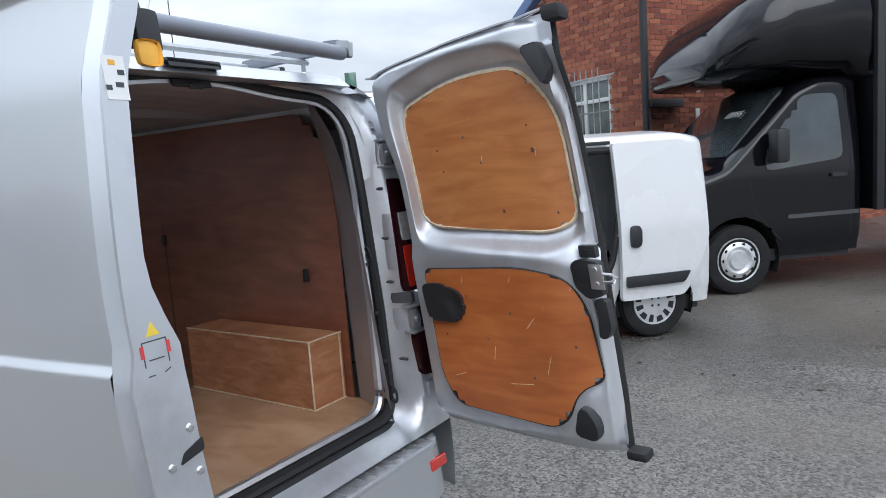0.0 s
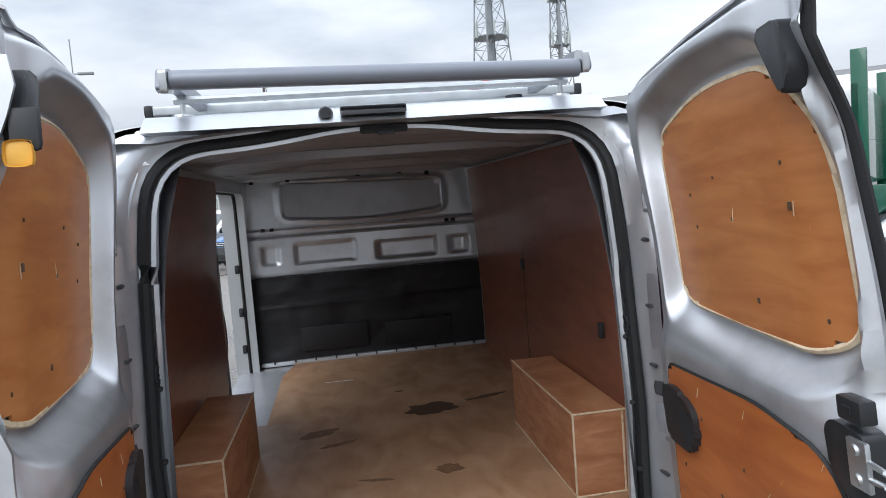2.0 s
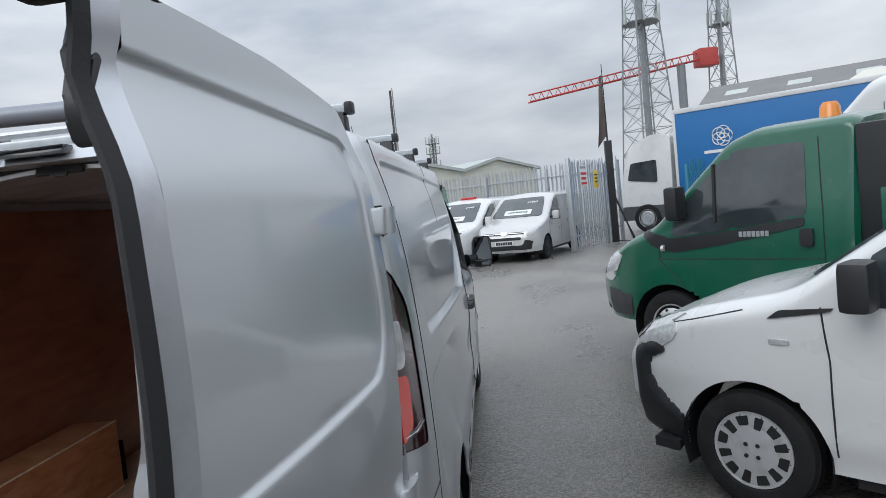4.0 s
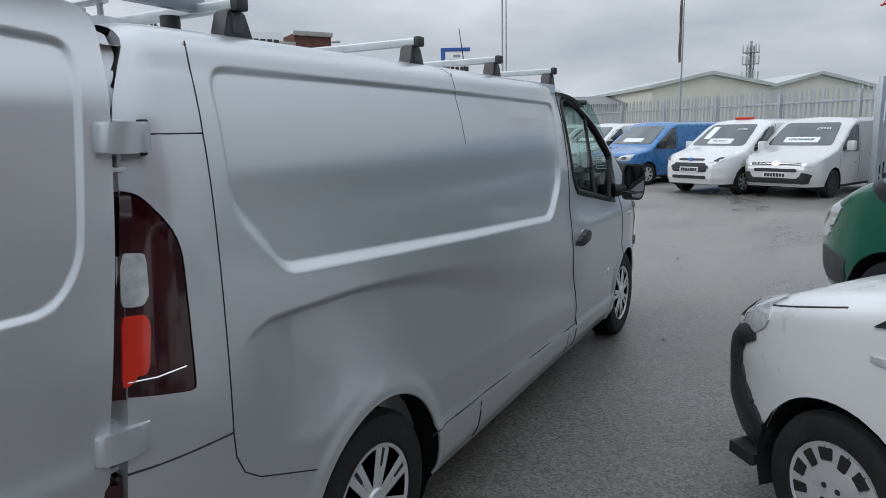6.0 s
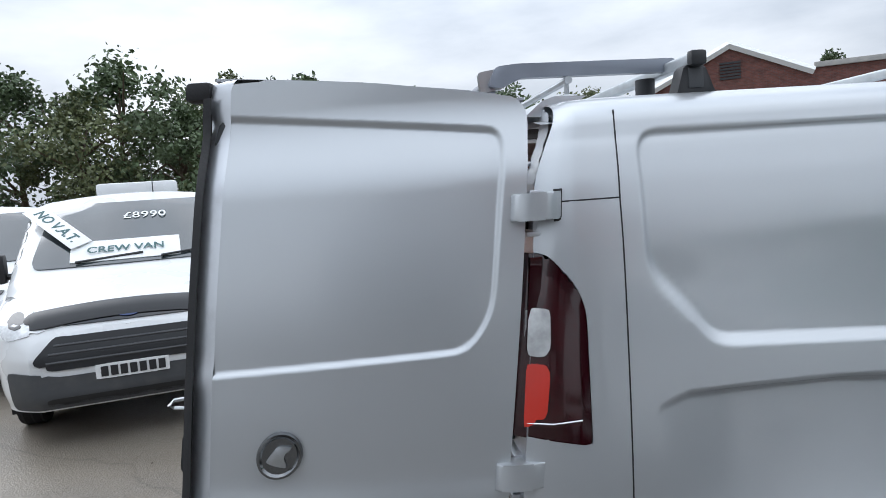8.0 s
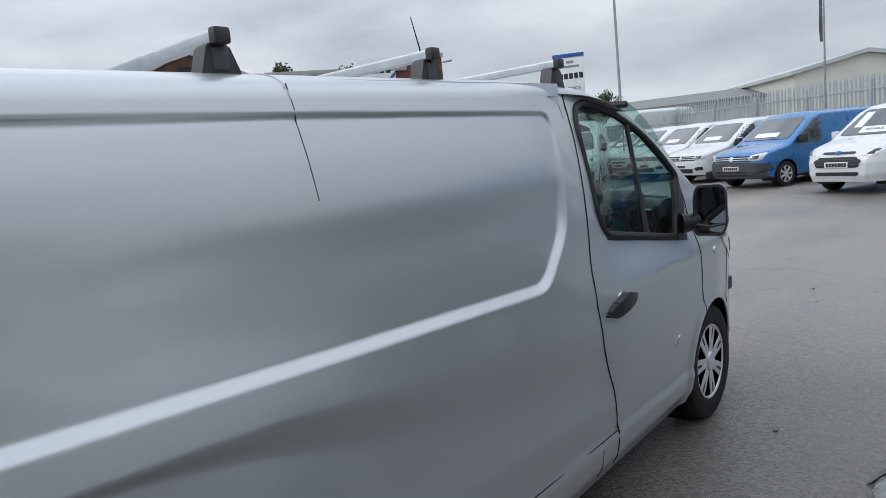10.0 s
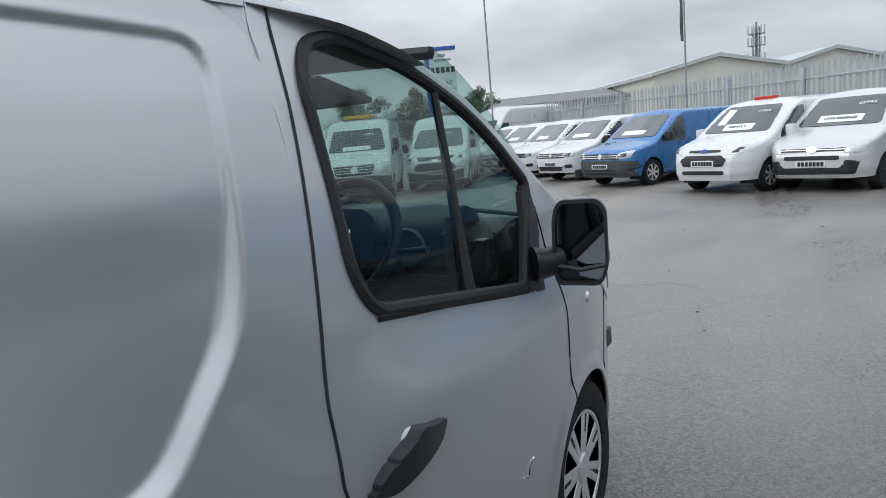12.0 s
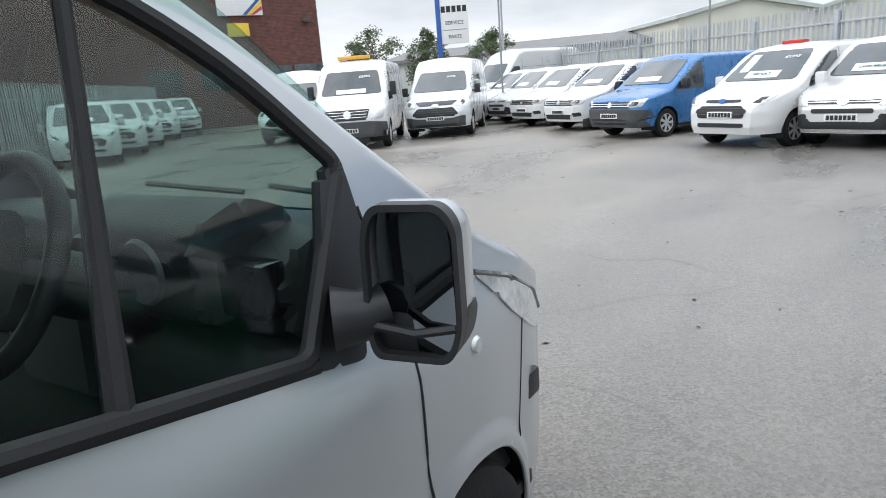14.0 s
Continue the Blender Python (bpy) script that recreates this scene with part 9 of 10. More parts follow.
def brick_piece():
    m = bpy.data.materials.new("brick_piece")
    m.use_nodes = True
    n, l = m.node_tree.nodes, m.node_tree.links
    b = n["Principled BSDF"]
    oi, geo, co = n.new("ShaderNodeObjectInfo"), n.new("ShaderNodeNewGeometry"), n.new("ShaderNodeTexCoord")
    ad = n.new("ShaderNodeMath")
    l.new(oi.outputs["Random"], ad.inputs[0])
    l.new(geo.outputs["Random Per Island"], ad.inputs[1])
    fr = n.new("ShaderNodeMath")
    fr.operation = "FRACT"
    l.new(ad.outputs[0], fr.inputs[0])
    ramp = n.new("ShaderNodeValToRGB")
    e = ramp.color_ramp.elements
    e[0].position, e[0].color = 0.0, (0.17, 0.045, 0.028, 1)
    e[1].position, e[1].color = 1.0, (0.36, 0.125, 0.065, 1)
    e.new(0.5).color = (0.28, 0.082, 0.045, 1)
    l.new(fr.outputs[0], ramp.inputs[0])
    nz = n.new("ShaderNodeTexNoise")
    nz.inputs["Scale"].default_value, nz.inputs["Detail"].default_value = 25, 6
    l.new(geo.outputs["Position"], nz.inputs["Vector"])
    mr = n.new("ShaderNodeMapRange")
    mr.inputs[1].default_value, mr.inputs[2].default_value, mr.inputs[3].default_value, mr.inputs[4].default_value = 0.3, 0.7, 0.75, 1.25
    l.new(nz.outputs["Fac"], mr.inputs[0])
    hs = n.new("ShaderNodeHueSaturation")
    l.new(mr.outputs[0], hs.inputs["Value"])
    l.new(ramp.outputs[0], hs.inputs["Color"])
    l.new(hs.outputs[0], b.inputs["Base Color"])
    b.inputs["Roughness"].default_value = 0.85
    MATS["brick_piece"] = m


brick_piece()
mat("mortar", (0.34, 0.30, 0.26), 0.95, var=0.12, vscale=4, grain=0.15, gscale=120)

# red brick office by the yard: gable end and long side meet at a drain pipe
BY = math.degrees(math.atan2(-0.447, 0.894))
office = thing("brick_office", "red brick office with barred white windows and blue verge", "building", pose(8.5, 1.45, 0, 0, 0, BY))
# local x runs along the long side, local y back along the gable
bm_ = bmesh.new()
gable_w, eave, ridge = 7.6, 3.05, 5.3
g_poly = [(0.0, 0.0), (gable_w, 0.0), (gable_w, eave), (gable_w / 2, ridge + 0.2), (0.0, eave + 2.6)]
GABLE = Outline([(0.0, 0.0), (4.6, 0.0), (4.6, 3.0), (0.0, 5.6)])
GWIN = Outline(rect(0.72, 1.55, 1.95, 2.78))
sheet(bm_, steps(0.0, 4.6, 0.2), steps(0.0, 5.6, 0.2), lambda y, z: (0.0, y, z), GABLE, [GWIN])
part("gable_wall", bm_, "mortar", office, smooth=False)
bricks(office, "y", 4.6, lambda a: 5.6 - a * 2.6 / 4.6, (0.72, 1.95, 1.55, 2.78), (0.0, 2.6, 1.9, 3.4))
bm_ = bmesh.new()
SWIN = Outline(rect(2.05, 1.35, 2.85, 2.55))
sheet(bm_, steps(0.0, 9.0, 0.2), steps(0.0, 6.2, 0.2), lambda x, z: (x, 0.0, z), None, [SWIN])
part("side_wall", bm_, "mortar", office, smooth=False)
bricks(office, "x", 9.0, lambda a: 6.1, (2.05, 2.85, 1.35, 2.55), (0.0, 2.0, 1.9, 3.3))
bm_ = bmesh.new()
prism(bm_, [(4.75, 2.86), (4.75, 3.06), (-0.2, 5.88), (-0.2, 5.66)], "x", -0.16, 0.05, 0.01)
mat("verge_blue", (0.10, 0.16, 0.30), 0.5, var=0.08)
part("verge_board", bm_, "verge_blue", office)
bm_ = bmesh.new()
prism(bm_, [(4.9, 2.98), (4.9, 3.12), (-0.3, 6.1), (-0.3, 5.95)], "x", 0.0, 9.0)
part("roof", bm_, "roof_grey", office)
bm_ = bmesh.new()
tube(bm_, [(-0.07, -0.07, 0.0), (-0.07, -0.07, 6.0)], 0.055, 10)
part("drain_pipe", bm_, "black_plastic", office)
bm_ = bmesh.new()
box(bm_, (-0.05, -0.16, 2.18), (0.62, -0.02, 2.30), 0.02)
part("pipe_branch", bm_, "black_plastic", office)


def barred_window(parent, axis, a0, a1, z0, z1):
    """White frame, dark panes and a grid of security bars in a wall opening."""
    w = new("window")
    w.parent = parent

    def at(a, n, z):
        return (n, a, z) if axis == "y" else (a, n, z)
    s = 1
    for b0, b1, c0, c1, in ((a0, a0 + 0.07, z0, z1), (a1 - 0.07, a1, z0, z1), (a0, a1, z0, z0 + 0.07), (a0, a1, z1 - 0.07, z1), ((a0 + a1) / 2 - 0.03, (a0 + a1) / 2 + 0.03, z0, z1), (a0, a1, z0 + (z1 - z0) * 0.68, z0 + (z1 - z0) * 0.68 + 0.06)):
        bm = bmesh.new()
        p, q = at(b0, 0.03, c0), at(b1, 0.10, c1)
        box(bm, tuple(min(u, v) for u, v in zip(p, q)), tuple(max(u, v) for u, v in zip(p, q)), 0.008)
        part("window_frame", bm, "sign_white", w)
    bm = bmesh.new()
    p, q = at(a0, 0.07, z0), at(a1, 0.085, z1)
    box(bm, tuple(min(u, v) for u, v in zip(p, q)), tuple(max(u, v) for u, v in zip(p, q)))
    part("pane", bm, "window_pale", w)
    for i in range(1, 9):
        bm = bmesh.new()
        a = a0 + (a1 - a0) * i / 9
        tube(bm, [at(a, -0.10, z0 - 0.1), at(a, -0.10, z1 + 0.12)], 0.009, 5)
        part("bar", bm, "steel", w)
    for z in (z0 + 0.12, z0 + (z1 - z0) * 0.55, z1 - 0.02):
        bm = bmesh.new()
        tube(bm, [at(a0 - 0.18, -0.10, z), at(a1 + 0.18, -0.10, z)], 0.012, 5)
        part("bar", bm, "steel", w)
        for a in (a0 - 0.18, a1 + 0.18):
            bm = bmesh.new()
            tube(bm, [at(a, -0.10, z), at(a, 0.0, z)], 0.02, 6)
            part("bar_fixing", bm, "steel", w)


mat("window_pale", (0.16, 0.19, 0.18), 0.15, coat=0.5, var=0.5, vscale=2.5)
barred_window(office, "y", 0.72, 1.95, 1.55, 2.78)
barred_window(office, "x", 2.05, 2.85, 1.35, 2.55)
bm_ = bmesh.new()
box(bm_, (-0.20, 1.05, 4.85), (-0.05, 1.25, 4.95), 0.02)
box(bm_, (-0.42, 1.3, 4.78), (-0.12, 1.42, 4.88), 0.03)
part("security_lamp", bm_, "grey_plastic", office)
bm_ = bmesh.new()
box(bm_, (1.02, -0.03, 1.86), (1.10, -0.005, 2.16), 0.01)
part("wall_rag", bm_, "white_cloth", office)

# dark brick showroom across the yard, with a gable and flat-roofed wing
show = thing("brick_showroom", "dark brick showroom with a white-edged gable and flat-roofed wing", "building", pose(-35.5, 17.6, 0))
e1 = Vector((4.2, 7.2, 0))
e2 = Vector((9.4, 17.2, 0))


def upright(bm, p, q, z0, z1):
    vs = [bm.verts.new(c) for c in ((p.x, p.y, z0), (q.x, q.y, z0), (q.x, q.y, z1), (p.x, p.y, z1))]
    return face(bm, vs)


bm_ = bmesh.new()
p0, p1 = Vector((0, 0, 0)), e1
mid = (p0 + p1) / 2
out_ = Vector((e1.y, -e1.x, 0)).normalized()
f0 = [(p0, 0), (p1, 0), (p1, 6.9), (mid, 8.9), (p0, 6.9)]
va_ = [bm_.verts.new((p.x, p.y, z)) for p, z in f0]
vb_ = [bm_.verts.new((p.x - out_.x * 9, p.y - out_.y * 9, z)) for p, z in f0]
face(bm_, va_)
face(bm_, vb_[::-1])
for i in range(5):
    face(bm_, (va_[i], va_[(i + 1) % 5], vb_[(i + 1) % 5], vb_[i]))
brick_part("gable_block", bm_, "brick_dark", show)
bm_ = bmesh.new()
for (pa, za), (pb, zb) in (((p0, 6.8), (mid, 8.8)), ((mid, 8.8), (p1, 6.8))):
    tube(bm_, [(pa.x + out_.x * 0.15, pa.y + out_.y * 0.15, za + 0.1), (pb.x + out_.x * 0.15, pb.y + out_.y * 0.15, zb + 0.1)], 0.22, 4)
part("verge", bm_, "sign_white", show)
bm_ = bmesh.new()
for k in range(6):
    q = mid + out_ * 0.04
    t = e1.normalized()
    box(bm_, (-0.55, -0.03, k * 0.17), (0.55, 0.03, k * 0.17 + 0.11), 0.0, Matrix.Translation((q.x, q.y, 7.0)) @ Matrix.Rotation(math.atan2(t.y, t.x), 4, "Z"))
part("louvre", bm_, "black_plastic", show)
bm_ = bmesh.new()
dep = -out_ * 9
for a_, b_, h_ in ((e1, e1 + (e2 - e1) * 0.78, 7.2), (e1 + (e2 - e1) * 0.78, e2, 7.9)):
    q4 = [a_, b_, b_ + dep, a_ + dep]
    lo_ = [bm_.verts.new((q.x, q.y, 0)) for q in q4]
    hi_ = [bm_.verts.new((q.x, q.y, h_)) for q in q4]
    for i in range(4):
        face(bm_, (lo_[i], lo_[(i + 1) % 4], hi_[(i + 1) % 4], hi_[i]))
    face(bm_, hi_)
brick_part("flat_wing", bm_, "brick_dark", show)
t2 = (e2 - e1).normalized()
ang2 = math.atan2(t2.y, t2.x)


def on_wing(s, z, off=0.06):
    q = e1 + (e2 - e1) * s + out_ * off
    return Matrix.Translation((q.x, q.y, z)) @ Matrix.Rotation(ang2, 4, "Z")


bm_ = bmesh.new()
for s_, h_ in ((0.39, 7.2), (0.89, 7.9)):
    box(bm_, (-4.4 if s_ < 0.5 else -1.3, -0.12, -0.14), (4.4 if s_ < 0.5 else 1.3, 0.1, 0.14), 0.02, on_wing(s_, h_))
part("coping", bm_, "concrete", show)
sg = new("wall_sign")
sg.parent = show
sg.matrix_local = on_wing(0.60, 6.9, 0.12)
bm_ = bmesh.new()
box(bm_, (-1.25, -0.05, -0.95), (1.25, 0.05, 0.95), 0.02)
part("sign_board", bm_, "sign_white", sg)
word_shape("sign_word", 5, 2.1, 0.46, pose(-0.05, -0.065, 0.28, 90, 0, 0), "sign_black", sg)
for k, mt_ in enumerate(("sign_blue", "sign_yellow", "sign_red")):
    bm_ = bmesh.new()
    prism(bm_, [(0.1 + k * 0.22, -0.92), (0.32 + k * 0.22, -0.92), (1.22, -0.1 - k * 0.28), (1.22, 0.12 - k * 0.28)], "y", -0.062 - k * 0.002, -0.055)
    part("sign_stripe", bm_, mt_, sg)
bm_ = bmesh.new()
box(bm_, (-0.6, -0.04, -0.35), (0.6, 0.04, 0.35), 0.02, on_wing(0.58, 5.2, 0.1))
part("yellow_notice", bm_, "sign_yellow", show)
for s_ in (0.2, 0.45, 0.75, 0.92):
    bm_ = bmesh.new()
    box(bm_, (-0.9, -0.02, -0.6), (0.9, 0.03, 0.6), 0.02, on_wing(s_, 2.6, 0.05))
    part("window", bm_, "window_dark", show)
bm_ = bmesh.new()
box(bm_, (-0.25, -0.3, -0.1), (0.25, 0.0, 0.1), 0.04, on_wing(0.93, 5.6, 0.1))
part("flood_light", bm_, "grey_plastic", show)

totem = thing("totem_sign", "tall blue and white totem sign board on a post", "sign", pose(-17.2, 35.4, 0, 0, 0, 30))
bm_ = bmesh.new()
box(bm_, (-0.95, -0.10, 0), (-0.70, 0.10, 6.5), 0.02)
part("post", bm_, "sign_blue", totem)
bm_ = bmesh.new()
box(bm_, (-0.70, -0.07, 3.5), (0.75, 0.07, 6.3), 0.03)
part("board", bm_, "sign_white", totem)
bm_ = bmesh.new()
box(bm_, (-0.95, -0.11, 6.3), (0.80, 0.11, 6.5), 0.02)
part("cap", bm_, "sign_blue", totem)
word_shape("sign_word", 5, 1.4, 0.31, pose(0.02, -0.08, 5.25, 90, 0, 0), "sign_black", totem)
lettering("sign_word", "SERVICE", 0.26, pose(0.02, -0.075, 4.55, 90, 0, 0), "sign_black", totem, 0.004, 1.05, 0.003)
lettering("sign_word", "PARTS", 0.24, pose(0.02, -0.075, 3.85, 90, 0, 0), "sign_black", totem, 0.004, 1.05, 0.003)
bm_ = bmesh.new()
box(bm_, (-0.45, -0.078, 5.72), (0.5, -0.071, 5.84))
box(bm_, (-0.2, -0.078, 5.95), (0.2, -0.071, 6.10))
box(bm_, (-0.6, -0.078, 4.18), (0.65, -0.071, 4.22))
part("sign_bars", bm_, "mast_steel", totem)


def shed(name, label, x, y, yaw, length, width, eave, ridge, wall, roof):
    """A long clad shed with a shallow roof; local x along its length."""
    s = thing(name, label, "building", pose(x, y, 0, 0, 0, yaw))
    bm = bmesh.new()
    prism(bm, [(0, 0), (width, 0), (width, eave), (width / 2, ridge), (0, eave)], "x", 0, length)
    part("shed_wall", bm, wall, s, smooth=False)
    bm = bmesh.new()
    prism(bm, [(-0.3, eave - 0.05), (width / 2, ridge + 0.02), (width + 0.3, eave - 0.05), (width + 0.3, eave + 0.2), (width / 2, ridge + 0.28), (-0.3, eave + 0.2)], "x", -0.3, length + 0.3)
    part("shed_roof", bm, roof, s, smooth=False)
    for k in range(int(length / 1.5)):
        bm = bmesh.new()
        box(bm, (k * 1.5, -0.03, 0), (k * 1.5 + 0.08, 0.0, eave))
        part("rib", bm, wall, s)
    return s


shed("long_shed", "long pale clad shed with its gable towards the yard", -1.7, 55.8, 122.7, 52, 8.95, 4.45, 5.35, "clad_cream", "clad_grey")
shed("clad_shed", "pale clad gabled shed beyond the fence", 5.3, 64.0, 122.7, 40, 9.0, 4.35, 5.45, "clad_cream", "clad_grey")
shed("low_shed", "low grey shed far behind the vans", -34.0, 52.0, 10, 26, 10, 3.4, 4.2, "clad_grey", "roof_grey")
dark = shed("old_works", "old works building with a dark sheeted roof and rooflights", 13.5, 40.0, -28, 34, 14, 5.2, 7.6, "teal_paint", "roof_grey")
for k_ in range(9):
    for j_ in range(2):
        bm_ = bmesh.new()
        box(bm_, (k_ * 3.6 + 1, -0.6 + 0, -0.03), (k_ * 3.6 + 2.3, 0.6, 0.03), 0.0, Matrix.Translation((0, 2.0 + j_ * 2.6, 5.2 + (2.0 + j_ * 2.6) * 2.4 / 7 + 0.26)) @ Matrix.Rotation(math.atan2(2.4, 7), 4, "X"))
        part("roof_light", bm_, "clad_grey", dark)
shed("teal_shed", "white roofed shed with a teal wall", 14.0, 24.0, -40, 16, 9, 4.2, 5.2, "teal_paint", "clad_cream")

# curtain-side lorry
lorry = thing("curtain_lorry", "white lorry cab with a blue curtain-sided body", "lorry", pose(8.2, 23.2, 0, 0, 0, -35))
# local +x runs back along the lorry
bm_ = bmesh.new()
box(bm_, (0.0, -1.25, 1.25), (8.5, 1.25, 4.02), 0.04)
part("curtain", bm_, "trailer_blue", lorry, "blue curtain side")
bm_ = bmesh.new()
box(bm_, (-0.05, -1.28, 3.98), (8.6, 1.28, 4.15), 0.03)
box(bm_, (-0.06, -1.28, 1.15), (0.04, 1.28, 4.05), 0.02)
part("body_frame", bm_, "white_paint", lorry)
bm_ = bmesh.new()
box(bm_, (0.0, -1.26, 0.95), (8.5, 1.26, 1.22), 0.02)
part("side_guard", bm_, "galvanised", lorry)
for k_ in range(9):
    bm_ = bmesh.new()
    box(bm_, (0.4 + k_ * 0.95, -1.272, 1.05), (0.46 + k_ * 0.95, -1.25, 1.45))
    part("curtain_strap", bm_, "black_plastic", lorry)
for r_, z_ in ((0.30, 3.2),):
    for a_ in range(5):
        bm_ = bmesh.new()
        ring = [(1.55 + 0.13 * math.cos(a_ * 1.257) + 0.2 * math.cos(t), -1.262, 3.05 + 0.13 * math.sin(a_ * 1.257) + 0.2 * math.sin(t)) for t in [2 * math.pi * i / 18 for i in range(18)]]
        tube(bm_, ring, 0.018, 5, closed=True)
        part("curtain_ring", bm_, "white_cloth", lorry)
bm_ = bmesh.new()
box(bm_, (0.95, -1.268, 2.52), (2.15, -1.255, 2.62))
part("curtain_bar", bm_, "white_cloth", lorry)
bm_ = bmesh.new()
prism(bm_, rounded([(-0.25, 0.9), (-0.2, 3.35), (-0.9, 3.45), (-1.75, 3.05), (-1.95, 2.4), (-2.1, 1.7), (-2.1, 0.55), (-0.25, 0.55)], [0, 0.1, 0.2, 0.2, 0.1, 0.1, 0.05, 0]), "y", -1.2, 1.2, 0.06)
part("cab", bm_, "white_paint", lorry)
bm_ = bmesh.new()
prism(bm_, rounded([(-0.75, 1.75), (-0.75, 2.55), (-1.7, 2.5), (-1.85, 1.9)], 0.08), "y", -1.225, -1.19)
part("cab_window", bm_, "window_dark", lorry)
bm_ = bmesh.new()
prism(bm_, rounded([(-0.3, 0.45), (-0.3, 0.95), (-2.12, 0.95), (-2.14, 0.45)], 0.06), "y", -1.22, 1.22)
part("cab_skirt", bm_, "grey_plastic", lorry)
for x_ in (-1.2, 5.6, 6.8):
    for s_ in (1, -1):
        make_wheel("wheel", 0.50, 0.3, "steel", lorry, pose(x_, 1.24 * s_, 0.50, 0, 0, 90 * s_), "galvanised")


# ---- masts and cranes ----
def mast(name, label, x, y, h, w0, w1, turn=20):
    """Four-legged lattice mast with cross braces, platforms and aerials."""
    s = thing(name, label, "mast", pose(x, y, 0, 0, 0, turn))
    n = int(h / 2.4)
    bm = bmesh.new()

    def corner(k, z):
        w = w0 + (w1 - w0) * z / h
        return Vector(((w, w), (-w, w), (-w, -w), (w, -w))[k % 4] + (z,))
    bm.free()
    for k in range(4):
        bm = bmesh.new()
        tube(bm, [corner(k, 0), corner(k, h)], 0.09, 5)
        part("leg", bm, "mast_steel", s)
    bm = bmesh.new()
    for i in range(n):
        z0, z1 = h * i / n, h * (i + 1) / n
        for k in range(4):
            tube(bm, [corner(k, z0), corner(k + 1, z1)], 0.04, 4)
            tube(bm, [corner(k + 1, z0), corner(k, z1)], 0.04, 4)
            tube(bm, [corner(k, z1), corner(k + 1, z1)], 0.04, 4)
    tagged(part("bracing", bm, "mast_steel", s), kind="stuff")
    rnd = random.Random(int(x * 7))
    for z in (h * 0.62, h * 0.80, h * 0.93):
        bm = bmesh.new()
        lathe(bm, [(w1 * 1.5, -0.05), (w1 * 2.6, -0.05), (w1 * 2.6, 0.05), (w1 * 1.5, 0.05)], pose(0, 0, z, 0, -90, 0), 16)
        part("platform", bm, "mast_steel", s)
        for k in range(6):
            a = k * 1.047 + rnd.uniform(-0.2, 0.2)
            bm = bmesh.new()
            box(bm, (-0.14, -0.08, -0.9), (0.14, 0.08, 0.9), 0.03, pose(w1 * 2.7 * math.cos(a), w1 * 2.7 * math.sin(a), z + 0.7, 0, 0, math.degrees(a)))
            part("aerial_panel", bm, "clad_grey", s)
    bm = bmesh.new()
    tube(bm, [(0, 0, 0), (0, 0, h * 1.06)], [w1 * 0.55, w1 * 0.4], 8)
    part("core", bm, "mast_steel", s)
    return s


mast("lattice_mast", "tall grey lattice telecom mast with platforms", 18.5, 74.0, 31, 2.4, 0.75)
mast("lattice_mast", "slim lattice telecom mast with aerials", 28.6, 79.5, 31, 1.5, 0.45, 35)
mast("lattice_mast", "small far lattice mast with a platform head", -12.0, 150.0, 17, 0.8, 0.55, 10)
tc = thing("crane", "red slewing jib crane behind the sheds", "crane", pose(21.5, 78.0, 0, 0, 0, 12))
bm_ = bmesh.new()
for dz_, dy_ in ((0, -0.4), (0, 0.4), (0.8, 0)):
    tube(bm_, [(-16, dy_, 12.2 + dz_), (5.5, dy_, 15.6 + dz_)], 0.09, 5)
for k_ in range(22):
    x_ = -16 + k_ * 0.98
    z_ = 12.2 + (x_ + 16) * 0.158
    tube(bm_, [(x_, -0.4, z_), (x_ + 0.5, 0, z_ + 0.85), (x_ + 0.98, 0.4, z_ + 0.15)], 0.05, 4)
part("jib", bm_, "red_steel", tc)
bm_ = bmesh.new()
box(bm_, (4.2, -0.9, 14.6), (6.4, 0.9, 16.6), 0.1)
part("counterweight", bm_, "red_steel", tc)
bm_ = bmesh.new()
tube(bm_, [(2.2, 0, 0), (2.2, 0, 15.2)], 0.5, 8)
part("tower", bm_, "mast_steel", tc)
wc = thing("mobile_crane", "white telescopic mobile crane jib with its cable", "crane", pose(36.0, 58.0, 0, 0, 0, 0))
bm_ = bmesh.new()
tube(bm_, [(-4.5, 0, 2.0), (-1.4, 0, 9.2)], 0.6, 6)
tube(bm_, [(-1.4, 0, 9.2), (3.2, 0, 21.0)], 0.12, 6)
part("jib", bm_, "white_paint", wc)
bm_ = bmesh.new()
box(bm_, (-7, -1.3, 0.9), (3, 1.3, 2.6), 0.1)
for wx_ in (-6, -4, 0, 2):
    box(bm_, (wx_ - 0.5, -1.2, 0.0), (wx_ + 0.5, 1.2, 1.0), 0.2)
part("carrier", bm_, "white_paint", wc)
bm_ = bmesh.new()
tube(bm_, [(4.5, 0, 2), (4.6, 0, 20)], 0.05, 5)
part("cable", bm_, "black_plastic", wc)


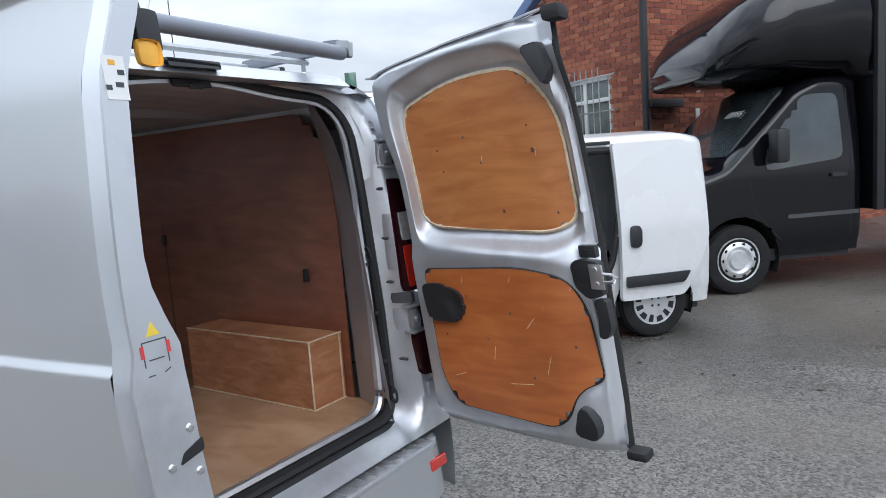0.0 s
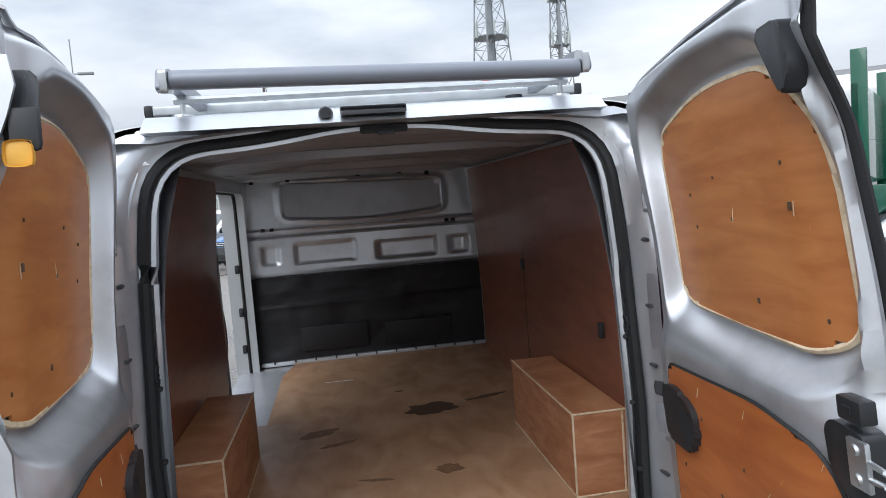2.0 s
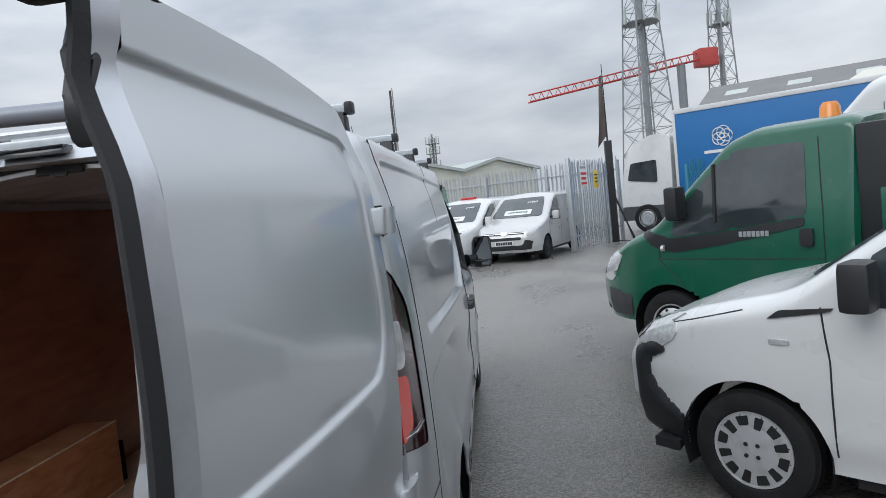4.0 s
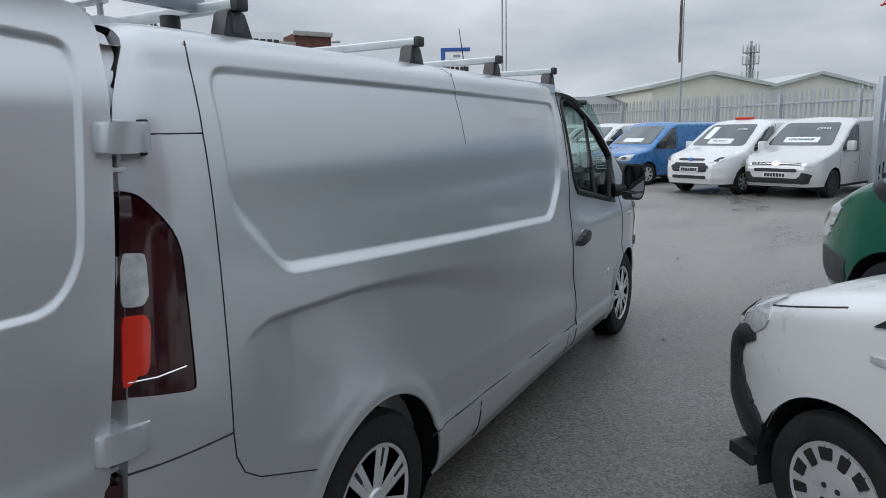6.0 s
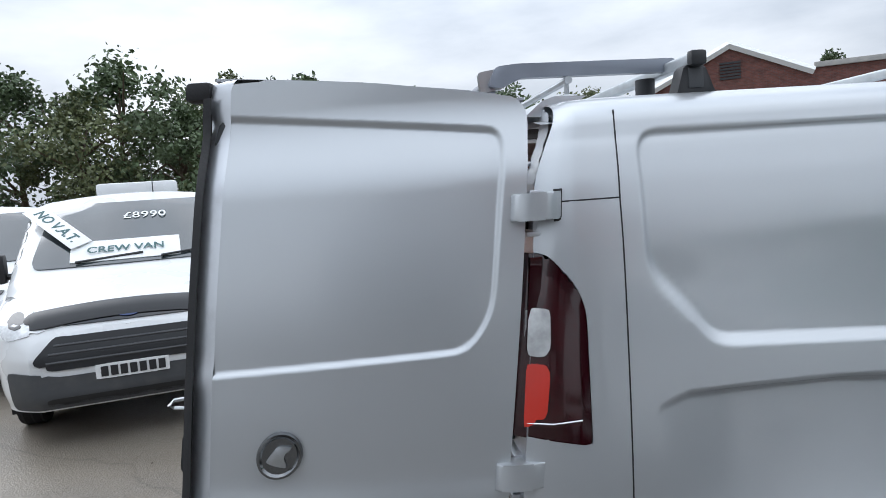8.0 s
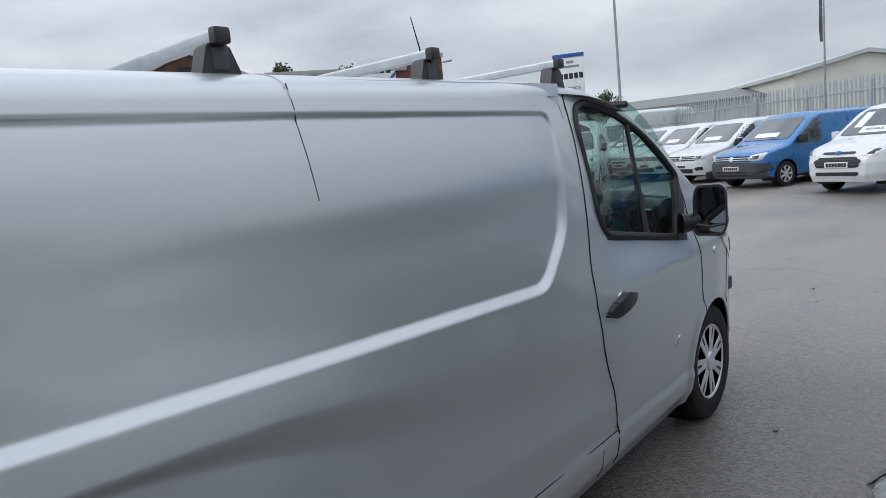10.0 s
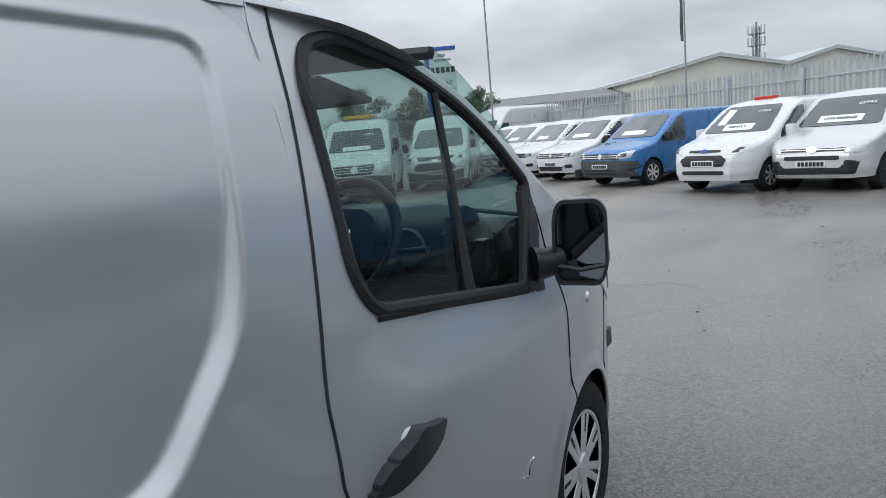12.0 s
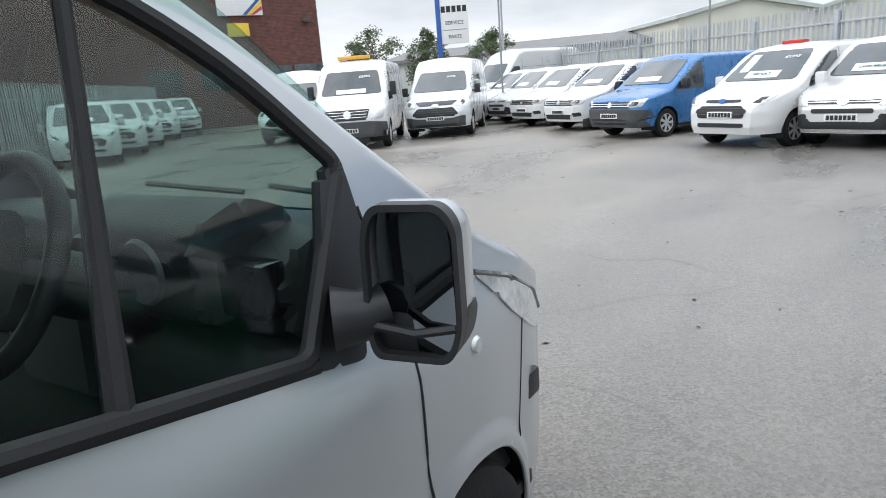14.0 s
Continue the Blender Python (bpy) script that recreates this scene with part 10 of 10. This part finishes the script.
# ---- trees ----
def tree(x, y, h, spread, seed, leaf="leaf", label="leafy green broadleaf tree", clumps=46):
    """Trunk, limbs and a crown of many small leaves gathered in uneven clumps."""
    rnd = random.Random(seed)
    t = thing("tree", label, "tree", pose(x, y, 0, 0, 0, rnd.uniform(0, 360)))
    bm = bmesh.new()
    tube(bm, [(0, 0, 0), (rnd.uniform(-0.1, 0.1), 0.05, h * 0.25), (0.1, rnd.uniform(-0.2, 0.2), h * 0.55), (0, 0, h * 0.9)], [0.04 * h * 0.55, 0.035 * h * 0.5, 0.02 * h * 0.5, 0.02], 8)
    ends = []
    for k in range(13):
        a = k * 2.4 + rnd.uniform(-0.4, 0.4)
        z = h * rnd.uniform(0.18, 0.75)
        r = spread * rnd.uniform(0.45, 0.9) * (1.0 - 0.55 * max(0, z / h - 0.4))
        e = Vector((r * math.cos(a), r * math.sin(a), z + h * rnd.uniform(0.10, 0.25)))
        tube(bm, [(0, 0, z), (e.x * 0.5, e.y * 0.5, (z + e.z) / 2 + 0.1), e], [0.07, 0.045, 0.015], 5)
        ends.append(e)
    part("trunk", bm, "bark", t)
    verts, faces_ = [], []
    for k in range(clumps):
        if k < len(ends):
            c = ends[k]
        else:
            a, z = rnd.uniform(0, 6.28), rnd.uniform(0.16, 1.0) ** 0.8
            w = spread * (0.35 + 1.1 * math.sin(math.pi * min(1, 0.18 + 0.82 * z)) * 0.8) * rnd.uniform(0.35, 1.0)
            if z > 0.85:
                w *= 0.35
            c = Vector((w * math.cos(a), w * math.sin(a), h * z))
        cr = rnd.uniform(0.35, 0.8) * spread * 0.42
        for j in range(rnd.randint(110, 170)):
            v = Vector((rnd.gauss(0, 1), rnd.gauss(0, 1), rnd.gauss(0, 0.75)))
            v = v.normalized() * cr * rnd.uniform(0.35, 1.1) if v.length > 0.01 else v
            p = c + v
            sz = rnd.uniform(0.06, 0.14) * (h / 7)
            d1 = Vector((rnd.uniform(-1, 1), rnd.uniform(-1, 1), rnd.uniform(-1, 0.6))).normalized() * sz
            d2 = d1.cross(Vector((rnd.uniform(-1, 1), rnd.uniform(-1, 1), rnd.uniform(-1, 1)))).normalized() * sz * 0.6
            i0 = len(verts)
            verts += [p - d1, p + d2, p + d1, p - d2]
            faces_.append((i0, i0 + 1, i0 + 2, i0 + 3))
    me = bpy.data.meshes.new("crown")
    me.from_pydata([tuple(v) for v in verts], [], faces_)
    me.materials.append(MATS[leaf])
    o = new("crown", me)
    o.parent = t
    return t


for i_, (az_, dist_, h_, sp_w) in enumerate(((-126, 28, 6.6, 2.8), (-119, 26, 6.2, 2.6), (-114.5, 27, 7.6, 2.5), (-110.5, 25, 6.4, 2.4), (-107.5, 26, 8.3, 2.5), (-103.5, 27, 6.6, 2.4), (-100, 29, 8.2, 2.3), (-96.5, 30, 7.0, 2.4), (-93.5, 30, 8.4, 2.2), (-89.5, 31, 7.2, 2.6), (-84, 33, 7.4, 2.6), (-77, 36, 8.0, 3.0), (-70, 42, 8.2, 3.2))):
    a_ = radians(az_)
    tree(2.53 + dist_ * math.sin(a_), -0.3 + dist_ * math.cos(a_), h_ * 0.86, sp_w * 1.08, 30 + i_, "leaf" if i_ % 3 else "leaf_light", ("leafy green broadleaf tree behind the vans" if i_ % 3 else "paler green tree in the boundary row"))
for i_, (x_, y_, h_, sp_w) in enumerate(((-46, 37, 10.2, 3.0), (-43, 42, 9.6, 3.2), (-24.5, 44, 5.0, 1.9), (-21, 47, 4.6, 2.0), (24, 64, 9.4, 2.6), (-40, 58, 7, 3))):
    tree(x_, y_, h_, sp_w, 90 + i_, "leaf", "distant dark green tree")
bm_ = bmesh.new()
rnd_ = random.Random(12)
for k_ in range(900):
    x_, y_ = rnd_.uniform(6.2, 15), 0
    y_ = 20.4 + (x_ - 7.5) * 0.88 + rnd_.uniform(-0.9, 0.4)
    h_ = rnd_.uniform(0.12, 0.35)
    a_ = rnd_.uniform(0, 3.14)
    d_ = Vector((math.cos(a_), math.sin(a_), 0)) * 0.03
    p_ = Vector((x_, y_, 0))
    face(bm_, [bm_.verts.new(q) for q in (p_ - d_, p_ + d_, p_ + Vector((rnd_.uniform(-0.06, 0.06), rnd_.uniform(-0.06, 0.06), h_)))])
tagged(part("grass_verge", bm_, "grass", None, smooth=False), "rough green grass along the blue fence", "grass", kind="stuff")
# debris on the yard
lv_ = bmesh.new()
for k_ in range(160):
    x_, y_ = rnd_.uniform(-6, 6), rnd_.uniform(-5, 16)
    if abs(x_) < 1.1 and -0.2 < y_ < 5.6:
        continue
    a_ = rnd_.uniform(0, 6.28)
    s_ = rnd_.uniform(0.012, 0.035)
    d_ = Vector((math.cos(a_), math.sin(a_), 0)) * s_
    e_ = Vector((-d_.y, d_.x, 0)) * 0.5
    p_ = Vector((x_, y_, 0.004))
    face(lv_, [lv_.verts.new(q) for q in (p_ - d_, p_ + e_ + Vector((0, 0, 0.006)), p_ + d_, p_ - e_)])
mat("leaf_litter", (0.05, 0.035, 0.02), 0.8, var=0.3)
tagged(part("leaf_litter", lv_, "leaf_litter", None, smooth=False), "small dark leaves and twigs scattered on the tarmac", "litter", kind="stuff")

# ---- ground ----
bm_ = bmesh.new()
sheet(bm_, [-900, -300, -100, -60, -40] + steps(-30, 30, 4) + [40, 60, 100, 300, 900], [-900, -300, -100, -60, -40] + steps(-30, 40, 4) + [60, 100, 300, 900], lambda x, y: (x, y, 0))
g_ = part("ground", bm_, "tarmac")
tagged(g_, "grey worn tarmac yard with damp patches", "ground", kind="structure")
